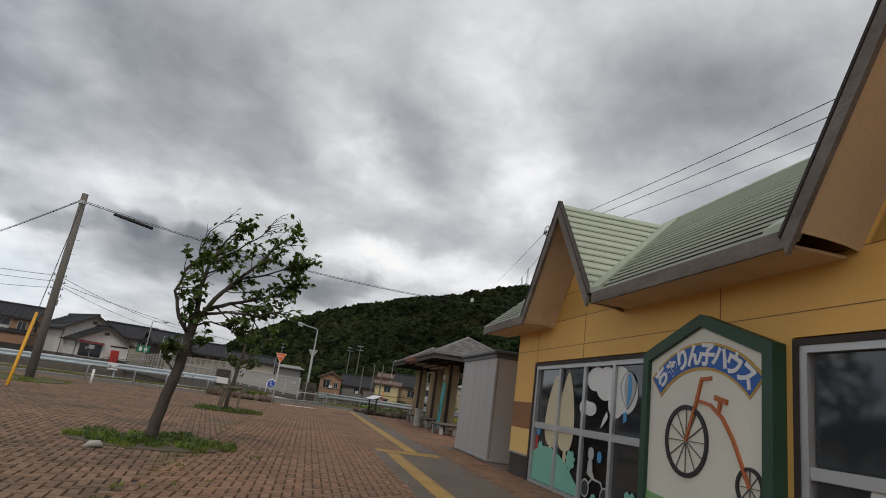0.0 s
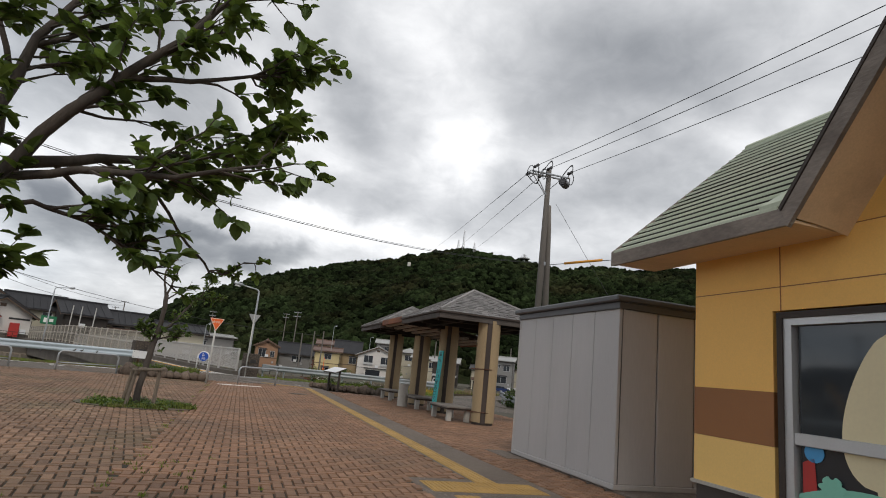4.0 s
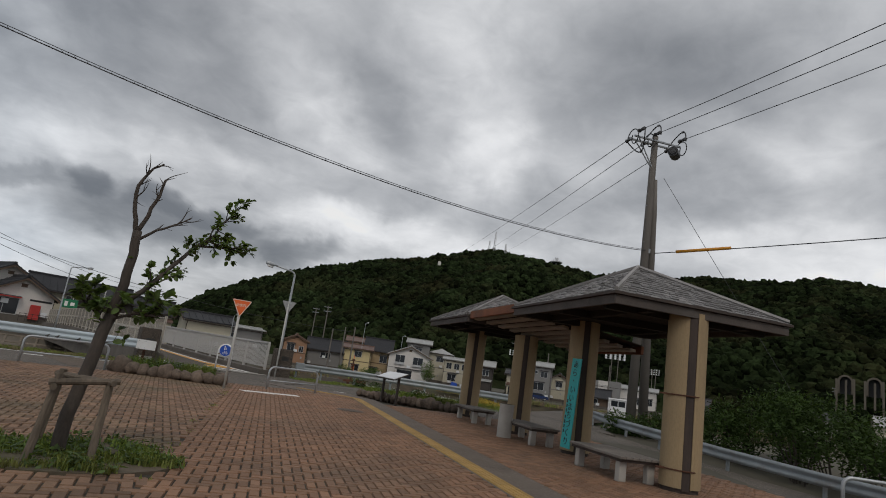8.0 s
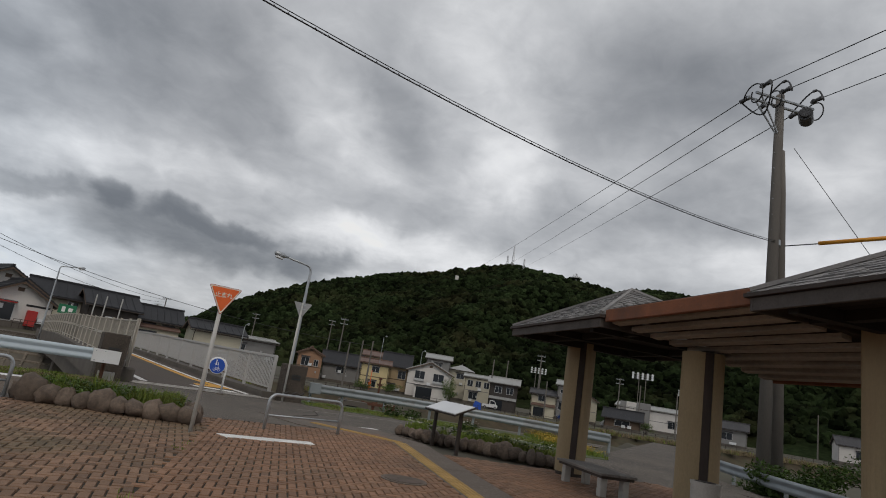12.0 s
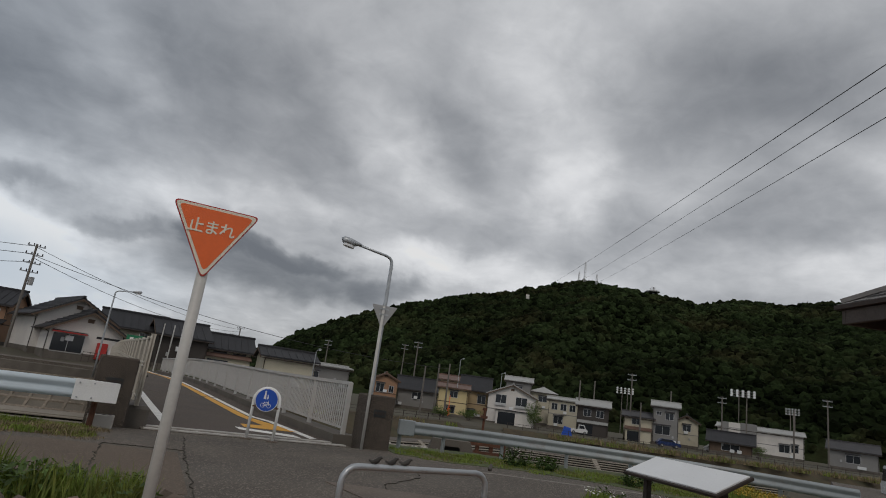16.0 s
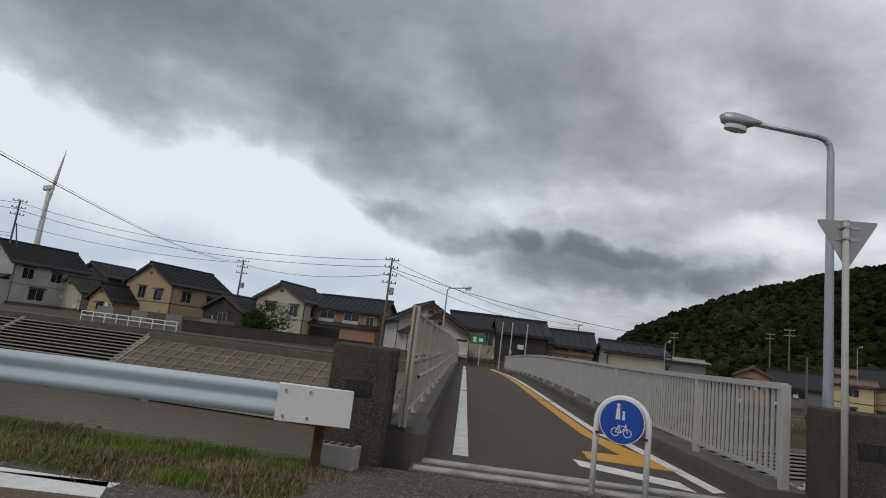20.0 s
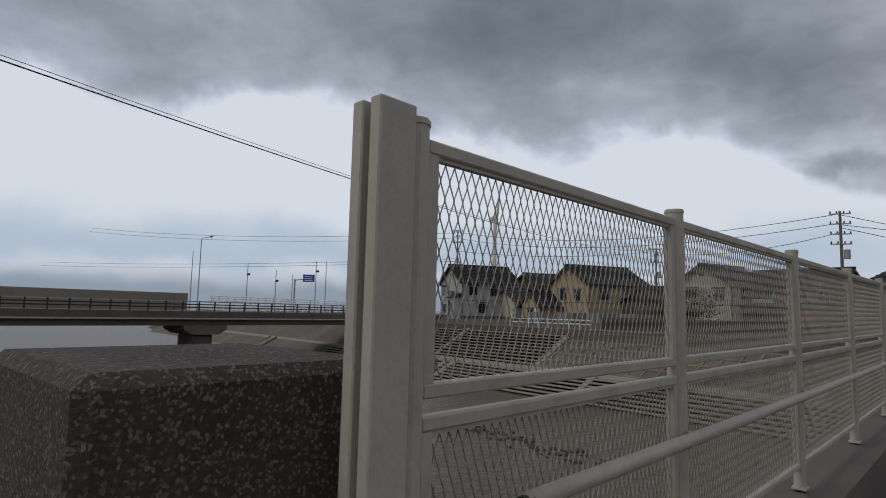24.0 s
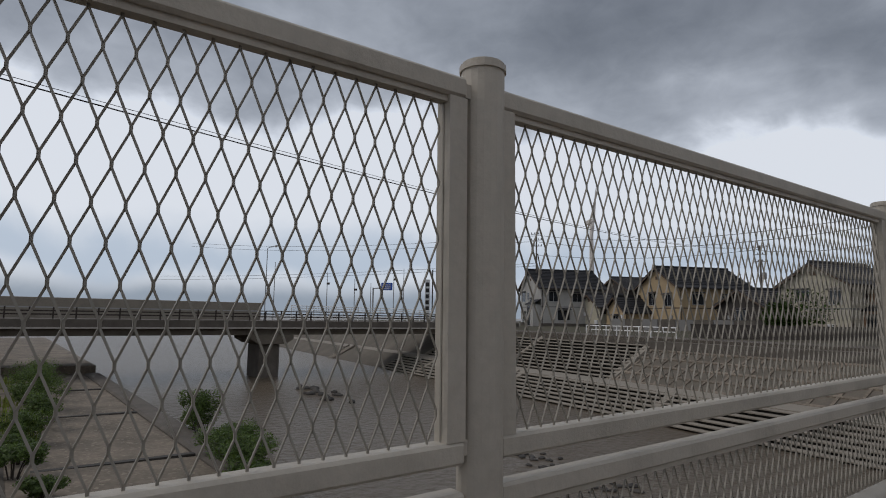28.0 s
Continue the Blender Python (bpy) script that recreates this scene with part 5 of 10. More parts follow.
for cy, cz, r in ((9.50, 0.24, 0.14), (8.86, 0.20, 0.14)):
    film_part(WIN, "painted_disc", ell(cy, cz, r, r), "paintgrey", 5)
    film_part(WIN, "painted_disc", ell(cy, cz, r * 0.8, r * 0.8), "black", 6)
film_part(WIN, "painted_patch", [(11.74, 0.85), (11.62, 0.9), (11.6, 0.6), (11.74, 0.5)], "red", 3)
film_part(WIN, "painted_patch", ell(11.62, 0.95, 0.1, 0.09), "paintsky", 3)
WIN2 = shop_window(0.6, 5.18, -0.05, 2.18, (3.1,), "wide aluminium sliding window with dark glass", False)
film_part(WIN2, "painted_cloud", ell(4.2, 0.95, 0.35, 0.14), "signwhite", 1)
film_part(WIN2, "painted_cloud", ell(4.0, 0.62, 0.4, 0.12), "signwhite", 2)


# ---- house-shaped signboard with the penny-farthing ----
def signboard():
    s = thing("signboard", "cream signboard with green frame and painted penny-farthing bicycle", "signboard", PLAZA)
    fb = FB - 0.16
    out = [(5.33, 0.12), (7.62, 0.12), (7.62, 2.20), (6.45, 2.60), (5.33, 2.20)]
    inn = [(5.47, 0.25), (7.49, 0.25), (7.49, 2.10), (6.45, 2.46), (5.47, 2.10)]
    fr, n = Shape(), 5
    for k in range(n):
        j = (k + 1) % n
        fr.prism([out[k], out[j], inn[j], inn[k]], fb, FB - 0.003, "x")
    part("frame", fr, "signgreen", s, "dark green painted timber frame")
    part("board", Shape().prism(inn, fb + 0.05, FB - 0.01, "x"), "creamboard", s)
    x0 = fb + 0.042

    def flat(name, poly, material, k=0, label=""):
        part(name, Shape().prism(poly, x0 - 0.004 * k - 0.003, x0 + 0.01, "x"), material, s, label)

    flat("painted_grass", [(5.47, 0.25), (7.49, 0.25), (7.49, 0.52), (7.2, 0.5), (6.8, 0.47), (6.3, 0.45), (5.9, 0.4), (5.47, 0.36)], "paintgreen", 0)
    cy, cz = 6.46, 0.85
    arc = lambda r, a0, a1, n=18: [(cy + r * math.cos(radians(a0 + (a1 - a0) * i / n)), cz + r * math.sin(radians(a0 + (a1 - a0) * i / n))) for i in range(n + 1)]
    flat("banner_edge", arc(1.43, 46, 134) + arc(1.12, 134, 46), "goldline", 0)
    flat("banner", arc(1.40, 47, 133) + arc(1.15, 133, 47), "blueband", 1, "curved blue lettering band")
    text = "ちゃりん子ハウス"
    for i, ch in enumerate(text):
        ang = 54 + 72 * i / 7
        me = lettering(ch, 0.27, 0.004, bold=0.011)
        m = Matrix.Translation((x0 - 0.011, cy + 1.275 * math.cos(radians(ang)), cz + 1.275 * math.sin(radians(ang)))) @ Matrix(((0, 0, -1, 0), (-1, 0, 0, 0), (0, 1, 0, 0), (0, 0, 0, 1))) @ pose(0, 0, 0, 0, 0, 90 - ang)
        part("letter", me, "signwhite", s, place=m)

    def wheel(wy, wz, r, t, spokes):
        rim = Shape()
        n = 32
        for i in range(n):
            a, b = 2 * math.pi * i / n, 2 * math.pi * (i + 1) / n
            rim.prism([(wy + q * math.cos(k), wz + q * math.sin(k)) for q, k in ((r, a), (r, b), (r - t, b), (r - t, a))], x0 - 0.012, x0 + 0.01, "x")
        part("painted_tyre", rim, "black", s)
        sp = Shape()
        for i in range(spokes):
            a = math.pi * 2 * i / spokes
            d = Vector((math.cos(a), math.sin(a)))
            p = Vector((-d.y, d.x)) * 0.004
            c0, c1 = Vector((wy, wz)), Vector((wy, wz)) + d * (r - t)
            sp.prism([tuple(c0 + p), tuple(c1 + p), tuple(c1 - p), tuple(c0 - p)], x0 - 0.006, x0 + 0.01, "x")
        part("painted_spokes", sp, "fascia", s)

    wheel(6.71, 1.17, 0.40, 0.05, 12)
    wheel(5.68, 0.82, 0.19, 0.035, 8)

    def stroke(pts, w):
        sh = Shape()
        for (p, q) in zip(pts, pts[1:]):
            p, q = Vector(p), Vector(q)
            d = (q - p).normalized()
            nrm = Vector((-d.y, d.x)) * w / 2
            p, q = p - d * w * 0.2, q + d * w * 0.2
            sh.prism([tuple(p + nrm), tuple(q + nrm), tuple(q - nrm), tuple(p - nrm)], x0 - 0.015, x0 + 0.01, "x")
        part("painted_bike_frame", sh, "bikeorange", s, "burnt orange painted bicycle frame")

    stroke([(6.71, 1.17), (6.55, 1.55), (6.44, 1.86), (6.28, 1.87)], 0.04)
    stroke([(6.48, 1.62), (6.28, 1.58), (6.08, 1.45), (5.92, 1.25), (5.79, 1.02), (5.68, 0.82)], 0.036)
    stroke([(6.20, 1.66), (6.02, 1.62)], 0.055)
    stroke([(6.12, 1.62), (6.14, 1.52)], 0.04)


signboard()


# ---- storage shed ----
def shed():
    s = thing("storage_shed", "pale grey steel panel storage shed with dark flat roof", "shed", PLAZA)
    b0, b1, a0, a1, h = 4.55, 6.5, 14.52, 17.68, 2.46
    part("base_frame", Shape().box(b0 - 0.015, b1, a0 - 0.015, a1 + 0.01, 0.028, 0.10, 0.008), "shedgrey", s)
    n = 5
    for i in range(n):
        y0 = a0 + (a1 - a0) * i / n
        part("front_panel", Shape().box(b0, b0 + 0.04, y0 + 0.005, y0 + (a1 - a0) / n - 0.005, 0.10, h, 0.006), "shedgrey", s)
    part("panel_gap", Shape().box(b0 + 0.015, b0 + 0.06, a0, a1, 0.1, h), "shedroof", s)
    for i in range(3):
        x0 = b0 + (b1 - b0) * i / 3
        part("side_panel", Shape().box(x0 + 0.01, x0 + (b1 - b0) / 3 - 0.01, a0, a0 + 0.04, 0.10, h, 0.008), "shedgrey", s)
        part("side_panel", Shape().box(x0 + 0.01, x0 + (b1 - b0) / 3 - 0.01, a1 - 0.04, a1, 0.10, h, 0.008), "shedgrey", s)
    part("back_panel", Shape().box(b1 - 0.04, b1, a0, a1, 0.1, h), "shedgrey", s)
    for y0 in (a0 - 0.01, a1 - 0.03):
        part("corner_post", Shape().box(b0 - 0.012, b0 + 0.04, y0, y0 + 0.04, 0.1, h, 0.006), "shedgrey", s)
    part("roof_edge", Shape().box(b0 - 0.03, b1 + 0.03, a0 - 0.03, a1 + 0.03, h, h + 0.10, 0.008), "shedroof", s)
    part("roof", Shape().box(b0 - 0.10, b1 + 0.1, a0 - 0.08, a1 + 0.1, h + 0.10, h + 0.19, 0.02), "shedroof", s, "dark grey steel roof edge")


shed()


# ---- bus shelters ----
def shelter(a_mid, label, pillars, ha=2.12, strapped=False):
    s = thing("shelter", label, "shelter", plaza(6.5, a_mid), "plaza shelters")
    hb, ze, zt = 1.78, 3.02, 4.03
    px = -0.1
    r, hw = 0.33, 0.072
    for y, top in pillars:
        a0 = math.asin(hw / r)
        for sg in (-1, 1):
            seg = [(sg * r * math.cos(-math.pi / 2 + a0 + (math.pi - 2 * a0) * i / 14), r * math.sin(-math.pi / 2 + a0 + (math.pi - 2 * a0) * i / 14)) for i in range(15)]
            part("pillar_half", Shape(pose(px, y, 0, 0, 0, -20)).prism(seg, 0.07, top), "pillar", s, "beige moulded concrete half column")
        part("timber_web", Shape(pose(px, y, 0, 0, 0, -20)).box(-hw + 0.004, hw - 0.004, -r * 0.965, r * 0.965, 0.03, top, 0.008), "darkwood", s, "dark timber plank between the halves")
        part("pillar_foot", Shape().disc((px, y), 0.30, -0.05, 0.07, 20, "z"), "darkwood", s)
        for z in (0.35, 1.55) if strapped and y < 0 else ():
            part("strap", Shape().tube([(px + (r + 0.008) * math.cos(radians(g)), y + (r + 0.008) * math.sin(radians(g)), z) for g in range(165, 276, 10)], 0.012, 5), "rust", s, "rusty iron strap")
            part("bracket", Shape().box(px - r - 0.14, px - r + 0.02, y - 0.05, y + 0.02, z - 0.012, z + 0.012), "rust", s)
    # ceiling frame; the shade under the roof is in the timber's near-black colour
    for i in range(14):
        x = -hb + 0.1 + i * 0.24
        part("ceiling_board", Shape().box(x, min(x + 0.232, hb - 0.1), -ha + 0.1, ha - 0.1, 2.96, 3.0), "shadewood", s)
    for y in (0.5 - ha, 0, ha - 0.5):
        part("cross_beam", Shape().box(-hb + 0.12, hb - 0.12, y - 0.07, y + 0.07, 2.82, 2.96), "shadewood", s)
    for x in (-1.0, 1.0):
        part("long_beam", Shape().box(x - 0.07, x + 0.07, -ha + 0.12, ha - 0.12, 2.84, 2.97), "shadewood", s)
    # eaves
    for (x0, x1, y0, y1) in ((-hb, hb, -ha, -ha + 0.05), (-hb, hb, ha - 0.05, ha), (-hb, -hb + 0.05, -ha + 0.05, ha - 0.05), (hb - 0.05, hb, -ha + 0.05, ha - 0.05)):
        part("eave_board", Shape().box(x0, x1, y0, y1, ze - 0.16, ze - 0.005, 0.006), "eavewood", s, "dark weathered eave board")
    part("eave_edge", Shape().box(-hb - 0.05, hb + 0.05, -ha - 0.05, ha + 0.05, ze, ze + 0.045), "darkwood", s)
    # pyramid deck and rows of shingles
    part("roof_deck", Shape().put([(-hb, -ha, ze + 0.03), (hb, -ha, ze + 0.03), (hb, ha, ze + 0.03), (-hb, ha, ze + 0.03), (0, 0, zt)], [(0, 1, 4), (1, 2, 4), (2, 3, 4), (3, 0, 4), (3, 2, 1, 0)]), "shedroof", s)
    rng = random.Random(int(a_mid))
    rows = 15
    for side_i, (c0, c1) in enumerate((((-hb, -ha), (hb, -ha)), ((hb, -ha), (hb, ha)), ((hb, ha), (-hb, ha)), ((-hb, ha), (-hb, -ha)))):
        sh = Shape()
        p0, p1, top = Vector((*c0, ze + 0.05)), Vector((*c1, ze + 0.05)), Vector((0, 0, zt + 0.02))
        nrm = (p1 - p0).cross(top - p0).normalized()
        if nrm.z < 0:
            nrm = -nrm
        for r in range(rows):
            f0, f1 = r / rows - 0.012, (r + 1.25) / rows
            f1 = min(f1, 1.0)
            l0, r0 = p0.lerp(top, f0), p1.lerp(top, f0)
            l1, r1 = p0.lerp(top, f1), p1.lerp(top, f1)
            n = max(1, int((r0 - l0).length / 0.17))
            cut = [0.0] + [(i + rng.uniform(-0.25, 0.25)) / n for i in range(1, n)] + [1.0]
            for u0, u1 in zip(cut, cut[1:]):
                lift = rng.uniform(0.012, 0.032)
                g = 0.03 * (u1 - u0)
                q = [l0.lerp(r0, u0 + g), l0.lerp(r0, u1 - g), l1.lerp(r1, u1 - g), l1.lerp(r1, u0 + g)]
                drop = (l0 - l1).normalized() * rng.uniform(-0.012, 0.016)
                q[0], q[1] = q[0] + drop, q[1] + drop
                low = [q[0] + nrm * lift, q[1] + nrm * lift, q[2] + nrm * 0.004, q[3] + nrm * 0.004]
                sh.put([tuple(v) for v in low] + [tuple(q[0]), tuple(q[1])], [(0, 1, 2, 3), (4, 5, 1, 0), (4, 0, 3), (1, 5, 2)])
        part("shingle_slope", raw("shingle_slope", sh.v, sh.f), "shingle", s, "overlapping grey slate shingles", kind="stuff")
    for c in ((-hb, -ha), (hb, -ha), (hb, ha), (-hb, ha)):
        part("hip_cap", Shape().tube([(c[0], c[1], ze + 0.09), (0, 0, zt + 0.05)], 0.04, 5), "shingle", s)
    return s


shelter(25.4, "pyramid-roofed timber shelter on beige concrete pillars", ((-1.8, 2.95), (1.75, 2.95)), strapped=True)
shelter(32.9, "pyramid-roofed timber shelter further along the walkway", ((-2.5, 2.68), (1.75, 2.95)), 2.02)
per = thing("pergola", "slatted timber pergola roof joining two shelters", "pergola", PLAZA)
for b, z in ((4.8, 2.95), (8.2, 2.46)):
    part("beam", Shape().box(b - 0.04, b + 0.04, 27.5, 30.8, z, z + 0.2, 0.01), "redbeam", per, "rust red timber beam")
for i in range(9):
    b = 4.90 + 0.37 * i
    z = 2.96 - 0.145 * (b - 4.88)
    part("slat", Shape().prism([(b, z - 0.012), (b + 0.15, z - 0.034), (b + 0.15, z + 0.028), (b, z + 0.05)], 27.5, 30.8, "y"), "paleslat", per)
for a in (28.0, 29.15, 30.3):
    part("rafter", Shape().prism([(4.84, 3.04), (8.16, 2.56), (8.16, 2.66), (4.84, 3.14)], a - 0.05, a + 0.05, "y"), "darkwood", per)
part("cover_sheet", Shape().prism([(4.8, 3.155), (8.2, 2.665), (8.2, 2.68), (4.8, 3.17)], 27.5, 30.8, "y"), "darkwood", per)


def bench(b, a, w, ln, label):
    s = thing("bench", label, "bench", plaza(b, a), "plaza benches")
    for x in (0.08, w - 0.22):
        for y in (0.12, ln - 0.26):
            part("leg", Shape().box(x, x + 0.14, y, y + 0.14, 0.0, 0.36, 0.012), "bench_con", s, "pale concrete leg")
    part("seat_frame", Shape().box(0.04, w - 0.04, 0.04, ln - 0.04, 0.33, 0.38), "darkwood", s)
    k = int(w / 0.12)
    for i in range(k):
        x = i * w / k
        part("seat_slat", Shape().box(x + 0.006, x + w / k - 0.006, 0, ln, 0.38, 0.425, 0.006), "greywood", s)


bench(5.35, 23.75, 0.85, 1.75, "weathered slatted timber bench on concrete legs")
bench(5.55, 27.7, 0.75, 2.0, "weathered slatted timber bench beside a pillar")
bench(5.6, 31.9, 0.75, 1.8, "weathered slatted timber bench under the second shelter")
bin_ = thing("ash_bin", "pale cylindrical concrete bin beside the bench", "bin", plaza(5.45, 29.0))
part("body", Shape().disc((0, 0), 0.18, 0.0, 0.76, 24, "z"), "bench_con", bin_, smooth=False)
part("rim", Shape().disc((0, 0), 0.19, 0.76, 0.80, 24, "z"), "bench_con", bin_)
part("opening", Shape().disc((0, 0), 0.13, 0.795, 0.806, 24, "z"), "darktrim", bin_)

# teal vertical signboard leaning on a pillar
tb = thing("town_signboard", "tall narrow teal signboard with black writing leaning on a pillar", "signboard", plaza(5.92, 26.72) @ pose(0, 0, 0.1, -2.5, 1.5, -83))
part("board", Shape().box(-0.165, 0.165, -0.012, 0.012, 0.05, 1.97, 0.004), "teal", tb)
for i, ch in enumerate("あら、いいまちづくり"):
    part("letter", lettering(ch, 0.185, 0.003), "black", tb, place=pose(0.0 + (0.05 if ch == "、" else 0), -0.015, 1.83 - 0.183 * i + (0.06 if ch == "、" else 0), 90))
for z in (1.0, 0.9, 0.8, 0.66, 0.56, 0.46, 0.36):
    part("writing_bar", Shape().box(-0.135, -0.10, -0.0155, -0.012, z, z + 0.07), "black", tb)

# ---- mesh fence on the footbridge ----
FX = 11.57
POSTS = [42.35, 43.92] + [45.92 + 2.0 * i for i in range(27)]


def diamond_mesh(ln, h, name, fine=True):
    """Expanded metal: zigzag strands joined by short upright knuckles; y along the fence."""
    cw, ch, t = 0.0172, 0.089, 0.0013
    n, rows = round(ln / cw), round(h / (ch / 2))
    cw, hh = ln / n, h / rows
    cross = ((-t * 1.5, -t), (t * 1.5, -t), (0, t * 1.4)) if fine else ((-t, -t), (t, t))
    m = len(cross)
    verts, faces = [], []
    for i in range(n + 1):
        k, pts = len(verts), []
        for j in range(rows + 1):
            off = 0.5 * cw * (1 if (i + j) % 2 == 0 else -1) * 0.95 if 0 < i < n else 0.0
            for dz in ((-0.085, 0.085) if fine else (0,)):
                pts.append((i * cw + off, min(max((j + dz) * hh, 0), h)))
        for yy, zz in pts:
            verts += [(dx, yy + dy, zz) for dx, dy in cross]
        for j in range(len(pts) - 1):
            for q in range(m if m > 2 else 1):
                a, b = k + m * j + q, k + m * j + (q + 1) % m
                faces.append((a, b, b + m, a + m))
    return raw(name, verts, faces)


POST_ME = Shape().disc((0, 0), 0.038, 0.0, 1.545, 20, "z").mesh("post")
CAP_ME = Shape().disc((0, 0), 0.041, 1.545, 1.556, 20, "z").disc((0, 0), 0.037, 1.556, 1.561, 20, "z").mesh("post_cap")
BASE_ME = Shape().box(-0.045, 0.045, -0.045, 0.045, -0.01, 0.008, 0.003).mesh("base_plate")
for me, k in ((POST_ME, "fence"), (CAP_ME, "fence"), (BASE_ME, "fence")):
    me.materials.append(M[k])
fence = thing("mesh_fence", "grey-beige tubular steel fence with expanded metal mesh on the bridge", "fence")
BAYS = {}
for i, y in enumerate(POSTS):
    z = 0.445 + deck_z(y) * 0.98
    p = part("post", POST_ME, "fence", fence, place=pose(FX, y, z))
    part("post_cap", CAP_ME, "fence", p)
    part("base_plate", BASE_ME, "fence", p)
    if i == len(POSTS) - 1:
        break
    ln = POSTS[i + 1] - y - 0.076
    near_bay = i < 9
    key = (round(ln, 2), near_bay)
    if key not in BAYS:
        fr_u, fr_l = Shape(), Shape()
        for s, z0, z1 in ((fr_u, 0.895, 1.52), (fr_l, 0.13, 0.855)):
            s.box(-0.019, 0.019, 0, ln, z1 - 0.036, z1, 0.005)
            s.box(-0.010, 0.010, 0.03, ln - 0.03, z1 - 0.046, z1 - 0.036)
            s.box(-0.019, 0.019, 0, ln, z0, z0 + 0.036, 0.005)
            for yy in (0.018, ln - 0.018):
                s.box(-0.017, 0.017, yy - 0.018, yy + 0.018, z0 + 0.036, z1 - 0.036)
        br = Shape()
        for zz in (0.92, 0.83, 1.5, 0.155):
            for yy in (-0.01, ln + 0.01):
                br.box(-0.012, 0.012, yy - 0.03, yy + 0.03, zz - 0.012, zz + 0.012)
        BAYS[key] = [(fr_u.mesh("upper_frame"), "fence"), (fr_l.mesh("lower_frame"), "fence"), (diamond_mesh(ln - 0.072, 0.543, "upper_mesh", near_bay), "mesh"), (diamond_mesh(ln - 0.072, 0.643, "lower_mesh", near_bay), "mesh"), (br.mesh("bracket"), "fence")]
    tilt = math.degrees(math.atan2(deck_z(POSTS[i + 1]) - deck_z(y), POSTS[i + 1] - y))
    bay = pose(FX, y + 0.038, z, tilt)
    for (me, k), off in zip(BAYS[key], ((0, 0), (0, 0), (0.036, 0.931), (0.036, 0.166), (0, 0))):
        part(me.name.split(".")[0], me, k, fence, place=bay @ pose(0, off[0], off[1]))
for x0, x1, y0 in ((-0.05, -0.012, 42.2), (0.012, 0.05, 42.2), (-0.012, 0.012, 42.24)):
    part("end_channel", Shape().box(FX + x0, FX + x1, y0, 42.312, 0.42, 2.02, 0.004), "fence", fence, "square slotted end channel of the fence")
hand = Shape()
hand.tube([(FX + 0.10, y, 0.445 + deck_z(y) * 0.98 + 0.62) for y in [42.68] + POSTS[1:]], 0.026, 10)
rail = thing("handrail", "round grey handrail along the mesh fence", "handrail")
part("rail", hand, "fence", rail, smooth=True)
part("rail_end", Shape().tube([(FX + 0.105, 42.66, 1.065), (FX + 0.105, 42.70, 1.065)], 0.022, 10), "black", rail)
for y in POSTS[1:]:
    part("bracket", Shape().box(FX + 0.04, FX + 0.1, y - 0.012, y + 0.012, 0.445 + deck_z(y) * 0.98 + 0.605, 0.445 + deck_z(y) * 0.98 + 0.63), "fence", rail)

# ---- picket railing on the other side ----
RX = 16.62
pick = thing("picket_railing", "pale grey steel picket railing along the bridge", "railing")
PICKET = Shape().box(-0.012, 0.012, -0.035, 0.035, 0.14, 1.27, 0.004).mesh("picket")
PICKET.materials.append(M["picketpaint"])
rest = Shape()
for i in range(19):
    y0, y1 = 42.55 + 2.95 * i, 42.55 + 2.95 * (i + 1)
    z0, z1 = 0.23 + deck_z(y0), 0.23 + deck_z(y1)
    part("railing_post", Shape().box(RX - 0.06, RX + 0.06, y0 - 0.045, y0 + 0.045, z0 - 0.02, z0 + 1.34, 0.008), "picketpaint", pick)
    part("top_rail", Shape().put([(RX + dx, yy, zz + dz) for yy, zz in ((y0, z0), (y1, z1)) for dx, dz in ((-0.045, 1.27), (0.045, 1.27), (0.045, 1.36), (-0.045, 1.36))], [(0, 1, 2, 3), (7, 6, 5, 4), (0, 4, 5, 1), (1, 5, 6, 2), (2, 6, 7, 3), (3, 7, 4, 0)]), "picketpaint", pick)
    part("bottom_rail", Shape().put([(RX + dx, yy, zz + dz) for yy, zz in ((y0, z0), (y1, z1)) for dx, dz in ((-0.02, 0.12), (0.02, 0.12), (0.02, 0.18), (-0.02, 0.18))], [(0, 1, 2, 3), (7, 6, 5, 4), (0, 4, 5, 1), (1, 5, 6, 2), (2, 6, 7, 3), (3, 7, 4, 0)]), "picketpaint", pick)
    for k in range(1, 19):
        yy = y0 + 2.95 * k / 19
        zz = z0 + (z1 - z0) * k / 19
        if i < 9:
            part("picket", PICKET, "picketpaint", pick, place=pose(RX, yy, zz))
        else:
            rest.at(pose(RX, yy, zz)).box(-0.012, 0.012, -0.035, 0.035, 0.14, 1.27)
part("far_picketing", rest, "picketpaint", pick, kind="stuff")


# ---- gate pillars ----
def gate_pillar(x0, x1, y0, y1, h, label):
    g = thing("gate_pillar", label, "pillar", group="bridge gate pillars")
    part("shaft", Shape().box(x0, x1, y0, y1, -0.2, h, 0.03), "pebble", g)
    part("plaque_recess", Shape().box(x0 + 0.22, x0 + 0.22 + (x1 - x0) * 0.43, y0 - 0.012, y0 + 0.02, 0.79, 0.98), "plum", g, "black name plaque")
    for i in range(4):
        xx = x0 + 0.25 + i * 0.075
        part("writing_bar", Shape().box(xx, xx + 0.05, y0 - 0.016, y0 - 0.01, 0.86, 0.93), "darktrim", g)


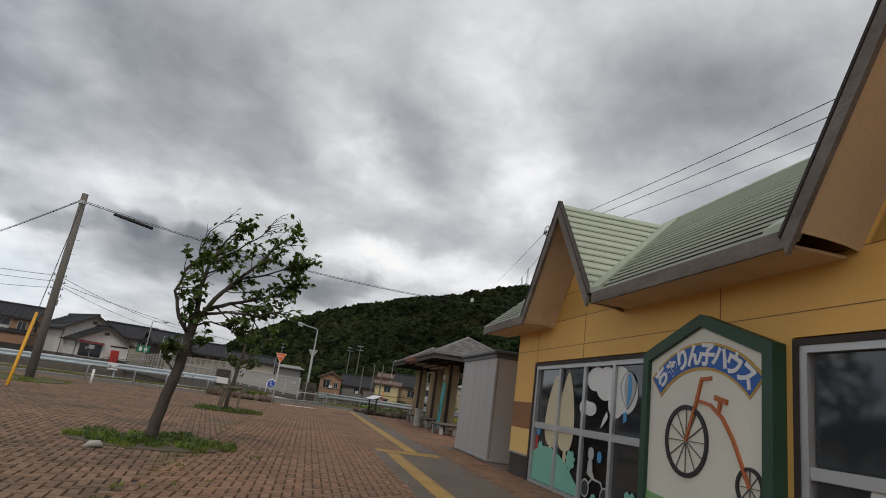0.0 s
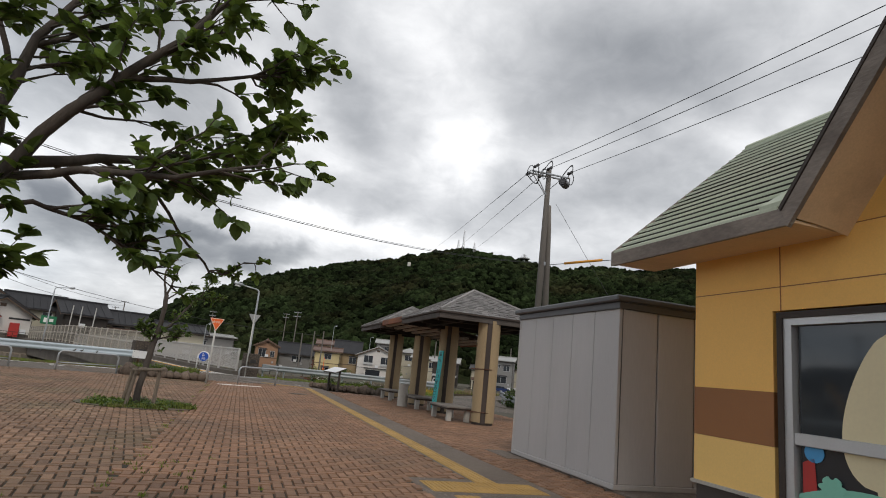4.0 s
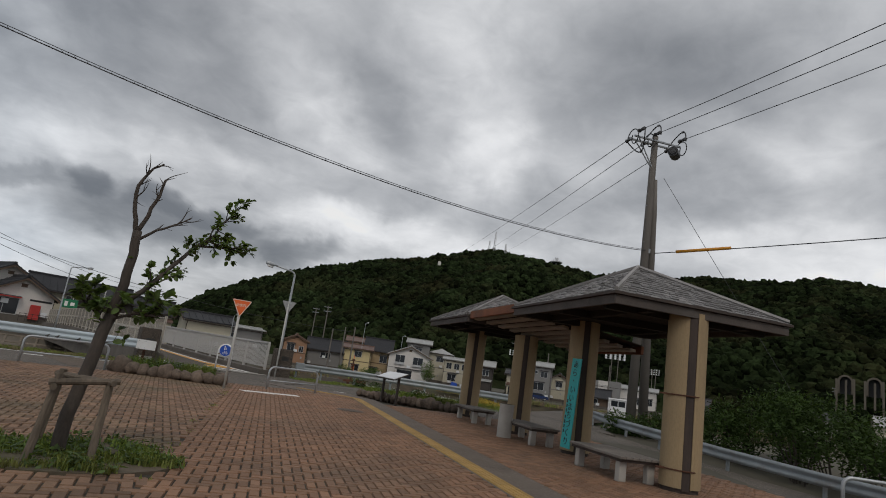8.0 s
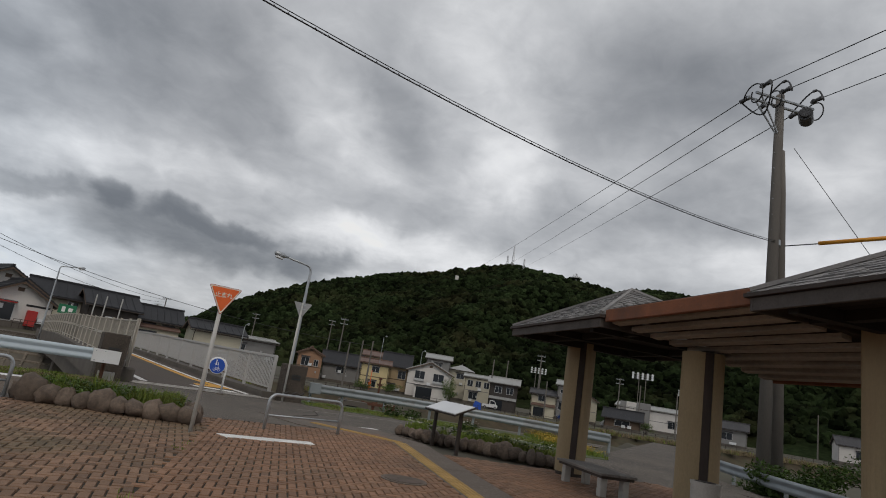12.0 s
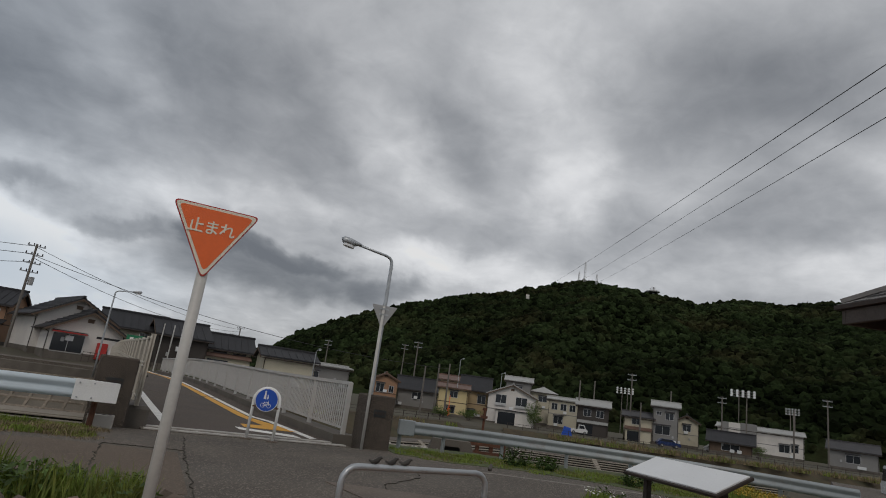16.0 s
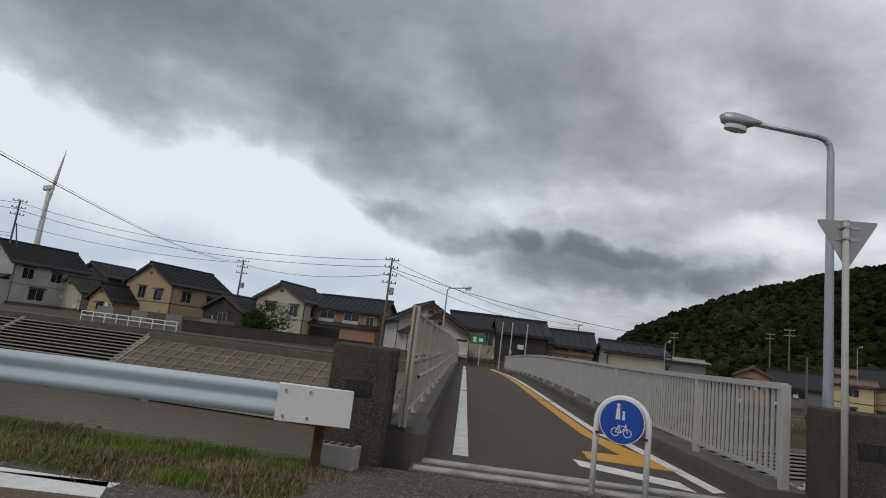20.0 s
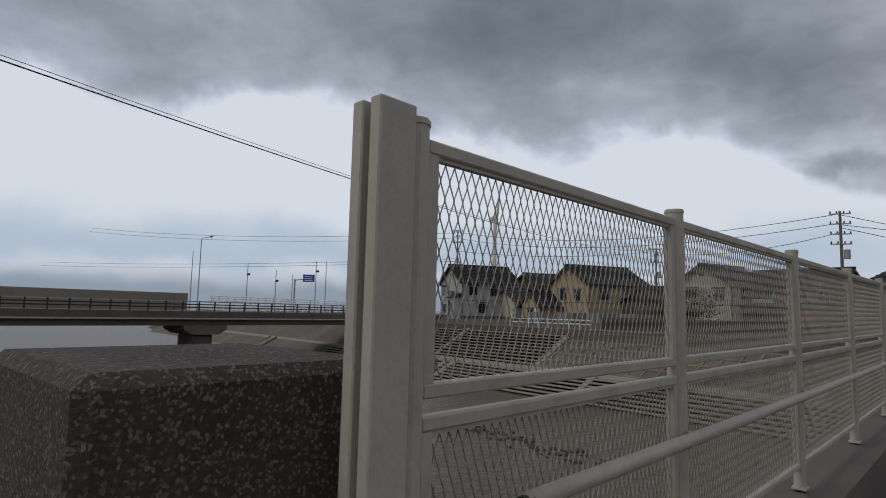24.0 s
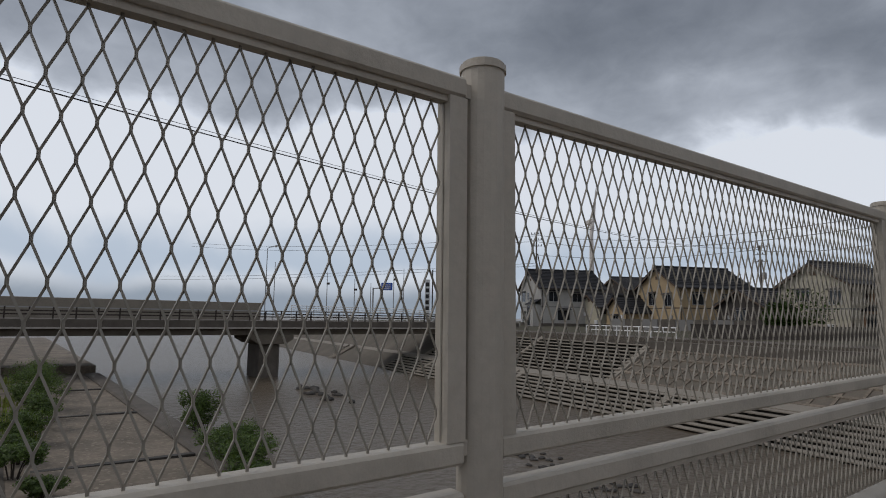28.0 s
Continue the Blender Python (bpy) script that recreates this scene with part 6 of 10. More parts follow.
gate_pillar(10.63, 11.40, 41.72, 42.45, 1.42, "dark exposed-aggregate gate pillar with a black plaque")
gate_pillar(16.86, 17.66, 41.78, 42.5, 1.34, "dark exposed-aggregate gate pillar beside the lamp post")
blk = thing("concrete_block", "grey hollow concrete block lying by the gate pillar", "block", pose(10.93, 41.45, 0, 0, 0, -8))
part("body", Shape().box(-0.24, 0.24, -0.12, 0.12, -0.02, 0.24, 0.01), "bench_con", blk)
for i in range(4):
    part("hollow", Shape().box(-0.2 + 0.105 * i, -0.13 + 0.105 * i, -0.07, 0.07, 0.235, 0.246), "darktrim", blk)


# ---- guardrails ----
WPROF = [(0.0, 0.0), (0.045, 0.045), (0.05, 0.10), (0.0, 0.15), (0.0, 0.20), (0.05, 0.25), (0.045, 0.305), (0.0, 0.35)]


def w_beam(pts, name, parent, tops, side=-1, material="guard"):
    """A beam of W section along pts (x, y); tops: height of the top edge."""
    v, f, n = [], [], len(WPROF)
    for i, (x, y) in enumerate(pts):
        q, p = Vector(pts[min(i + 1, len(pts) - 1)]), Vector(pts[max(i - 1, 0)])
        d = (q - p).normalized()
        nx, ny = d.y * side, -d.x * side
        for t in (0.0, -0.006):
            for px, pz in WPROF:
                v.append((x + nx * (px + t), y + ny * (px + t), tops[i] - 0.35 + pz))
    for i in range(len(pts) - 1):
        for j in range(n - 1):
            a = 2 * n * i + j
            f.append((a, a + 1, a + 2 * n + 1, a + 2 * n))
            f.append((a + n + 1, a + n, a + 3 * n, a + 3 * n + 1))
    return part(name, Shape().put(v, f), material, parent, smooth=True)


gl = thing("guardrail", "dull silver-blue guardrail along the river road", "guardrail")
LPTS = [(-75.75 + 4 * i, 40.5 + 0.005 * i) for i in range(21)] + [(10.36, 40.75)]
LTOP = [0.78 + 0.13 * i / 21 for i in range(22)]
w_beam(LPTS, "beam", gl, LTOP, 1)
for x, y in LPTS[2:-1] + [(10.55, 40.95)]:
    near = x > 10
    part("post", Shape().tube([(x + 0.2, y + 0.14, -0.7), (x + 0.2, y + 0.14, 0.85 if not near else 0.52)], 0.057, 10), "rust" if near else "guard", gl, "rusted post foot" if near else "")
    part("block", Shape().box(x + 0.12, x + 0.28, y, y + 0.1, 0.56, 0.78), "guard", gl)
def end_plate(parent, x0, y0, x1, y1, z0, z1):
    d = Vector((x1 - x0, y1 - y0)).normalized()
    nrm = Vector((d.y, -d.x))
    ln = (Vector((x1, y1)) - Vector((x0, y0))).length
    at = Matrix.Translation((x0, y0, 0)) @ Matrix.Rotation(math.atan2(d.y, d.x), 4, "Z")
    pl = part("end_plate", Shape().prism([(0, z0), (ln, z0 - 0.02), (ln, z1 - 0.02), (0, z1)], -0.07, -0.05, "y"), "white", parent, "white painted end plate", place=at)
    part("plate_return", Shape().prism([(ln - 0.01, z0 - 0.02), (ln, z0 - 0.02), (ln, z1 - 0.02), (ln - 0.01, z1 - 0.02)], -0.05, 0.12, "y"), "white", pl)
    part("plate_lip", Shape().prism([(0, z1 - 0.012), (ln - 0.01, z1 - 0.032), (ln - 0.01, z1 - 0.02), (0, z1)], -0.05, 0.12, "y"), "white", pl)
    for bx in (0.08, 0.34):
        for bz in (z0 + 0.05, z1 - 0.06):
            part("bolt", Shape().disc((bx, bz), 0.016, -0.085, -0.07, 8, "y"), "steel", pl)


end_plate(gl, 10.32, 40.74, 11.10, 40.96, 0.53, 0.915)
end_plate(gl, 4.0, 40.55, 4.55, 40.58, 0.50, 0.885)
gr = thing("guardrail", "galvanised guardrail curving along the river bank", "guardrail")
RP = [(18.25, 42.53), (19.6, 42.4), (21.4, 42.0), (23.2, 41.2), (24.8, 40.2), (26.2, 38.8), (27.3, 37.2), (28.0, 35.6)]
RT = [0.755, 0.75, 0.74, 0.73, 0.72, 0.71, 0.70, 0.69]
w_beam(RP, "beam", gr, RT, 1, "galv")
for (x, y), z in zip(RP, RT):
    part("post", Shape().tube([(x + 0.09, y + 0.09, z - 1.25), (x + 0.09, y + 0.09, z - 0.06)], 0.057, 10), "galv", gr)
lane = thing("guardrail", "galvanised guardrail along the lane behind the shelters", "guardrail")
LP = [(31.2, 34.5), (29.6, 32.8), (27.6, 30.6), (25.7, 28.2), (24.5, 26.0), (24.1, 23.4), (23.5, 20.5), (22.8, 17.0), (22.0, 13.5), (20.8, 9.0), (19.2, 4.0), (17.4, -2.0)]
LT = [0.60, 0.58, 0.55, 0.52, 0.47, 0.30, 0.18, 0.12, 0.10, 0.10, 0.10, 0.10]
w_beam(LP, "beam", lane, LT, 1, "galv")
for (x, y), z in zip(LP, LT):
    part("post", Shape().tube([(x + 0.09, y - 0.09, z - 1.25), (x + 0.09, y - 0.09, z - 0.06)], 0.057, 10), "galv", lane)
part("end_box", Shape(pose(31.2, 34.5, 0, 0, 0, 47)).box(-0.3, 0.12, -0.06, 0.06, 0.22, 0.62, 0.02), "galv", lane, "folded end of the beam")
part("end_box", Shape(pose(18.25, 42.5, 0, 0, 0, -6)).box(-0.06, 0.42, -0.09, 0.02, 0.36, 0.78, 0.02), "galv", gr, "folded end of the beam")


# ---- hoop barriers with bird ornaments ----
def hoop(x0, y0, x1, y1, birds, label, z=0.0, h=0.72):
    hp = thing("hoop_barrier", label, "barrier", group="hoop barriers")
    d = Vector((x1 - x0, y1 - y0, 0))
    ln = d.length
    d.normalize()
    P = lambda s, zz: (x0 + d.x * s, y0 + d.y * s, z + zz)
    r = 0.16
    arc = [P(r - r * math.cos(a), h - r + r * math.sin(a)) for a in (0, 0.4, 0.8, 1.2, 1.5708)]
    arc2 = [P(ln - r + r * math.sin(a), h - r + r * math.cos(a)) for a in (0, 0.4, 0.8, 1.2, 1.5708)]
    part("hoop_tube", Shape().tube([P(0, -0.25)] + arc + arc2 + [P(ln, -0.25)], 0.035, 10), "steel", hp, smooth=True)
    part("lower_rail", Shape().tube([P(0.02, 0.28), P(ln - 0.02, 0.28)], 0.02, 8), "steel", hp, smooth=True)
    for s in birds:
        c = P(s, h + 0.035)
        b = part("bird_ornament", Shape(Matrix.Translation(c) @ Matrix.Scale(0.75, 4) @ Matrix.Rotation(math.atan2(d.y, d.x) + (0.6 if s > 0.8 else -0.5), 4, "Z")).tube([(-0.09, 0, 0.045), (-0.04, 0, 0.02), (0.0, 0, 0.028), (0.035, 0, 0.05), (0.06, 0, 0.085), (0.078, 0, 0.088), (0.1, 0, 0.082)], [0.008, 0.022, 0.036, 0.033, 0.024, 0.018, 0.003], 8), "rock", hp, "small cast metal bird ornament", smooth=True)


hoop(12.96, 33.01, 14.81, 33.18, (0.35, 0.55, 0.72, 1.9), "bent steel tube barrier with small bird ornaments")
hoop(6.2, 34.0, 8.35, 34.25, (0.5, 0.75, 1.3), "bent steel tube barrier at the plaza's edge")
hoop(17.8, 18.1, 19.0, 16.9, (), "bent steel tube barrier above the sloping lane", -0.2, 0.75)
hoop(2.6, 33.9, 4.7, 34.0, (0.9, 1.2), "bent steel tube barrier at the plaza's edge")


# ---- signs ----
def rounded_tri(w, h, r, n=4):
    pts = [(-w / 2, 0), (w / 2, 0), (0, -h)]
    out = []
    for i in range(3):
        p, a, b = Vector(pts[i]), Vector(pts[i - 1]), Vector(pts[(i + 1) % 3])
        u, v = (a - p).normalized(), (b - p).normalized()
        s, e = p + u * r, p + v * r
        for k in range(n + 1):
            t = k / n
            out.append(tuple((1 - t) ** 2 * s + 2 * t * (1 - t) * p + t * t * e))
    return out


def stop_sign(x, y, top, w, face_deg, text, label, post_dx=0.0):
    s = thing("stop_sign", label, "traffic sign", pose(x, y, 0, 0, 0, face_deg))
    h = w * 0.87
    part("plate", Shape(pose(0, 0, top)).prism(rounded_tri(w + 0.05, h + 0.05, 0.05), -0.004, 0.004, "y"), "signback", s, "grey metal back")
    part("border", Shape(pose(0, 0, top)).prism(rounded_tri(w + 0.048, h + 0.048, 0.05), -0.007, -0.004, "y"), "red", s, "dark red rim")
    part("white_border", Shape(pose(0, 0, top - 0.008)).prism(rounded_tri(w + 0.022, h + 0.026, 0.045), -0.0095, -0.007, "y"), "creamboard", s, "cream border line")
    part("face", Shape(pose(0, 0, top - 0.026)).prism(rounded_tri(w - 0.038, h - 0.034, 0.04), -0.012, -0.0095, "y"), "signred", s, "orange-red sign face")
    if text:
        for i, ch in enumerate(text):
            part("letter", lettering(ch, w * 0.20, 0.0015, bold=0.0015), "creamboard", s, place=pose(w * 0.192 * (i - 1) - 0.01, -0.0135, top - 0.165, 90))
    post = part("post", Shape().tube([(post_dx, 0.035, -0.3), (post_dx, 0.035, top - 0.02)], 0.038, 14), "signpost", s, "cream painted steel post", smooth=True)
    part("post_cap", Shape().disc((post_dx, 0.035), 0.04, top - 0.02, top - 0.005, 14, "z"), "signpost", s)
    for z in (top - 0.09, top - 0.24):
        part("clamp", Shape().box(-0.13, 0.13, 0.004, 0.012, z - 0.02, z + 0.02).box(post_dx - 0.05, post_dx + 0.05, 0.0, 0.078, z - 0.014, z + 0.014), "steel", s)


stop_sign(11.09, 31.57, 2.605, 0.555, -4, "止まれ", "orange-red triangular stop sign on a cream post")
stop_sign(16.84, 41.62, 3.66, 0.66, 172, "止まれ", "triangular stop sign seen from its grey back", post_dx=0.03)


def cycle_path_sign():
    s = thing("cycle_path_barrier", "white hoop barrier with a round blue shared path sign", "barrier", pose(14.235, 41.575, 0, 0, 0, -22))
    r, h = 0.30, 1.17
    arc = [(-r * math.cos(math.pi * i / 12), 0, h - r + r * math.sin(math.pi * i / 12)) for i in range(13)]
    part("hoop", Shape().tube([(-r, 0, -0.1)] + arc + [(r, 0, -0.1)], 0.034, 12), "white", s, "white painted steel hoop", smooth=True)
    for x in (-r, r):
        part("foot", Shape().box(x - 0.12, x + 0.12, -0.1, 0.1, -0.02, 0.012, 0.004), "walkcon", s)
    part("sign_rim", Shape().disc((0, 0.90), 0.262, -0.062, -0.05, 36, "y"), "signwhite", s)
    part("sign_disc", Shape().disc((0, 0.90), 0.25, -0.066, -0.05, 36, "y"), "signblue", s, "round blue sign face")
    part("clamp", Shape().box(-0.30, 0.30, -0.05, -0.03, 0.72, 0.75), "rust", s)
    y0 = -0.069
    # pictograms as plain shapes: two upright bars and a bicycle
    part("pictogram", Shape().prism([(-0.075, 0.92), (-0.02, 0.92), (-0.03, 1.06), (-0.065, 1.06)], y0, -0.06, "y").disc((-0.048, 1.085), 0.022, y0, -0.06, 12, "y"), "signwhite", s)
    part("pictogram", Shape().prism([(0.0, 0.92), (0.035, 0.92), (0.03, 0.99), (0.005, 0.99)], y0, -0.06, "y").disc((0.017, 1.008), 0.015, y0, -0.06, 12, "y"), "signwhite", s)
    bike = Shape()
    for cx in (-0.07, 0.07):
        for i in range(16):
            a, b = 2 * math.pi * i / 16, 2 * math.pi * (i + 1) / 16
            bike.prism([(cx + q * math.cos(k), 0.775 + q * math.sin(k)) for q, k in ((0.05, a), (0.05, b), (0.04, b), (0.04, a))], y0, -0.06, "y")
    for p, q in (((-0.07, 0.775), (-0.03, 0.85)), ((-0.03, 0.85), (0.05, 0.85)), ((0.05, 0.85), (0.0, 0.775)), ((0.0, 0.775), (-0.04, 0.86)), ((0.07, 0.775), (0.045, 0.88)), ((-0.07, 0.775), (0.0, 0.775))):
        p, q = Vector(p), Vector(q)
        n = Vector((-(q - p).y, (q - p).x)).normalized() * 0.005
        bike.prism([tuple(p + n), tuple(q + n), tuple(q - n), tuple(p - n)], y0, -0.06, "y")
    part("pictogram", bike, "signwhite", s)


cycle_path_sign()

# ---- information board ----
ib = thing("information_board", "sloping pale information panel on two dark posts", "board", pose(17.56, 32.66, 0.05, 0, 0, 79))
part("panel", Shape(pose(0, 0, 0.92, -24)).box(-0.85, 0.85, -0.28, 0.28, -0.02, 0.02, 0.006), "boardwhite", ib)
part("panel_frame", Shape(pose(0, 0, 0.915, -24)).box(-0.88, 0.88, -0.31, 0.31, -0.035, 0.005, 0.006), "darktrim", ib)
for x in (-0.7, 0.7):
    part("post", Shape().box(x - 0.04, x + 0.04, -0.04, 0.04, -0.2, 0.9, 0.005), "darktrim", ib)


# ---- street lamps ----
def street_lamp(x, y, z0, top, arm, heading, label):
    s = thing("street_lamp", label, "street lamp", pose(x, y, z0, 0, 0, heading), "street lamps")
    h = top - z0
    bend = [(0, 0, h - 0.22), (-0.02, 0, h - 0.1), (-0.09, 0, h - 0.02), (-0.2, 0, h + 0.02)]
    part("pole", Shape().tube([(0, 0, -0.5), (0, 0, 1.2), (0, 0, h - 0.22)] + bend[1:] + [(-arm, 0, h + 0.14)], [0.075, 0.07, 0.05, 0.046, 0.044, 0.042, 0.038], 12), "steel", s, "grey steel pole with a bent arm", smooth=True)
    part("lamp_head", Shape(Matrix.Translation((-arm, 0, h + 0.13)) @ Matrix.Rotation(0.16, 4, "Y")).tube([(0.1, 0, 0.03), (0.0, 0, 0.03), (-0.14, 0, 0.0), (-0.32, 0, -0.01), (-0.46, 0, 0.0), (-0.52, 0, 0.02)], [0.04, 0.06, 0.105, 0.12, 0.09, 0.02], 14), "steel", s, "oval grey lamp head", smooth=True)
    part("lens", Shape(Matrix.Translation((-arm - 0.27, 0, h + 0.085)) @ Matrix.Rotation(0.16, 4, "Y")).disc((0, 0), 0.17, -0.075, -0.01, 16, "z", 0.55), "boardwhite", s, "clouded lens")
    part("door_plate", Shape().box(-0.05, 0.05, -0.085, -0.06, 0.6, 0.95), "steel", s)


street_lamp(17.41, 42.94, 0.0, 5.3, 1.12, -2, "bent grey street lamp beside the gate pillar")
street_lamp(10.55, 76.0, 0.1, 5.78, 1.2, 180, "bent grey street lamp along the bridge")


# ---- poles and wires ----
def sag(p, q, drop, n=14):
    p, q = Vector(p), Vector(q)
    return [tuple(p.lerp(q, i / n) - Vector((0, 0, drop * 4 * (i / n) * (1 - i / n)))) for i in range(n + 1)]


def wire(p, q, drop, r, label="thin black overhead power cable", n=14):
    cu = solo("overhead_cable", Shape().tube(sag(p, q, drop, n), r, 5), "cable", label, "cable", "overhead cables")
    return cu


PX, PY, PH = 29.95, 30.4, 14.6
DIRW, DIRN = Vector((-0.30, -0.954, 0)), Vector((0.415, 0.91, 0.022))
pole = thing("utility_pole", "tall twin concrete utility pole with insulators and jumper cables", "utility pole", pose(PX, PY, 0))
part("pole_shaft", Shape().tube([(-0.50, 0.08, -1), (-0.13, 0.1, PH - 2.0), (-0.08, 0.1, PH)], [0.23, 0.17, 0.15], 14), "polecon", pole, smooth=True)
part("pole_shaft", Shape().tube([(0.62, 0.12, -1), (0.22, 0.1, PH - 4.0), (0.12, 0.1, PH - 2.3)], [0.23, 0.17, 0.14], 14), "polecon", pole, smooth=True)
side_dir = Vector((0.92, -0.39, 0))
for k, off in enumerate((-0.2, 0.25)):
    f = Vector((0.39, 0.92, 0)) * off
    a, b = f - side_dir * 1.45, f + side_dir * 1.2
    part("crossarm", Shape().tube([(a.x, a.y, PH - 0.35), (b.x, b.y, PH - 0.35)], 0.06, 6), "steel", pole)
    for e in (a, ):
        part("brace", Shape().tube([(e.x * 0.8, e.y * 0.8, PH - 0.4), (0, 0, PH - 2.1)], 0.035, 6), "steel", pole)
part("switch_box", Shape(pose(0.75, -0.5, PH - 0.75, 0, 90, 20)).disc((0, 0), 0.26, -0.32, 0.32, 16, "z").disc((0, 0), 0.18, -0.42, 0.42, 16, "z"), "insul", pole, "dark round switch gear", smooth=False)
for i, s in enumerate((-1.35, -0.45, 1.0)):
    c = side_dir * s
    for dv, z in ((DIRN, PH - 0.3), (DIRW, PH - 0.12)):
        p0, p1 = c + dv * 0.25, c + dv * 0.75
        ins = Shape().tube([(p0.x, p0.y, z), ((p0.x * 3 + p1.x) / 4, (p0.y * 3 + p1.y) / 4, z), ((p0.x + p1.x) / 2, (p0.y + p1.y) / 2, z), (p1.x, p1.y, z)], [0.05, 0.11, 0.07, 0.1], 8)
        part("insulator", ins, "insul", pole)
    q0, q1 = c + DIRN * 0.8, c + DIRW * 0.8
    drop = 0.75
    pts = []
    for j in range(13):
        t = j / 12
        p = q0.lerp(q1, t) + side_dir * (0.35 * math.sin(math.pi * t))
        pts.append((p.x, p.y, PH - 0.25 + (0.85 if i != 0 else -0.8) * math.sin(math.pi * t)))
    part("jumper_cable", Shape().tube(pts, 0.032, 6), "cable", pole, smooth=True)
    part("cable_joint", Shape().tube([pts[6], pts[7]], 0.06, 6), "insul", pole)
    wn = Vector((PX, PY, PH - 0.3)) + q0
    wire(tuple(wn), ((364, 484, 116), (384, 467.5, 121), (400, 454, 125))[i], 2.0, 0.020, "black power line strung to the hill", 24)
    ww = Vector((PX, PY, PH - 0.12)) + q1
    wire(tuple(ww), tuple(ww + DIRW * 60), 0.8, 0.017, "black power line over the plaza")
for j in range(14):
    part("climbing_peg", Shape().tube([(-0.2, 0.1, 4.0 + 0.62 * j), (-0.42, 0.1, 4.0 + 0.62 * j)], 0.012, 5), "steel", pole)
for s, r in ((-1.5, 0.40), (-0.6, 0.36), (1.3, 0.38)):
    c = side_dir * s
    ring = [(c.x + DIRN.x * r * math.cos(0.35 * j) + 0.02 * j * DIRW.x, c.y + DIRN.y * r * math.cos(0.35 * j) + 0.02 * j * DIRW.y, PH - 0.4 + r * math.sin(0.35 * j)) for j in range(20)]
    part("jumper_cable", Shape().tube(ring, 0.026, 6), "cable", pole, smooth=True)
part("clamp_band", Shape().tube([(-0.16, 0.1, 8.42), (-0.16, 0.1, 8.62)], 0.21, 12), "steel", pole)
wire((PX + 0.3, PY - 0.3, PH - 2.2), (PX + 4.5, PY - 6.5, 0.0), 0.0, 0.012, "thin steel stay wire")
# cable across the plaza with helical messenger
wire((0.42, 28.3, 7.2), (PX - 0.2, PY, 8.52), 0.98, 0.014, "black telephone cable across the plaza", 24)
wire((0.42, 28.3, 7.26), (PX - 0.2, PY, 8.58), 0.98, 0.009, "thin messenger wire above the telephone cable", 24)
hx = Shape()
for i in range(120):
    t = i / 119
    c = Vector((0.42, 28.3, 7.2)).lerp(Vector((PX - 0.2, PY, 8.52)), t) - Vector((0, 0, 0.98 * 4 * t * (1 - t)))
    hx.tube([tuple(c + Vector((0, 0.02, 0.045))), tuple(c + Vector((0.06, -0.02, -0.02)))], 0.005, 4, False)
solo("cable_lashing", hx, "cable", "loops of lashing wire hanging on the telephone cable", "cable", kind="stuff")
wire((PX + 0.3, PY, 8.52), (PX + 3.2, PY - 33.5, 10.2), 0.4, 0.022, "black telephone cable beyond the pole")
slv = Vector((PX + 0.3, PY, 8.52)).lerp(Vector((PX + 3.2, PY - 33.5, 10.2)), 0.035)
slv2 = Vector((PX + 0.3, PY, 8.52)).lerp(Vector((PX + 3.2, PY - 33.5, 10.2)), 0.11)
solo("cable_sleeve", Shape().tube([tuple(slv - Vector((0, 0, 0.04))), tuple(slv2 - Vector((0, 0, 0.12)))], 0.075, 8), "sleeve", "orange protective sleeve on the telephone cable", "cable sleeve", smooth=True)

lp = thing("utility_pole", "plain grey concrete pole at the plaza's edge", "utility pole", pose(0.4, 28.3, 0))
part("pole_shaft", Shape().tube([(-0.02, 0, -1), (0.0, 0, 7.55)], [0.17, 0.12], 14), "polecon", lp, smooth=True)
part("clamp_band", Shape().tube([(0, 0, 7.1), (0, 0, 7.25)], 0.145, 12), "steel", lp)
for j in range(6):
    part("climbing_peg", Shape().tube([(0.1, 0, 3.2 + 0.6 * j), (0.3, 0, 3.2 + 0.6 * j)], 0.012, 5), "steel", lp)
wire((0.4, 28.3, 7.3), (-0.11, 22.33, 0.0), 0.0, 0.014, "steel stay wire of the pole")
solo("stay_guard", Shape().tube([(0.05, 24.2, 2.29), (-0.11, 22.33, 0.0)], 0.05, 8), "yellow", "yellow plastic guard on the stay wire", "stay guard", smooth=True)
solo("cable_sleeve", Shape().tube([(1.6, 28.38, 7.05), (3.2, 28.49, 6.86)], 0.07, 8), "cable", "black sleeve on the telephone cable", "cable sleeve", smooth=True)

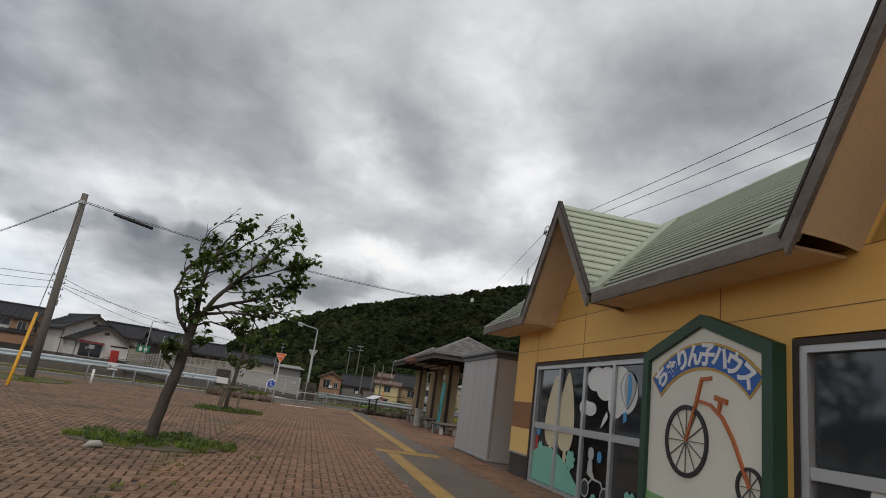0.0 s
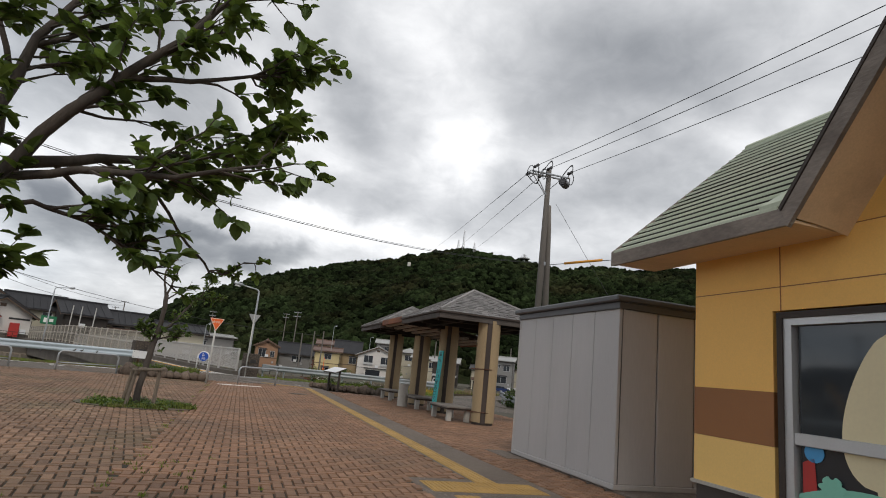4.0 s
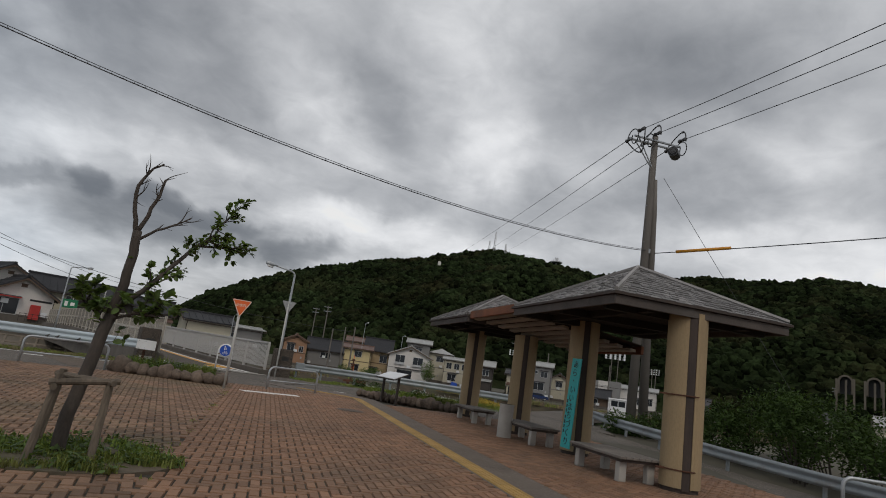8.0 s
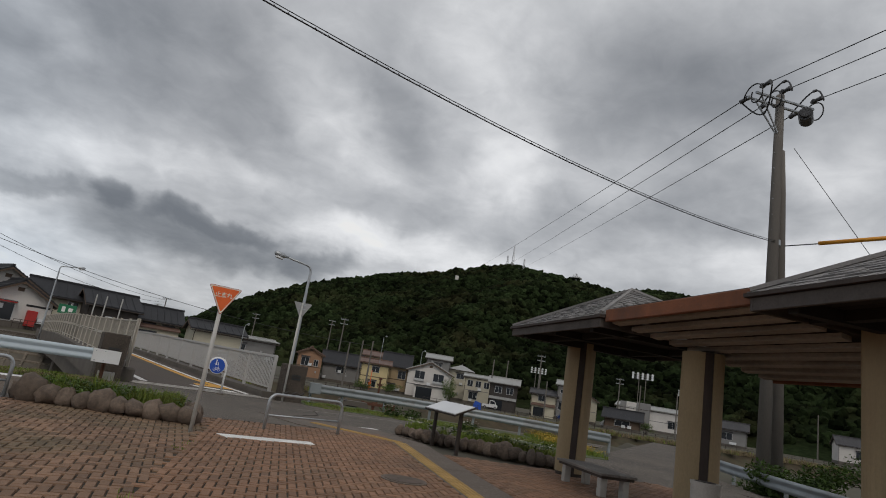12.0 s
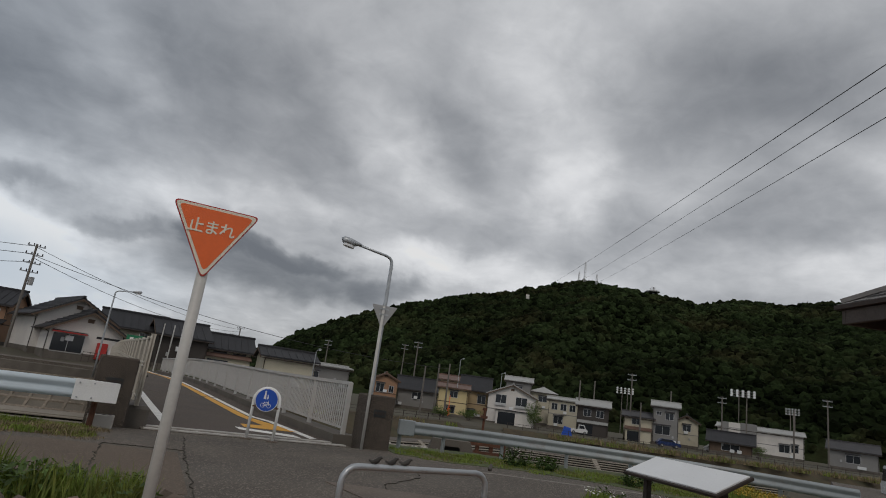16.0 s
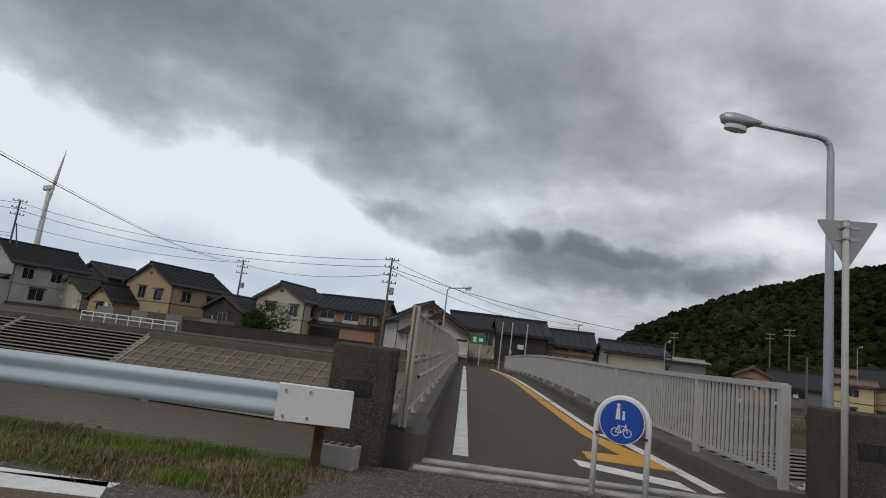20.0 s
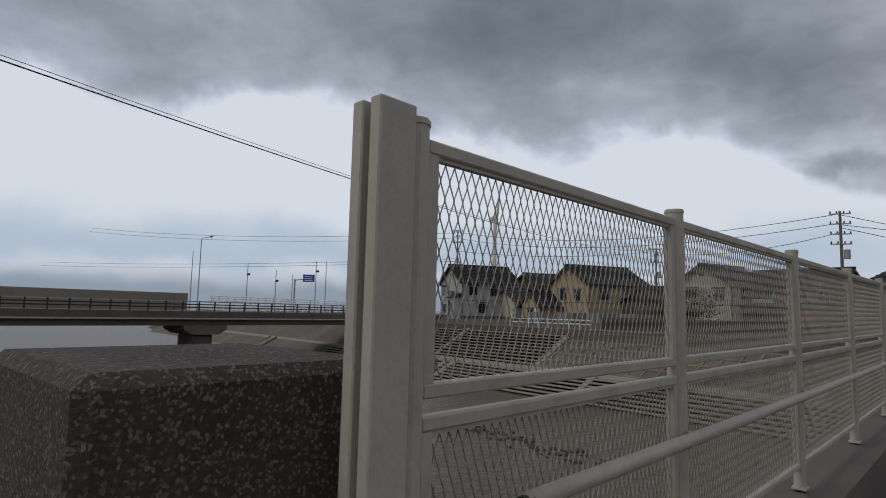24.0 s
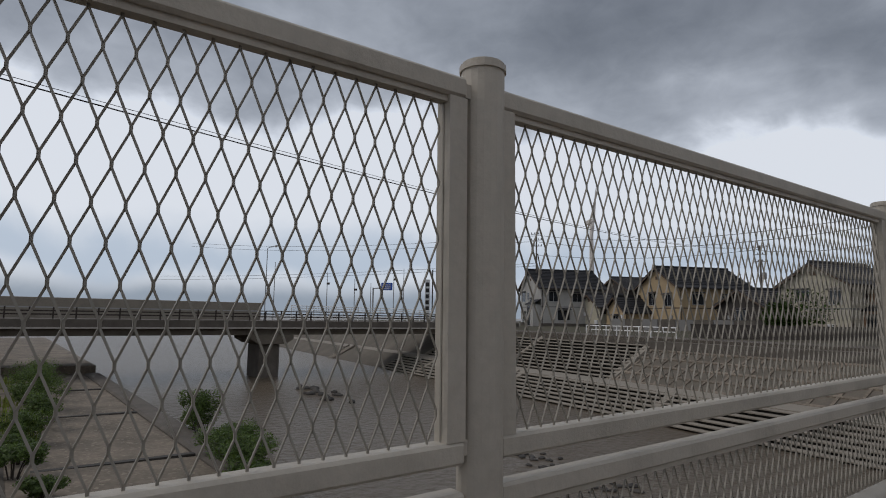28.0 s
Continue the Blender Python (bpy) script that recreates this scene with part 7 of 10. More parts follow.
# ---- planting ----
def blades(name, spots, per, h, spread, material, seed, label, cat="grass", wid=0.007, flowers=0):
    rng = random.Random(seed)
    v, f = [], []
    for (x, y, z, s) in spots:
        n = noise.noise(Vector((x * 1.7, y * 1.7, seed)))
        if n < -0.22:
            continue
        clump = 0.75 + 0.9 * n
        for _ in range(per):
            a = rng.uniform(0, 6.283)
            r = s * math.sqrt(rng.random())
            px, py = x + r * math.cos(a), y + r * math.sin(a)
            hh = h * rng.uniform(0.4, 1.15) * clump
            d = rng.uniform(0, 6.283)
            lean = rng.uniform(0.1, 0.7) * hh * spread
            w = wid * rng.uniform(0.6, 1.4)
            cx, cy = math.cos(d), math.sin(d)
            k = len(v)
            v += [(px - cy * w, py + cx * w, z), (px + cy * w, py - cx * w, z), (px + cx * lean * 0.4 + cy * w * 0.7, py + cy * lean * 0.4 - cx * w * 0.7, z + hh * 0.6), (px + cx * lean * 0.4 - cy * w * 0.7, py + cy * lean * 0.4 + cx * w * 0.7, z + hh * 0.6), (px + cx * lean, py + cy * lean, z + hh)]
            f += [(k, k + 1, k + 2, k + 3), (k + 3, k + 2, k + 4)]
    return solo(name, raw(name, v, f), material, label, cat, kind="stuff")


def leaf_cloud(name, blobs, n, size, material, seed, label, cat, parent=None, kind="stuff"):
    rng = random.Random(seed)
    v, f = [], []
    for (cx, cy, cz, rx, ry, rz) in blobs:
        for _ in range(n):
            d = Vector((rng.gauss(0, 1), rng.gauss(0, 1), rng.gauss(0, 1))).normalized()
            rr = rng.uniform(0.55, 1.05) * (1 + 0.25 * noise.noise(d * 2.3 + Vector((cx, cy, cz))))
            c = Vector((cx + d.x * rx * rr, cy + d.y * ry * rr, cz + d.z * rz * rr))
            u = Vector((rng.gauss(0, 1), rng.gauss(0, 1), rng.gauss(0, 0.6))).normalized()
            w = u.cross(d + Vector((0.1, 0.2, 0.9))).normalized()
            s = size * rng.uniform(0.6, 1.4)
            k = len(v)
            v += [tuple(c - u * s), tuple(c - w * s * 0.42), tuple(c + u * s), tuple(c + w * s * 0.42)]
            f.append((k, k + 1, k + 2, k + 3))
    me = raw(name, v, f)
    if parent:
        return part(name, me, material, parent, label, kind=kind)
    return solo(name, me, material, label, cat, kind=kind)


class Tree:
    """A tree grown from given limbs; twigs and leaves follow by chance."""

    def __init__(self, seed, wind):
        self.rng, self.wind = random.Random(seed), Vector(wind)
        self.wood, self.twigs, self.lv, self.lf = Shape(), Shape(), [], []

    def leaf(self, p, d, s):
        r = self.rng
        d = (d + Vector((r.gauss(0, 0.5), r.gauss(0, 0.5), r.gauss(-0.35, 0.4)))).normalized()
        side = d.cross(Vector((r.gauss(0, 0.4), r.gauss(0, 0.4), 1))).normalized()
        nrm = side.cross(d)
        w = s * 0.31
        k = len(self.lv)
        for t, ww, c in ((0, 0, 0), (0.2, 0.8, 0.02), (0.48, 1.06, 0.02), (0.78, 0.72, -0.02), (1, 0, -0.08)):
            c0 = p + d * s * t + nrm * s * c
            if ww:
                self.lv += [tuple(c0 - side * w * ww + nrm * s * 0.08 * ww), tuple(c0), tuple(c0 + side * w * ww + nrm * s * 0.08 * ww)]
            else:
                self.lv.append(tuple(c0))
        self.lf += [(k, k + 2, k + 1), (k, k + 3, k + 2), (k + 7, k + 8, k + 10), (k + 8, k + 9, k + 10)]
        for q in (k + 1, k + 4):
            self.lf += [(q, q + 1, q + 4, q + 3), (q + 1, q + 2, q + 5, q + 4)]

    def twig(self, p, d, ln, r, leaves, size):
        g = self.rng
        pts, q = [p], Vector(p)
        n = 4
        for i in range(n):
            d = (d + self.wind * 0.12 + Vector((g.gauss(0, 0.16), g.gauss(0, 0.16), g.gauss(0.03, 0.13)))).normalized()
            q = q + d * ln / n
            pts.append(q.copy())
        self.twigs.tube([tuple(a) for a in pts], [r * (1 - 0.2 * i) for i in range(n + 1)], 5, False)
        for i in range(leaves):
            t = g.uniform(0.45, 1.0) * n
            j = min(int(t), n - 1)
            c = pts[j].lerp(pts[j + 1], t - j)
            self.leaf(c, (pts[j + 1] - pts[j]).normalized() + Vector((g.gauss(0, 0.7), g.gauss(0, 0.7), g.gauss(0, 0.5))), size * g.uniform(0.7, 1.25))
        return pts

    def limb(self, pts, r0, r1, twigs, leaves, tl=0.55, size=0.11, start=0.3):
        g = self.rng
        pts = [Vector(p) for p in pts]
        fine = []
        for i in range(len(pts) - 1):
            for k in range(3):
                t = k / 3
                fine.append(pts[i].lerp(pts[i + 1], t) + Vector((g.gauss(0, 0.008), g.gauss(0, 0.008), 0)))
        fine.append(pts[-1])
        m = len(fine) - 1
        self.wood.tube([tuple(p) for p in fine], [0.85 * r0 + (r1 - 0.85 * r0) * i / m for i in range(m + 1)], 9)
        for _ in range(twigs):
            t = g.uniform(start, 1.0) * m
            j = min(int(t), m - 1)
            p = fine[j].lerp(fine[j + 1], t - j)
            d = ((fine[j + 1] - fine[j]).normalized() * 0.7 + self.wind * 0.6 + Vector((g.gauss(0, 0.55), g.gauss(0, 0.55), g.gauss(0.15, 0.45)))).normalized()
            ln = tl * g.uniform(0.5, 1.3)
            sub = self.twig(p, d, ln, 0.008 + 0.004 * (1 - t / m), leaves, size)
            if g.random() < 0.7:
                d2 = (d + Vector((g.gauss(0, 0.6), g.gauss(0, 0.6), g.gauss(0, 0.5)))).normalized()
                self.twig(sub[2], d2, ln * 0.6, 0.005, max(0, leaves - 1), size)

    def done(self, label):
        t = thing("street_tree", label, "tree", group="plaza trees")
        part("trunk", raw("trunk", self.wood.v, self.wood.f, True), "bark", t, "grey-brown leaning trunk and limbs")
        part("fine_branching", raw("fine_branching", self.twigs.v, self.twigs.f), "bark", t, "thin bare twigs", kind="stuff")
        part("crown", raw("crown", self.lv, self.lf), "leaf", t, "broad green leaves", kind="stuff")
        return t


t1 = Tree(11, (0.75, 0.1, 0.15))
t1.limb([(2.15, 11.0, -0.1), (2.22, 11.0, 0.5), (2.33, 11.0, 1.2), (2.38, 11.0, 1.75), (2.42, 11.02, 2.1)], 0.115, 0.075, 5, 11, 0.4, 0.11, 0.55)
t1.limb([(2.40, 11.0, 1.95), (2.62, 10.85, 2.4), (2.95, 10.7, 2.85), (3.25, 10.6, 3.25), (3.45, 10.5, 3.6)], 0.055, 0.012, 27, 11, 0.55, 0.098)
t1.limb([(2.42, 11.0, 2.05), (2.42, 11.2, 2.6), (2.5, 11.3, 3.1), (2.7, 11.35, 3.55), (2.95, 11.35, 3.95)], 0.055, 0.010, 23, 11, 0.5, 0.098)
t1.limb([(2.36, 11.0, 1.75), (2.12, 10.85, 2.0), (1.98, 10.8, 2.4), (2.05, 10.8, 2.8), (2.3, 10.8, 3.2)], 0.045, 0.010, 20, 11, 0.45, 0.098)
t1.limb([(2.5, 10.95, 2.2), (2.95, 11.1, 2.4), (3.35, 11.2, 2.55), (3.75, 11.2, 2.72), (3.95, 11.2, 2.88)], 0.045, 0.008, 25, 11, 0.5, 0.098)
t1.limb([(2.45, 11.0, 2.1), (2.8, 10.7, 2.2), (3.2, 10.3, 2.2), (3.6, 10.1, 2.35)], 0.035, 0.008, 15, 11, 0.45, 0.098)
t1.limb([(2.9, 10.7, 2.8), (3.3, 10.75, 2.95), (3.65, 10.8, 3.15), (3.9, 10.85, 3.3)], 0.025, 0.006, 17, 11, 0.45, 0.098)
t1.limb([(2.5, 11.3, 3.05), (2.9, 11.3, 3.4), (3.3, 11.3, 3.8), (3.5, 11.3, 4.2)], 0.022, 0.004, 11, 1, 0.35)
t1.limb([(2.42, 11.2, 2.8), (2.25, 11.2, 3.2), (2.35, 11.2, 3.6), (2.65, 11.2, 4.0)], 0.022, 0.004, 11, 1, 0.35)
t1.limb([(2.25, 11.0, 1.15), (2.1, 10.95, 1.3), (2.0, 10.9, 1.5)], 0.015, 0.006, 6, 11, 0.25)
t1.limb([(2.95, 11.1, 2.4), (3.4, 11.5, 2.35), (3.75, 11.72, 2.09), (3.93, 11.75, 1.92), (4.05, 11.75, 1.91), (4.2, 11.72, 2.04)], 0.018, 0.004, 7, 7, 0.2, 0.075, 0.55)
t1.limb([(2.7, 11.05, 2.3), (3.1, 11.5, 2.15), (3.5, 11.72, 1.88), (3.70, 11.75, 1.74)], 0.018, 0.004, 6, 7, 0.18, 0.075, 0.6)
t1.limb([(2.4, 11.0, 1.9), (2.65, 10.95, 2.02), (2.95, 11.0, 1.98), (3.15, 11.0, 1.88)], 0.022, 0.006, 14, 10, 0.35, 0.10)
t1.limb([(2.36, 11.0, 1.7), (2.25, 10.9, 1.95), (2.18, 10.9, 2.15)], 0.02, 0.006, 10, 10, 0.35, 0.10)
t1.done("wind-bent young tree with broad green leaves")
t2 = Tree(23, (0.6, 0.1, 0.2))
t2.limb([(5.97, 21.1, -0.1), (6.0, 21.18, 0.4), (6.09, 21.28, 0.9), (6.19, 21.38, 1.45)], 0.085, 0.065, 2, 5, 0.35, 0.10, 0.7)
t2.limb([(6.18, 21.38, 1.4), (6.23, 21.38, 1.82), (6.26, 21.38, 2.18), (6.24, 21.38, 2.44)], 0.065, 0.05, 1, 2, 0.3)
t2.limb([(6.24, 21.38, 2.39), (6.16, 21.38, 2.65), (6.13, 21.38, 2.96), (6.21, 21.38, 3.17), (6.34, 21.38, 3.29)], 0.035, 0.010, 7, 0, 0.25)
t2.limb([(6.24, 21.38, 2.42), (6.31, 21.38, 2.65), (6.37, 21.38, 2.91), (6.4, 21.38, 3.11)], 0.032, 0.014, 8, 0, 0.22)
t2.limb([(6.26, 21.38, 2.34), (6.44, 21.33, 2.49), (6.59, 21.28, 2.59), (6.76, 21.28, 2.73)], 0.022, 0.006, 6, 0, 0.2)
t2.limb([(6.19, 21.38, 1.51), (6.44, 21.28, 1.79), (6.81, 21.45, 2.28), (7.16, 21.65, 2.66), (7.42, 21.8, 3.1)], 0.045, 0.008, 36, 7, 0.24, 0.078, 0.2)
t2.limb([(6.98, 21.5, 2.45), (7.28, 21.75, 2.52), (7.58, 21.85, 2.6)], 0.02, 0.006, 14, 7, 0.22, 0.078)
t2.limb([(6.17, 21.38, 1.4), (6.39, 21.18, 1.51), (6.59, 21.08, 1.51)], 0.022, 0.008, 14, 10, 0.26, 0.10, 0.1)
t2.limb([(6.16, 21.37, 1.35), (5.99, 21.48, 1.51), (5.89, 21.48, 1.56)], 0.02, 0.008, 12, 10, 0.26, 0.10, 0.1)
t2.done("wind-bent young tree with bare top shoots, held by stakes")
stk = thing("tree_stakes", "weathered timber stakes bound round the young tree", "tree stakes")
for x, y, tx, ty in ((5.68, 20.75, 5.8, 20.8), (6.22, 20.72, 6.25, 20.78), (5.82, 21.6, 5.9, 21.5)):
    part("stake", Shape().tube([(x, y, -0.1), (tx, ty, 0.82)], [0.04, 0.036], 8), "stake", stk)
part("crossbar", Shape().tube([(5.72, 20.78, 0.74), (6.33, 20.76, 0.80)], 0.032, 8), "stake", stk)
part("crossbar", Shape().tube([(5.76, 20.72, 0.70), (5.92, 21.62, 0.74)], 0.032, 8), "stake", stk)
part("crossbar", Shape().tube([(6.27, 20.70, 0.78), (5.86, 21.62, 0.76)], 0.032, 8), "stake", stk)

# tree pits
for tb, ta, rb, ra in TREES:
    m = plaza(tb, ta)
    solo("tree_pit", Shape(m).prism([(rb * 1.03 * math.cos(6.2832 * i / 24), ra * 1.03 * math.sin(6.2832 * i / 24)) for i in range(24)], -0.05, 0.012), "earth", "bare earth pit round the tree", "tree pit", kind="structure")
    rng = random.Random(int(ta))
    sp = []
    for i in range(64):
        a, r = rng.uniform(0, 6.283), math.sqrt(rng.random()) * rng.uniform(0.8, 1.12)
        p = m @ Vector((rb * r * math.cos(a), ra * r * math.sin(a), 0.01))
        sp.append((p.x, p.y, p.z, 0.14))
    blades("grass_tuft", sp, 85, 0.11, 1.0, "grass", int(ta) + 3, "rough green grass in the tree pit")
    leaf_cloud("weeds", [(x, y, 0.06, 0.16, 0.16, 0.07) for x, y, z, s in sp[:44]], 42, 0.036, "leaf", int(ta), "broad-leaved weeds in the tree pit", "weeds")
solo("pit_stone", Shape(pose(1.28, 9.92, 0)).tube([(-0.1, 0, 0.0), (-0.03, 0, 0.045), (0.08, 0, 0.05), (0.14, 0, 0.01)], [0.015, 0.05, 0.05, 0.015], 8), "bench_con", "pale stone lying in the tree pit", "stone", smooth=True)

# weeds along the joint of the two paving fields
sp, rng = [], random.Random(8)
for i in range(60):
    a = rng.uniform(4, 33)
    p = PLAZA @ Vector((-1.40 + rng.gauss(0, 0.05), a, 0.0))
    sp.append((p.x, p.y, 0.0, 0.08))
for i in range(70):
    a = rng.uniform(6, 16)
    p = PLAZA @ Vector((-1.0 + rng.gauss(0, 0.5), a, 0.0))
    sp.append((p.x, p.y, 0.0, 0.05))
blades("joint_weeds", sp, 9, 0.045, 1.0, "grass", 5, "small weeds growing in the paving joints", wid=0.006)


# stone-edged planters
def boulder(seed, r):
    rng = random.Random(seed)
    bm = bmesh.new()
    bmesh.ops.create_icosphere(bm, subdivisions=2, radius=1.0)
    o = Vector((rng.uniform(0, 50), rng.uniform(0, 50), 0))
    for v in bm.verts:
        v.co *= 1 + 0.34 * noise.noise(v.co * 1.6 + o) + 0.20 * noise.noise(v.co * 3.2 + o)
        v.co = Vector((v.co.x * r, v.co.y * r * 0.8, v.co.z * r * 0.75))
    me = bpy.data.meshes.new("stone")
    bm.to_mesh(me)
    bm.free()
    me.polygons.foreach_set("use_smooth", [True] * len(me.polygons))
    me.materials.append(M["stone"])
    return me


STONES = [boulder(i, 0.19) for i in range(6)]


def planter(name, edge, n, inside, label, sc, seed):
    p = thing(name, label, "planter", kind="structure")
    rng = random.Random(seed)
    edge = [Vector(e) for e in edge]
    seg = [(b - a).length for a, b in zip(edge, edge[1:])]
    tot = sum(seg)
    for i in range(n):
        d = tot * (i + 0.5) / n
        k = 0
        while k < len(seg) - 1 and d > seg[k]:
            d -= seg[k]
            k += 1
        q = edge[k].lerp(edge[k + 1], d / seg[k])
        s = sc * rng.uniform(0.75, 1.25)
        ob = part("edge_stone", STONES[rng.randrange(6)], "stone", p, place=pose(q.x, q.y, 0.11 * s, rng.uniform(-15, 15), rng.uniform(-15, 15), rng.uniform(0, 360)) @ Matrix.Diagonal((s, s * rng.uniform(0.8, 1.1), s * rng.uniform(0.85, 1.4), 1)))
    part("soil", Shape().prism(inside, -0.1, 0.20), "earth", p)


planter("stone_planter", [(8.55, 34.35), (8.75, 33.9), (9.6, 33.45), (10.5, 32.95), (11.25, 32.6), (11.5, 32.95), (11.45, 33.6)], 14, [(8.6, 34.3), (8.8, 33.95), (11.25, 32.7), (11.5, 33.5), (10.9, 34.1)], "low planter edged with round brown stones", 1.38, 3)
planter("stone_planter", [(17.35, 34.6), (17.55, 34.1), (18.05, 33.1), (18.7, 32.0), (19.4, 31.0), (19.9, 30.5)], 22, [(17.5, 34.5), (18.1, 33.2), (19.9, 30.6), (20.4, 31.3), (19.2, 33.6)], "low planter edged with round brown stones and flowers", 1.02, 4)
rng = random.Random(9)
sp = [(rng.uniform(8.9, 11.3), 0, 0.19, 0.2) for _ in range(46)]
sp = [(x, 33.98 - (x - 8.8) * 0.46 + rng.uniform(0.05, 0.75), z, s) for x, _, z, s in sp]
blades("planter_grass", sp, 120, 0.26, 0.9, "grass", 21, "tall green grass in the stone planter")
blades("planter_grass", [(9.2, 34.1, 0.2, 0.35), (9.9, 33.9, 0.2, 0.3), (10.5, 33.5, 0.2, 0.25)], 130, 0.46, 0.8, "grass", 22, "tufts of long grass in the stone planter", wid=0.009)
leaf_cloud("planter_shrubs", [(x, y, 0.34, 0.26, 0.24, 0.16) for x, y, z, s in sp[::2]], 90, 0.045, "leaf", 23, "leafy green plants in the stone planter", "plants")
sp = []
for i in range(60):
    t = rng.random()
    x, y = 17.55 + 2.3 * t, 34.35 - 3.7 * t
    o = rng.uniform(0.1, 0.85)
    sp.append((x + o * 0.75, y + o * 0.55, 0.19, 0.18))
blades("planter_grass", sp, 80, 0.24, 0.8, "grass", 24, "mixed green planting in the stone planter")
leaf_cloud("planter_shrubs", [(x, y, 0.32, 0.22, 0.22, 0.14) for x, y, z, s in sp[::3]], 60, 0.04, "bushleaf", 25, "low leafy plants in the stone planter", "plants")
leaf_cloud("white_flowers", [(x, y, 0.44, 0.22, 0.22, 0.08) for x, y, z, s in sp[::4]], 14, 0.022, "flower", 26, "small white daisies in the stone planter", "flowers")

# verge by the left guardrail
rng = random.Random(12)
sp = [(10.7 - 14 * rng.random() ** 1.4, 40.35 + rng.uniform(-0.55, 1.1), -0.03, 0.22) for _ in range(800)] + [(rng.uniform(-40, -3), 40.2 + rng.uniform(-0.4, 0.9), -0.03, 0.3) for _ in range(200)]
blades("verge_grass", sp[::2] + sp[1::6], 80, 0.12, 1.1, "grass", 31, "rough green grass under the guardrail")
blades("dry_grass", sp[1::2], 80, 0.11, 1.2, "drygrass", 32, "dry brown grass under the guardrail")
sp = [(rng.uniform(-4, 10.9), 40.1 + rng.uniform(-0.5, 1.2), -0.02, 0.3) for _ in range(420)]
blades("verge_straw", sp, 80, 0.07, 2.4, "drygrass", 32, "dry dead grass along the verge", wid=0.005)
solo("verge_soil", Shape().prism([(-70, 39.75), (6, 39.75), (9.9, 40.0), (10.9, 40.5), (10.6, 41.75), (-70, 41.75)], -0.3, -0.008), "turf", "strip of turf and earth beside the guardrail", "verge", kind="structure")
solo("verge_soil", Shape().prism([(17.6, 41.3), (18.6, 40.3), (20.6, 39.85), (22.2, 38.5), (23.3, 36.2), (24.0, 33.4), (24.7, 33.2), (26.3, 34.6), (28.1, 35.9), (27.9, 38.2), (25.4, 41.2), (21.0, 43.2), (18.0, 43.6)], -0.3, -0.006), "turf", "strip of turf beside the curved guardrail", "verge", kind="structure")
sp = []
RIGHT_VERGE = [(18.2, 42.0), (20.4, 41.6), (22.6, 40.2), (24.4, 38.2), (25.0, 36.4), (25.2, 34.6)]
for i in range(330):
    t = rng.random() * 4.99
    k = int(t)
    x = RIGHT_VERGE[k][0] + (RIGHT_VERGE[k + 1][0] - RIGHT_VERGE[k][0]) * (t - k)
    y = RIGHT_VERGE[k][1] + (RIGHT_VERGE[k + 1][1] - RIGHT_VERGE[k][1]) * (t - k)
    sp.append((x + rng.uniform(-0.5, 0.9), y + rng.uniform(-1.5, 0.5) * (1 if k < 3 else 0.3), -0.02, 0.25))
blades("verge_grass", sp, 100, 0.10, 0.9, "grass", 33, "short green grass beside the curved guardrail")
blades("dry_grass", sp[::3], 50, 0.09, 1.1, "drygrass", 38, "dry grass beside the curved guardrail")
leaf_cloud("verge_shrubs", [(21.0, 40.7, 0.2, 0.5, 0.35, 0.28), (21.7, 40.3, 0.16, 0.4, 0.3, 0.22), (23.1, 38.4, 0.14, 0.45, 0.35, 0.2)], 420, 0.05, "bushleaf", 34, "low dark green plants under the guardrail", "plants")
leaf_cloud("white_flowers", [(21.2, 40.6, 0.38, 0.5, 0.35, 0.14), (23.1, 38.4, 0.3, 0.4, 0.3, 0.1)], 20, 0.028, "flower", 35, "white daisies under the guardrail", "flowers")
sp = [(25.0 + 2.6 * u, 34.2 + 4.6 * u + rng.uniform(-0.7, 1.9) * (1 - 0.6 * u), -0.05, 0.4) for u in [rng.random() for _ in range(150)]]
leaf_cloud("yellow_flowers", [(x, y, 0.19, 0.42, 0.42, 0.10) for x, y, _, _ in sp], 26, 0.026, "yflower", 36, "drift of yellow flowers beyond the guardrail", "flowers")
blades("flower_leaves", sp, 60, 0.24, 0.6, "grass", 37, "green stems among the yellow flowers", "plants", 0.012)
# grass round the left pole
sp = []
for i in range(90):
    p = PLAZA @ Vector((-10.5 + rng.uniform(-3.2, 1.6), 26.0 + rng.uniform(-2.2, 1.6), 0))
    sp.append((p.x, p.y, -0.01, 0.25))
solo("verge_island", Shape(PLAZA).prism([(-14, 23.6), (-9.2, 24.0), (-8.7, 25.4), (-9.3, 27.6), (-14, 28.0)], -0.05, 0.03), "earth", "grassy island round the pole", "verge", kind="structure")
blades("verge_grass", sp, 110, 0.10, 0.9, "grass", 41, "short green grass round the pole")
solo("marker_post", Shape(pose(2.55, 29.6, 0)).tube([(0, 0, -0.1), (0, 0, 0.62)], 0.05, 10), "white", "short white marker post", "post", smooth=True)


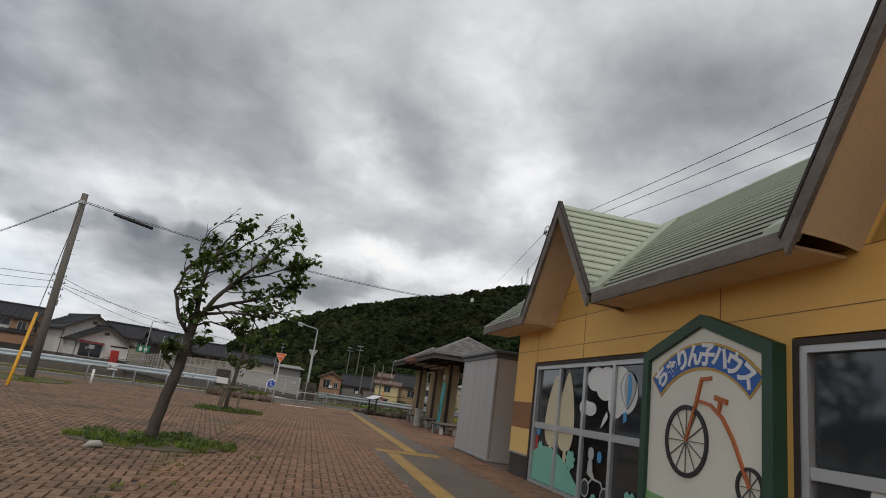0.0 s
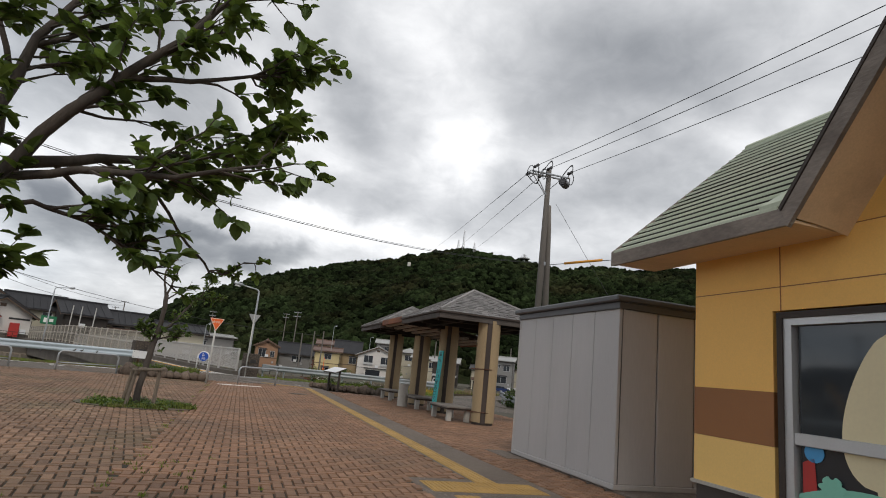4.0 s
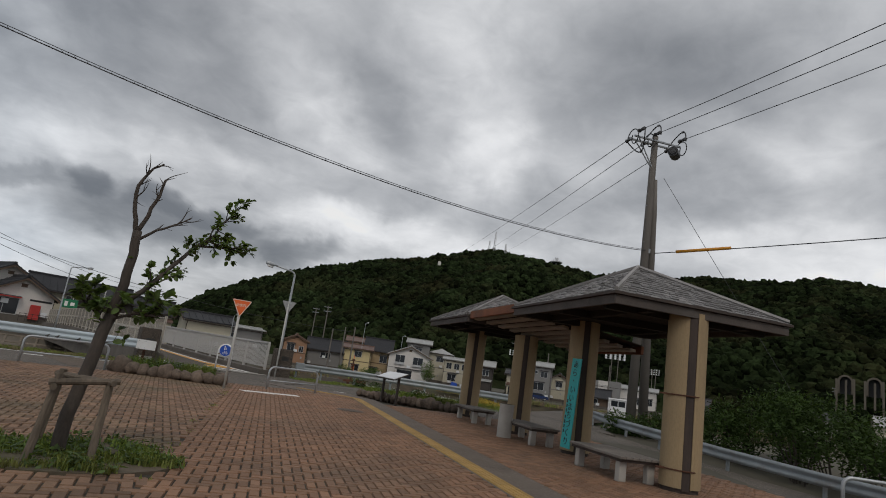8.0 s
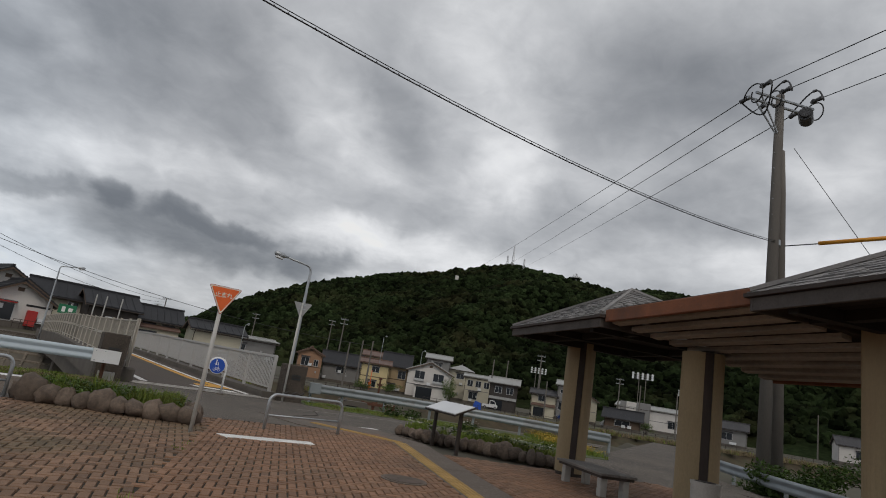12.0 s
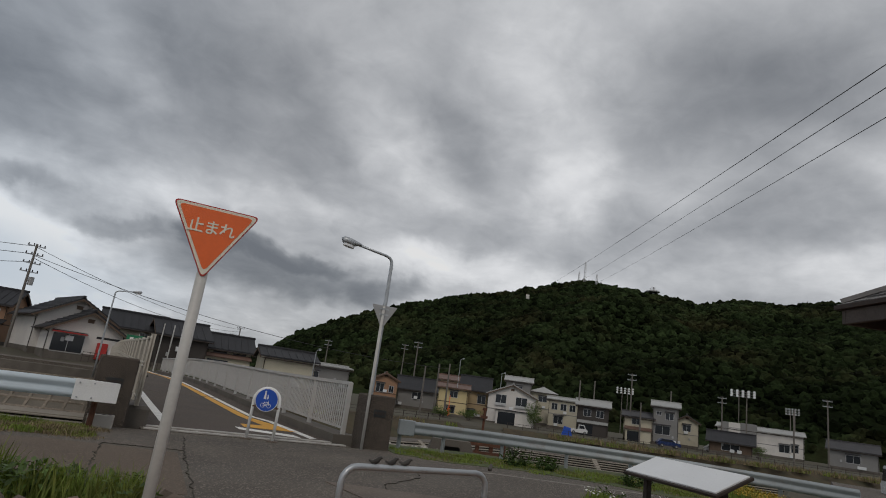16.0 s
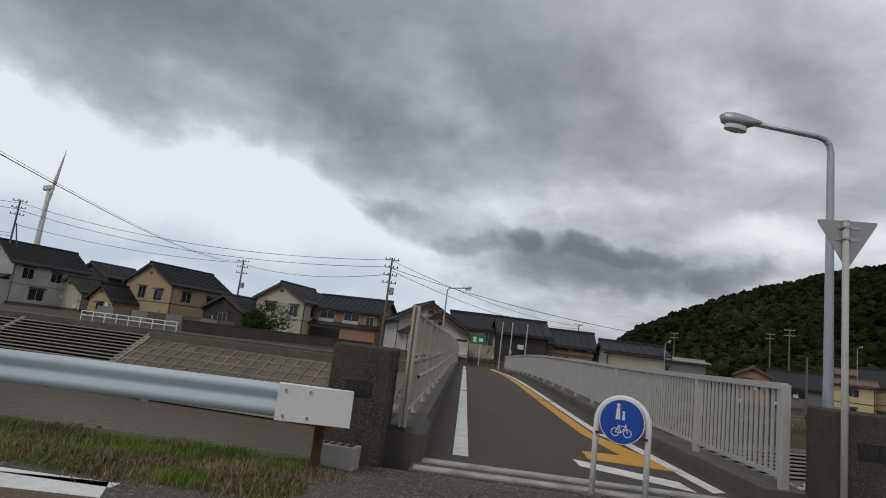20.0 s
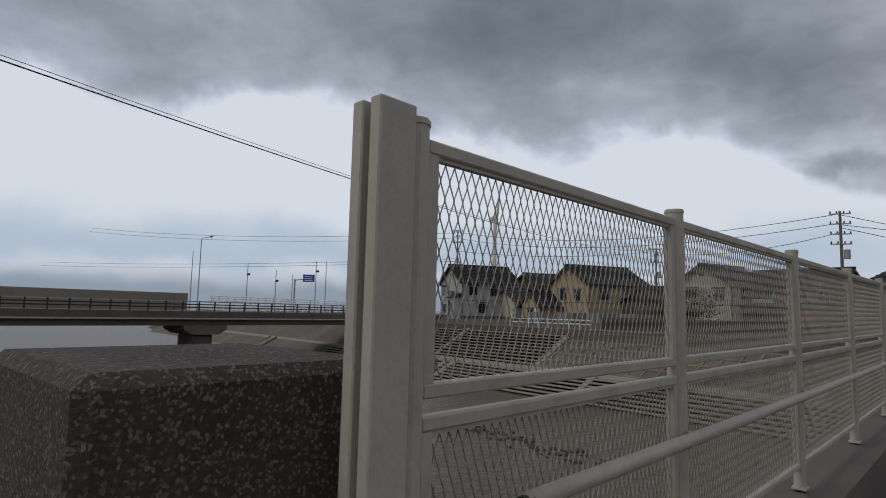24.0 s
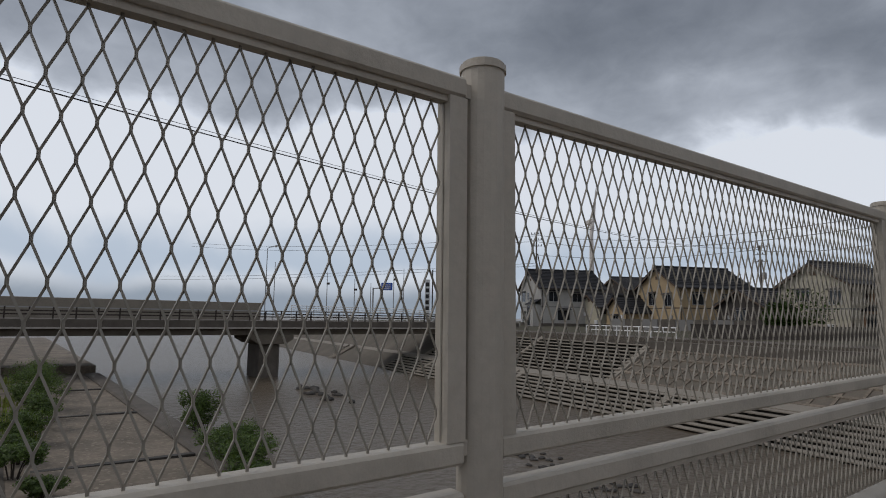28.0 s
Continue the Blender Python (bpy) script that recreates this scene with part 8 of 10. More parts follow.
# hedge beyond the road branch
def bush(x, y, z, r, h, seed, label):
    b = thing("bush", label, "bush", group="bushes by the road")
    rng = random.Random(seed)
    st = Shape()
    blobs = []
    for i in range(9):
        a, q = rng.uniform(0, 6.283), rng.uniform(0.1, 0.75) * r
        bx, by, bz = x + q * math.cos(a), y + q * math.sin(a), z + h * rng.uniform(0.35, 0.85)
        st.tube([(x + 0.1 * math.cos(a), y + 0.1 * math.sin(a), z - 0.3), ((x + bx) / 2, (y + by) / 2, z + h * 0.3), (bx, by, bz)], [0.03, 0.022, 0.008], 5)
        blobs.append((bx, by, bz, r * rng.uniform(0.28, 0.5), r * rng.uniform(0.28, 0.5), h * rng.uniform(0.14, 0.28)))
    part("stem", raw("stem", st.v, st.f), "bark", b)
    leaf_cloud("foliage", blobs, 420, 0.07, "bushleaf" if y < 40 else "leaf", seed, "", "", b)


for i, (x, y, r, h) in enumerate(((27.0, 28.2, 1.5, 1.9), (28.6, 26.3, 1.8, 2.6), (27.2, 24.3, 1.7, 2.8), (26.2, 22.0, 1.7, 3.0), (25.8, 19.6, 1.8, 3.0), (28.0, 21.6, 2.0, 3.2), (25.0, 16.8, 1.7, 2.7), (30.6, 24.0, 2.0, 2.9), (30.6, 30.4, 1.1, 1.0), (24.6, 14.0, 1.7, 2.6))):
    bush(x, y, -0.7, r, h, 60 + i, "dense green bush behind the guardrail")
# growth on the river apron
for i, (x, y, r, h) in enumerate(((-13.0, 56.2, 1.6, 1.9), (-15.2, 56.5, 1.6, 2.0), (-17.6, 56.8, 1.5, 1.7), (-23.5, 57.2, 1.3, 2.6), (-25.5, 57.4, 1.2, 1.9), (-9.5, 55.0, 1.6, 1.4), (-11.4, 55.6, 1.5, 1.5))):
    bush(x, y, -5.4, r, h, 90 + i, "green bush growing on the river apron")
for i, (x, y, z, r, h) in enumerate(((-14.5, 49.2, -5.3, 0.9, 0.9), (-18.0, 48.4, -5.2, 1.2, 1.5), (-20.8, 48.6, -5.2, 1.1, 1.2), (-25.0, 49.0, -5.2, 1.4, 1.7), (-29.5, 49.4, -5.2, 1.7, 2.1), (-33.5, 49.8, -5.2, 1.8, 2.3), (-38.0, 50.0, -5.2, 2.0, 2.8), (-43.0, 50.4, -5.2, 2.1, 2.8), (-48.0, 50.6, -5.2, 2.2, 2.6))):
    bush(x, y, z, r, h, 140 + i, "green bush at the foot of the near bank")
sp = [(-22 - rng.uniform(0, 32), 48.5 + rng.uniform(-2.0, 1.0), -4.9, 0.6) for _ in range(40)]
blades("bank_reeds", sp, 60, 0.8, 0.5, "grass", 45, "green reeds at the foot of the bank", wid=0.03)
for i in range(22):
    t = rng.random()
    s = rng.uniform(1.2, 3.2)
    ob = solo("river_rock", STONES[i % 6].copy(), "rock", "dark wet rock in the shallow river", "rock", "river rocks", place=pose(-50 + 14 * t + rng.gauss(0, 0.8), 74.2 - 1.5 * t + rng.gauss(0, 0.8), WATER + 0.05, 0, 0, rng.uniform(0, 360)) @ Matrix.Diagonal((s, s * 0.8, s * 0.7, 1)))
    ob.data.materials.clear()
    ob.data.materials.append(M["rock"])
for i in range(64):
    t = rng.random()
    s = rng.uniform(0.5, 1.6)
    ob = solo("river_rock", STONES[i % 6].copy(), "rock", "dark wet rock in the shallow river", "rock", "river rocks", place=pose(-13.0 + 9.5 * t + rng.gauss(0, 0.7), 72.3 - 2.2 * t + rng.gauss(0, 0.7), WATER + 0.03, 0, 0, rng.uniform(0, 360)) @ Matrix.Diagonal((s, s * 0.8, s * 0.5, 1)))
    ob.data.materials.clear()
    ob.data.materials.append(M["rock"])
# gardens and clutter of the far eastern bank
for i, (x, y, r, h) in enumerate(((68.5, 127.0, 2.4, 2.0), (72.5, 123.5, 2.6, 2.0), (85.4, 119.6, 2.0, 3.6), (86.5, 122.0, 2.2, 5.2), (128.0, 106.0, 3.4, 3.4), (131.5, 104.5, 3.0, 2.6))):
    bush(x, y, -1.9, r, h, 170 + i, "dark green garden bush before the far houses")
solo("blue_tarpaulin", Shape(pose(84.5, 109.9, -1.85, 0, 0, -40)).prism([(-0.9, 0), (0.9, 0), (0.6, 1.3), (-0.5, 1.5)], -0.6, 0.6, "y"), "signblue", "blue tarpaulin over a heap on the far bank", "tarpaulin")
tuft = random.Random(66)
sp = []
for i in range(260):
    u = tuft.uniform(0, 90)
    q = pose(64.6, 97.0, 0, 0, 0, -24) @ Vector((u, tuft.uniform(9.5, 14.5), 0)) if u > 8 else pose(16.5, 83.2, 0, 0, 0, 16) @ Vector((tuft.uniform(2, 50), tuft.uniform(9.5, 14.5), 0))
    sp.append((q.x, q.y, -2.4, 1.0))
blades("bank_grass", sp, 60, 0.9, 0.7, "drygrass", 67, "dry grass on the slope of the far bank", wid=0.05)
blades("bank_grass", sp[::2], 50, 0.8, 0.7, "grass", 68, "green weeds on the slope of the far bank", wid=0.05)
# stones, pipe mouth and rusty frame beyond the curved guardrail
gp, fr = Shape(), random.Random(51)
for i in range(260):
    x, y, s = fr.uniform(18.9, 22.0), fr.uniform(44.6, 47.4), fr.uniform(0.05, 0.13)
    gp.at(pose(x, y, -0.5 + s * 0.4 + fr.uniform(0, 0.12), fr.uniform(0, 360), fr.uniform(0, 360), 0)).put([(-s, -s * 0.6, -s * 0.5), (s, -s * 0.7, -s * 0.4), (s * 0.8, s, -s * 0.5), (-s * 0.9, s * 0.8, -s * 0.4), (0.1 * s, 0, s * 0.8)], [(0, 1, 4), (1, 2, 4), (2, 3, 4), (3, 0, 4), (3, 2, 1, 0)])
solo("stone_heap", raw("stone_heap", gp.v, gp.f), "bench_con", "heap of broken pale stones beside the pillar", "stones", kind="stuff")
cv = thing("culvert", "low concrete pipe mouth in the bank", "culvert", pose(22.6, 46.8, -0.5, 0, 0, -25))
part("head_wall", Shape().prism([(-0.9, 0), (-0.45, 0), (-0.3, 0.32), (0.3, 0.32), (0.45, 0), (0.9, 0), (0.7, 0.55), (-0.7, 0.55)], -0.15, 0.4, "y"), "concrete", cv)
# black sheet stands in for the darkness inside the pipe
part("dark_mouth", Shape().box(-0.45, 0.45, 0.2, 0.25, 0, 0.32), "black", cv)
rf = thing("rusty_frame", "rusty red steel sluice frame with a spindle on the bank", "sluice gate", pose(24.2, 47.0, -0.5, 0, 0, -20))
for z in (0.08, 0.42):
    part("bar", Shape().box(-0.85, 0.85, -0.08, 0.0, z, z + 0.14), "rust", rf)
for x in (-0.8, -0.25, 0.3, 0.8):
    part("upright", Shape().box(x - 0.07, x + 0.07, -0.02, 0.1, 0, 0.6), "rust", rf)
part("spindle", Shape().tube([(-0.1, 0.05, 0.5), (-0.1, 0.05, 1.75)], 0.05, 8).disc((-0.1, 0.05), 0.14, 1.45, 1.55, 10, "z").disc((-0.1, 0.05), 0.09, 1.75, 1.85, 8, "z"), "rust", rf, "rusty lifting spindle")
# ---- wooded hill ----
HC = (10.0, 20.0)
HAZ = (0, 6, 9, 12, 13.5, 15.6, 18.6, 22.7, 29.1, 34.5, 38.8, 42.0, 44.0, 49.1, 52.4, 55.5, 58.9, 62.1, 65.0, 68.0, 71.3, 74.6, 90, 110, 125)
HEL = (0.0, 0.1, 0.6, 1.6, 2.2, 3.85, 5.45, 7.25, 9.3, 10.45, 11.7, 12.3, 12.15, 11.4, 10.95, 11.4, 11.15, 11.5, 11.35, 11.4, 11.9, 11.2, 9.5, 6, 1)


def hill_z(az, r):
    el = lerp(az, HAZ, HEL)
    top = 560.0
    H = top * math.tan(radians(el))
    r0 = lerp(az, (0, 15, 40, 75, 110), (330, 300, 230, 215, 215))
    if r < r0:
        return -3.0
    if r < top:
        f = (r - r0) / (top - r0)
        n = noise.noise(Vector((az * 0.10, r * 0.012, 0.3)))
        m = noise.noise(Vector((az * 0.28, r * 0.02, 4.3)))
        return H * (f ** 0.92) + min(1.0, H / 60) * (f * (1 - f)) * 4 * (14 * n + 7 * m)
    return H * max(0.0, 1 - (r - top) / 500)


def hill_point(az, r, dz=0.0):
    a = radians(az)
    return HC[0] + r * math.sin(a), HC[1] + r * math.cos(a), hill_z(az, r) + dz


def hill():
    azs, rs = [2 + 1.25 * i for i in range(98)], [205 + 14 * i for i in range(26)] + [580, 620, 700, 850, 1060]
    verts = [hill_point(a, r) for a in azs for r in rs]
    n = len(rs)
    faces = [(i * n + j, (i + 1) * n + j, (i + 1) * n + j + 1, i * n + j + 1) for i in range(len(azs) - 1) for j in range(n - 1)]
    h = thing("wooded_hill", "steep dark green wooded hill behind the town", "hill", kind="structure")
    part("slope", raw("slope", verts, faces, True), "wood_hill", h)
    rng = random.Random(77)
    bm = bmesh.new()
    bmesh.ops.create_icosphere(bm, subdivisions=2, radius=1.0)
    base = [v.co.copy() for v in bm.verts]
    tri = [[v.index for v in f.verts] for f in bm.faces]
    bm.free()
    kinds = []
    for k in range(10):
        o = Vector((k * 7.1, k * 3.3, 0))
        kinds.append(np.array([tuple(v * (1 + 0.55 * noise.noise(v * 1.9 + o) + 0.25 * noise.noise(v * 4.5 + o))) for v in base]))
    tri = np.array(tri)
    vs, fs, k = [], [], 0
    count = 0
    while count < 22000:
        az, u = rng.uniform(4, 100), rng.random()
        r = 215 + 365 * u ** 0.8
        z = hill_z(az, r)
        if z < 1.5:
            continue
        x, y, z = hill_point(az, r)
        s = rng.uniform(1.0, 3.3) * (0.75 + 0.5 * (r - 200) / 380)
        shape = kinds[rng.randrange(10)] * np.array([s, s, s * rng.uniform(0.7, 1.15)])
        a = rng.uniform(0, 6.283)
        c, q = math.cos(a), math.sin(a)
        rot = np.stack([shape[:, 0] * c - shape[:, 1] * q + x, shape[:, 0] * q + shape[:, 1] * c + y, shape[:, 2] + z + s * 0.25], 1)
        vs.append(rot)
        fs.append(tri + k)
        k += len(rot)
        count += 1
    me = bpy.data.meshes.new("tree_crowns")
    V, F = np.concatenate(vs), np.concatenate(fs)
    me.vertices.add(len(V))
    me.vertices.foreach_set("co", V.astype(np.float32).ravel())
    me.loops.add(F.size)
    me.loops.foreach_set("vertex_index", F.astype(np.int32).ravel())
    me.polygons.add(len(F))
    me.polygons.foreach_set("loop_start", np.arange(0, F.size, 3, dtype=np.int32))
    me.update(calc_edges=True)
    me.polygons.foreach_set("use_smooth", [False] * len(me.polygons))
    part("tree_crowns", me, "wood_hill", h, "closed canopy of small tree crowns", kind="stuff")


hill()


def mast(az, r, h, label, wide=False):
    x, y, z = hill_point(az, r, 1.0)
    m = thing("radio_mast", label, "mast", pose(x, y, z), "hilltop masts")
    w = 1.2
    for sx, sy in ((-1, -1), (1, -1), (0, 1.2)):
        part("leg", Shape().tube([(sx * w, sy * w, -3), (sx * 0.35, sy * 0.35, h)], 0.22, 5), "boardwhite" if not wide else "signback", m)
    for i in range(6):
        f = i / 6
        q = w * (1 - f) + 0.35 * f
        part("ring_brace", Shape().tube([(-q, -q, h * f), (q, -q, h * f), (0, 1.2 * q, h * f), (-q, -q, h * f)], 0.12, 4), "signback", m)
    if wide:
        part("platform", Shape().disc((0, 0), 5.5, h * 0.45, h * 0.55, 16, "z"), "signback", m)
        for i in range(5):
            part("aerial", Shape().tube([(-4 + 2 * i, 0, h * 0.5), (-4 + 2 * i, 0, h * (0.8 + 0.2 * (i % 2)))], 0.2, 4), "signback", m)


mast(41.82, 555, 21, "tall white lattice radio mast on the hilltop")
mast(42.95, 555, 10, "short lattice mast on the hilltop")
mast(41.3, 555, 12, "slender lattice mast on the hilltop")
mast(48.1, 555, 9, "platform mast on the hilltop", True)
x, y, z = hill_point(36.57, 470, 6)
solo("hillside_marker", Shape(pose(x, y, z, 0, 0, -36)).box(-1.3, 1.3, -0.5, 0.5, -1.2, 2.2, 0.2), "wwhite", "small white structure among the hillside trees", "hut")


# ---- houses ----
def window(parent, face, u, z, w, h, d, rail=False):
    """face: a pose whose x runs along the wall and whose -y looks out."""
    wn = part("window", Shape().box(u - w / 2 - 0.07, u + w / 2 + 0.07, -0.05, 0.03, z - 0.07, z).box(u - w / 2 - 0.07, u + w / 2 + 0.07, -0.05, 0.03, z + h, z + h + 0.07).box(u - w / 2 - 0.07, u - w / 2, -0.05, 0.03, z, z + h).box(u + w / 2, u + w / 2 + 0.07, -0.05, 0.03, z, z + h).box(u - 0.03, u + 0.03, -0.04, 0.03, z, z + h), d, parent, place=face)
    part("pane", Shape().box(u - w / 2, u + w / 2, -0.02, 0.02, z, z + h), "farglass", wn)
    if w > 1.3 and not rail:
        part("hood", Shape().prism([(-0.5, z + h + 0.12), (0.0, z + h + 0.3), (0.0, z + h + 0.36), (-0.5, z + h + 0.17)], u - w / 2 - 0.2, u + w / 2 + 0.2, "x"), "tilegrey", wn, "small tin window hood")
    if rail:
        part("rail", Shape().box(u - w / 2 - 0.1, u + w / 2 + 0.1, -0.35, -0.30, z - 0.1, z + 0.35).box(u - w / 2 - 0.1, u + w / 2 + 0.1, -0.35, 0.0, z - 0.14, z - 0.1), "alu", wn)


def trimmings(hs, w, d, h, rise, o, ridge, hip, wall, seed):
    """Plinth, storey band, gutters, downpipes, barge boards, vents and small boxes on the walls."""
    rng = random.Random(seed)
    hw = w / 2
    part("plinth", Shape().box(-hw - 0.04, hw + 0.04, -0.04, d + 0.04, -3.0, 0.45), "concrete", hs, "grey concrete plinth")
    if h > 5.0:
        zb = h * 0.5 - 0.12
        part("storey_band", Shape().box(-hw - 0.03, hw + 0.03, -0.03, d + 0.03, zb, zb + 0.16), "wbrown" if wall in ("wtan", "wyellow", "worange") else "wgrey", hs)
    if hip or ridge == "x":
        for yy in (-o - 0.07, d + o + 0.07):
            part("gutter", Shape().tube([(-hw - o, yy, h - 0.32 if not hip else h - 0.1), (hw + o, yy, h - 0.36 if not hip else h - 0.14)], 0.075, 6), "darktrim", hs)
        for xx in (-hw + 0.12, hw - 0.12):
            part("downpipe", Shape().tube([(xx, -o, h - 0.36), (xx, -0.09, h - 0.8), (xx, -0.09, 0.2)], 0.05, 6), "darktrim", hs)
        if not hip:
            for sg in (-1, 1):
                k = rise / (d / 2)
                for y0, s in ((0, -1), (d, 1)):
                    part("barge_board", Shape().prism([(y0 + s * o, h - o * k - 0.2), (d / 2, h + rise - 0.2), (d / 2, h + rise - 0.004), (y0 + s * o, h - o * k - 0.004)], sg * (hw + o) - 0.03, sg * (hw + o) + 0.03, "x"), "wbrown", hs)
    else:
        k = rise / hw
        for s in (-1, 1):
            part("barge_board", Shape().prism([(s * (hw + o), h - o * k - 0.22), (0, h + rise - 0.22), (0, h + rise - 0.004), (s * (hw + o), h - o * k - 0.004)], -o - 0.03, -o + 0.03, "y"), "wbrown", hs)
            part("gutter", Shape().tube([(s * (hw + o + 0.06), -o, h - o * k + 0.02), (s * (hw + o + 0.06), d + o, h - o * k - 0.02)], 0.075, 6), "darktrim", hs)
            part("downpipe", Shape().tube([(s * (hw + o), 0.15, h - o * k), (s * (hw + 0.09), 0.15, h - 0.7), (s * (hw + 0.09), 0.15, 0.2)], 0.05, 6), "darktrim", hs)
        part("gable_vent", Shape().box(-0.35, 0.35, -0.04, 0.02, h + rise * 0.42, h + rise * 0.42 + 0.4).box(-0.42, 0.42, -0.07, 0.02, h + rise * 0.42 + 0.4, h + rise * 0.42 + 0.46), "wbrown", hs, "louvred gable vent")
    for _ in range(2):
        u, z = rng.uniform(-hw + 0.6, hw - 0.6), rng.choice((0.5, 0.5, h * 0.5 + 0.1))
        part("air_conditioner", Shape().box(u - 0.4, u + 0.4, -0.34, -0.03, z, z + 0.6, 0.02), "boardwhite", hs, "pale air conditioner unit")
    u = rng.uniform(-hw + 0.5, hw - 0.5)
    part("meter_box", Shape().box(u - 0.18, u + 0.18, -0.14, 0.0, 1.5, 2.0, 0.02), "signback", hs)


def house(label, x, y, w, d, h, rise, rot, wall, roof, front=(), sidew=(), z0=0.3, ridge="y", over=0.55, hip=False, lean=(), frame_mat="alu", cat="house", base=None):
    """A house with its front in the plane y = 0 of its own frame, ridge along x or y, or a hipped roof."""
    hs = thing("house", label, cat, pose(x, y, z0, 0, 0, rot), "houses of the town")
    hw = w / 2
    if hip:
        part("wall", Shape().box(-hw, hw, 0, d, -3.0, h), wall, hs)
        rl = max(0.1, (w - d) / 2)
        o = over
        part("roof", Shape().put([(-hw - o, -o, h), (hw + o, -o, h), (hw + o, d + o, h), (-hw - o, d + o, h), (-rl, d / 2, h + rise), (rl, d / 2, h + rise), (-hw - o, -o, h - 0.15), (hw + o, -o, h - 0.15), (hw + o, d + o, h - 0.15), (-hw - o, d + o, h - 0.15)],
                                 [(0, 1, 5, 4), (1, 2, 5), (2, 3, 4, 5), (3, 0, 4), (9, 8, 7, 6), (0, 6, 7, 1), (1, 7, 8, 2), (2, 8, 9, 3), (3, 9, 6, 0)]), roof, hs)
        part("ridge", Shape().tube([(-rl, d / 2, h + rise), (rl, d / 2, h + rise)], 0.16, 6), roof, hs)
    elif ridge == "y":
        part("wall", Shape().box(-hw, hw, 0, d, -3.0, h).prism([(-hw, h), (hw, h), (0, h + rise)], 0, d, "y"), wall, hs)
        k = rise / hw
        o = over
        for s in (-1, 1):
            part("roof", Shape().prism([(s * (hw + o), h - o * k), (0, h + rise), (0, h + rise + 0.2), (s * (hw + o), h - o * k + 0.18)], -o, d + o, "y"), roof, hs)
            n = int(math.hypot(hw, rise) / 0.55)
            for i in range(n):
                f = (i + 0.5) / n
                part("tile_course", Shape().box(s * hw * (1 - f) - 0.05, s * hw * (1 - f) + 0.05, -o, d + o, h + rise * f + 0.15, h + rise * f + 0.27), roof, hs)
        part("ridge", Shape().box(-0.18, 0.18, -o - 0.1, d + o + 0.1, h + rise + 0.1, h + rise + 0.42, 0.05), roof, hs)
    else:
        part("wall", Shape().box(-hw, hw, 0, d, -3.0, h).prism([(0, h), (d, h), (d / 2, h + rise)], -hw, hw, "x"), wall, hs)
        k = rise / (d / 2)
        o = over
        for y0, s in ((0, -1), (d, 1)):
            part("roof", Shape().prism([(y0 + s * o, h - o * k), (d / 2, h + rise), (d / 2, h + rise + 0.2), (y0 + s * o, h - o * k + 0.18)], -hw - o, hw + o, "x"), roof, hs)
            n = int(w / 0.9)
            for i in range(n):
                xx = -hw + w * (i + 0.5) / n
                part("tile_roll", Shape().prism([(y0 + s * o, h - o * k + 0.16), (d / 2, h + rise + 0.18), (d / 2, h + rise + 0.27), (y0 + s * o, h - o * k + 0.26)], xx - 0.06, xx + 0.06, "x"), roof, hs)
        part("ridge", Shape().box(-hw - o - 0.1, hw + o + 0.1, d / 2 - 0.18, d / 2 + 0.18, h + rise + 0.1, h + rise + 0.42, 0.05), roof, hs)
    trimmings(hs, w, d, h, rise, over, ridge, hip, wall, len(label))
    for q in front:
        window(hs, pose(0, -0.01, 0), *q[:4], frame_mat, len(q) > 4)
    for q in sidew:
        window(hs, pose(hw + 0.01, 0, 0, 0, 0, 90), *q[:4], frame_mat, len(q) > 4)
    for (x0, x1, dd, zl, zh, mt) in lean:
        part("lean_to_roof", Shape().prism([(0.0, zh), (-dd - 0.3, zl), (-dd - 0.3, zl + 0.14), (0.0, zh + 0.16)], x0 - 0.2, x1 + 0.2, "x"), mt, hs)
        part("lean_to_wall", Shape().box(x0, x1, -dd, 0, -1.0, zl), wall, hs)
        part("lean_to_opening", Shape().box(x0 + 0.4, x0 + 0.4 + (x1 - x0) * 0.45, -dd - 0.03, -dd + 0.05, 0.0, zl - 0.3), "farglass", hs)
    if base:
        part("base_course", Shape().box(-hw - 0.03, hw + 0.03, -0.03, d, -1.2, 0.5), base, hs)
    return hs


# far bank, west of the footbridge
house("pale grey two-storey house with black tiled roof by the road bridge", -63.5, 124.5, 11.5, 11.5, 6.6, 3.2, -27, "wpale", "tile", ((-3.8, 4.3, 1.9, 1.6), (-1.2, 4.6, 0.9, 1.3), (2.9, 1.2, 1.0, 2.2), (-3.4, 1.0, 1.6, 1.2), (0.7, 3.5, 1.6, 1.1)), ((2.2, 4.2, 1.6, 1.6), (6.5, 4.2, 1.6, 1.4), (4.0, 1.0, 2.2, 1.7)), lean=((2.0, 5.5, 1.4, 3.6, 4.4, "tile"),))
house("tan rendered house with black tiled gable roof", -40.0, 128.0, 11.0, 12.0, 6.2, 3.0, -24, "wtan", "tile", ((-1.4, 3.6, 1.7, 1.7), (2.6, 3.4, 1.9, 1.6), (-3.5, 0.7, 1.8, 0.9)), ((3.0, 3.6, 1.8, 1.5), (8.0, 3.4, 1.8, 1.5)))
house("tan garage wing with black tiled roof", -46.2, 126.0, 6.0, 7.0, 2.6, 2.2, -24, "wtan", "tile", ((0.0, 0.8, 1.6, 1.0),))
house("dark timber house with a grey tiled roof behind the garden store", -66.0, 152.0, 12.0, 9.0, 7.4, 2.6, -24, "wdark", "tilegrey", ((-2.0, 4.5, 1.2, 1.2),))
house("pale grey garden store", -53.5, 128.5, 7.0, 6.0, 3.4, 2.0, -22, "wcream", "tilegrey", ())
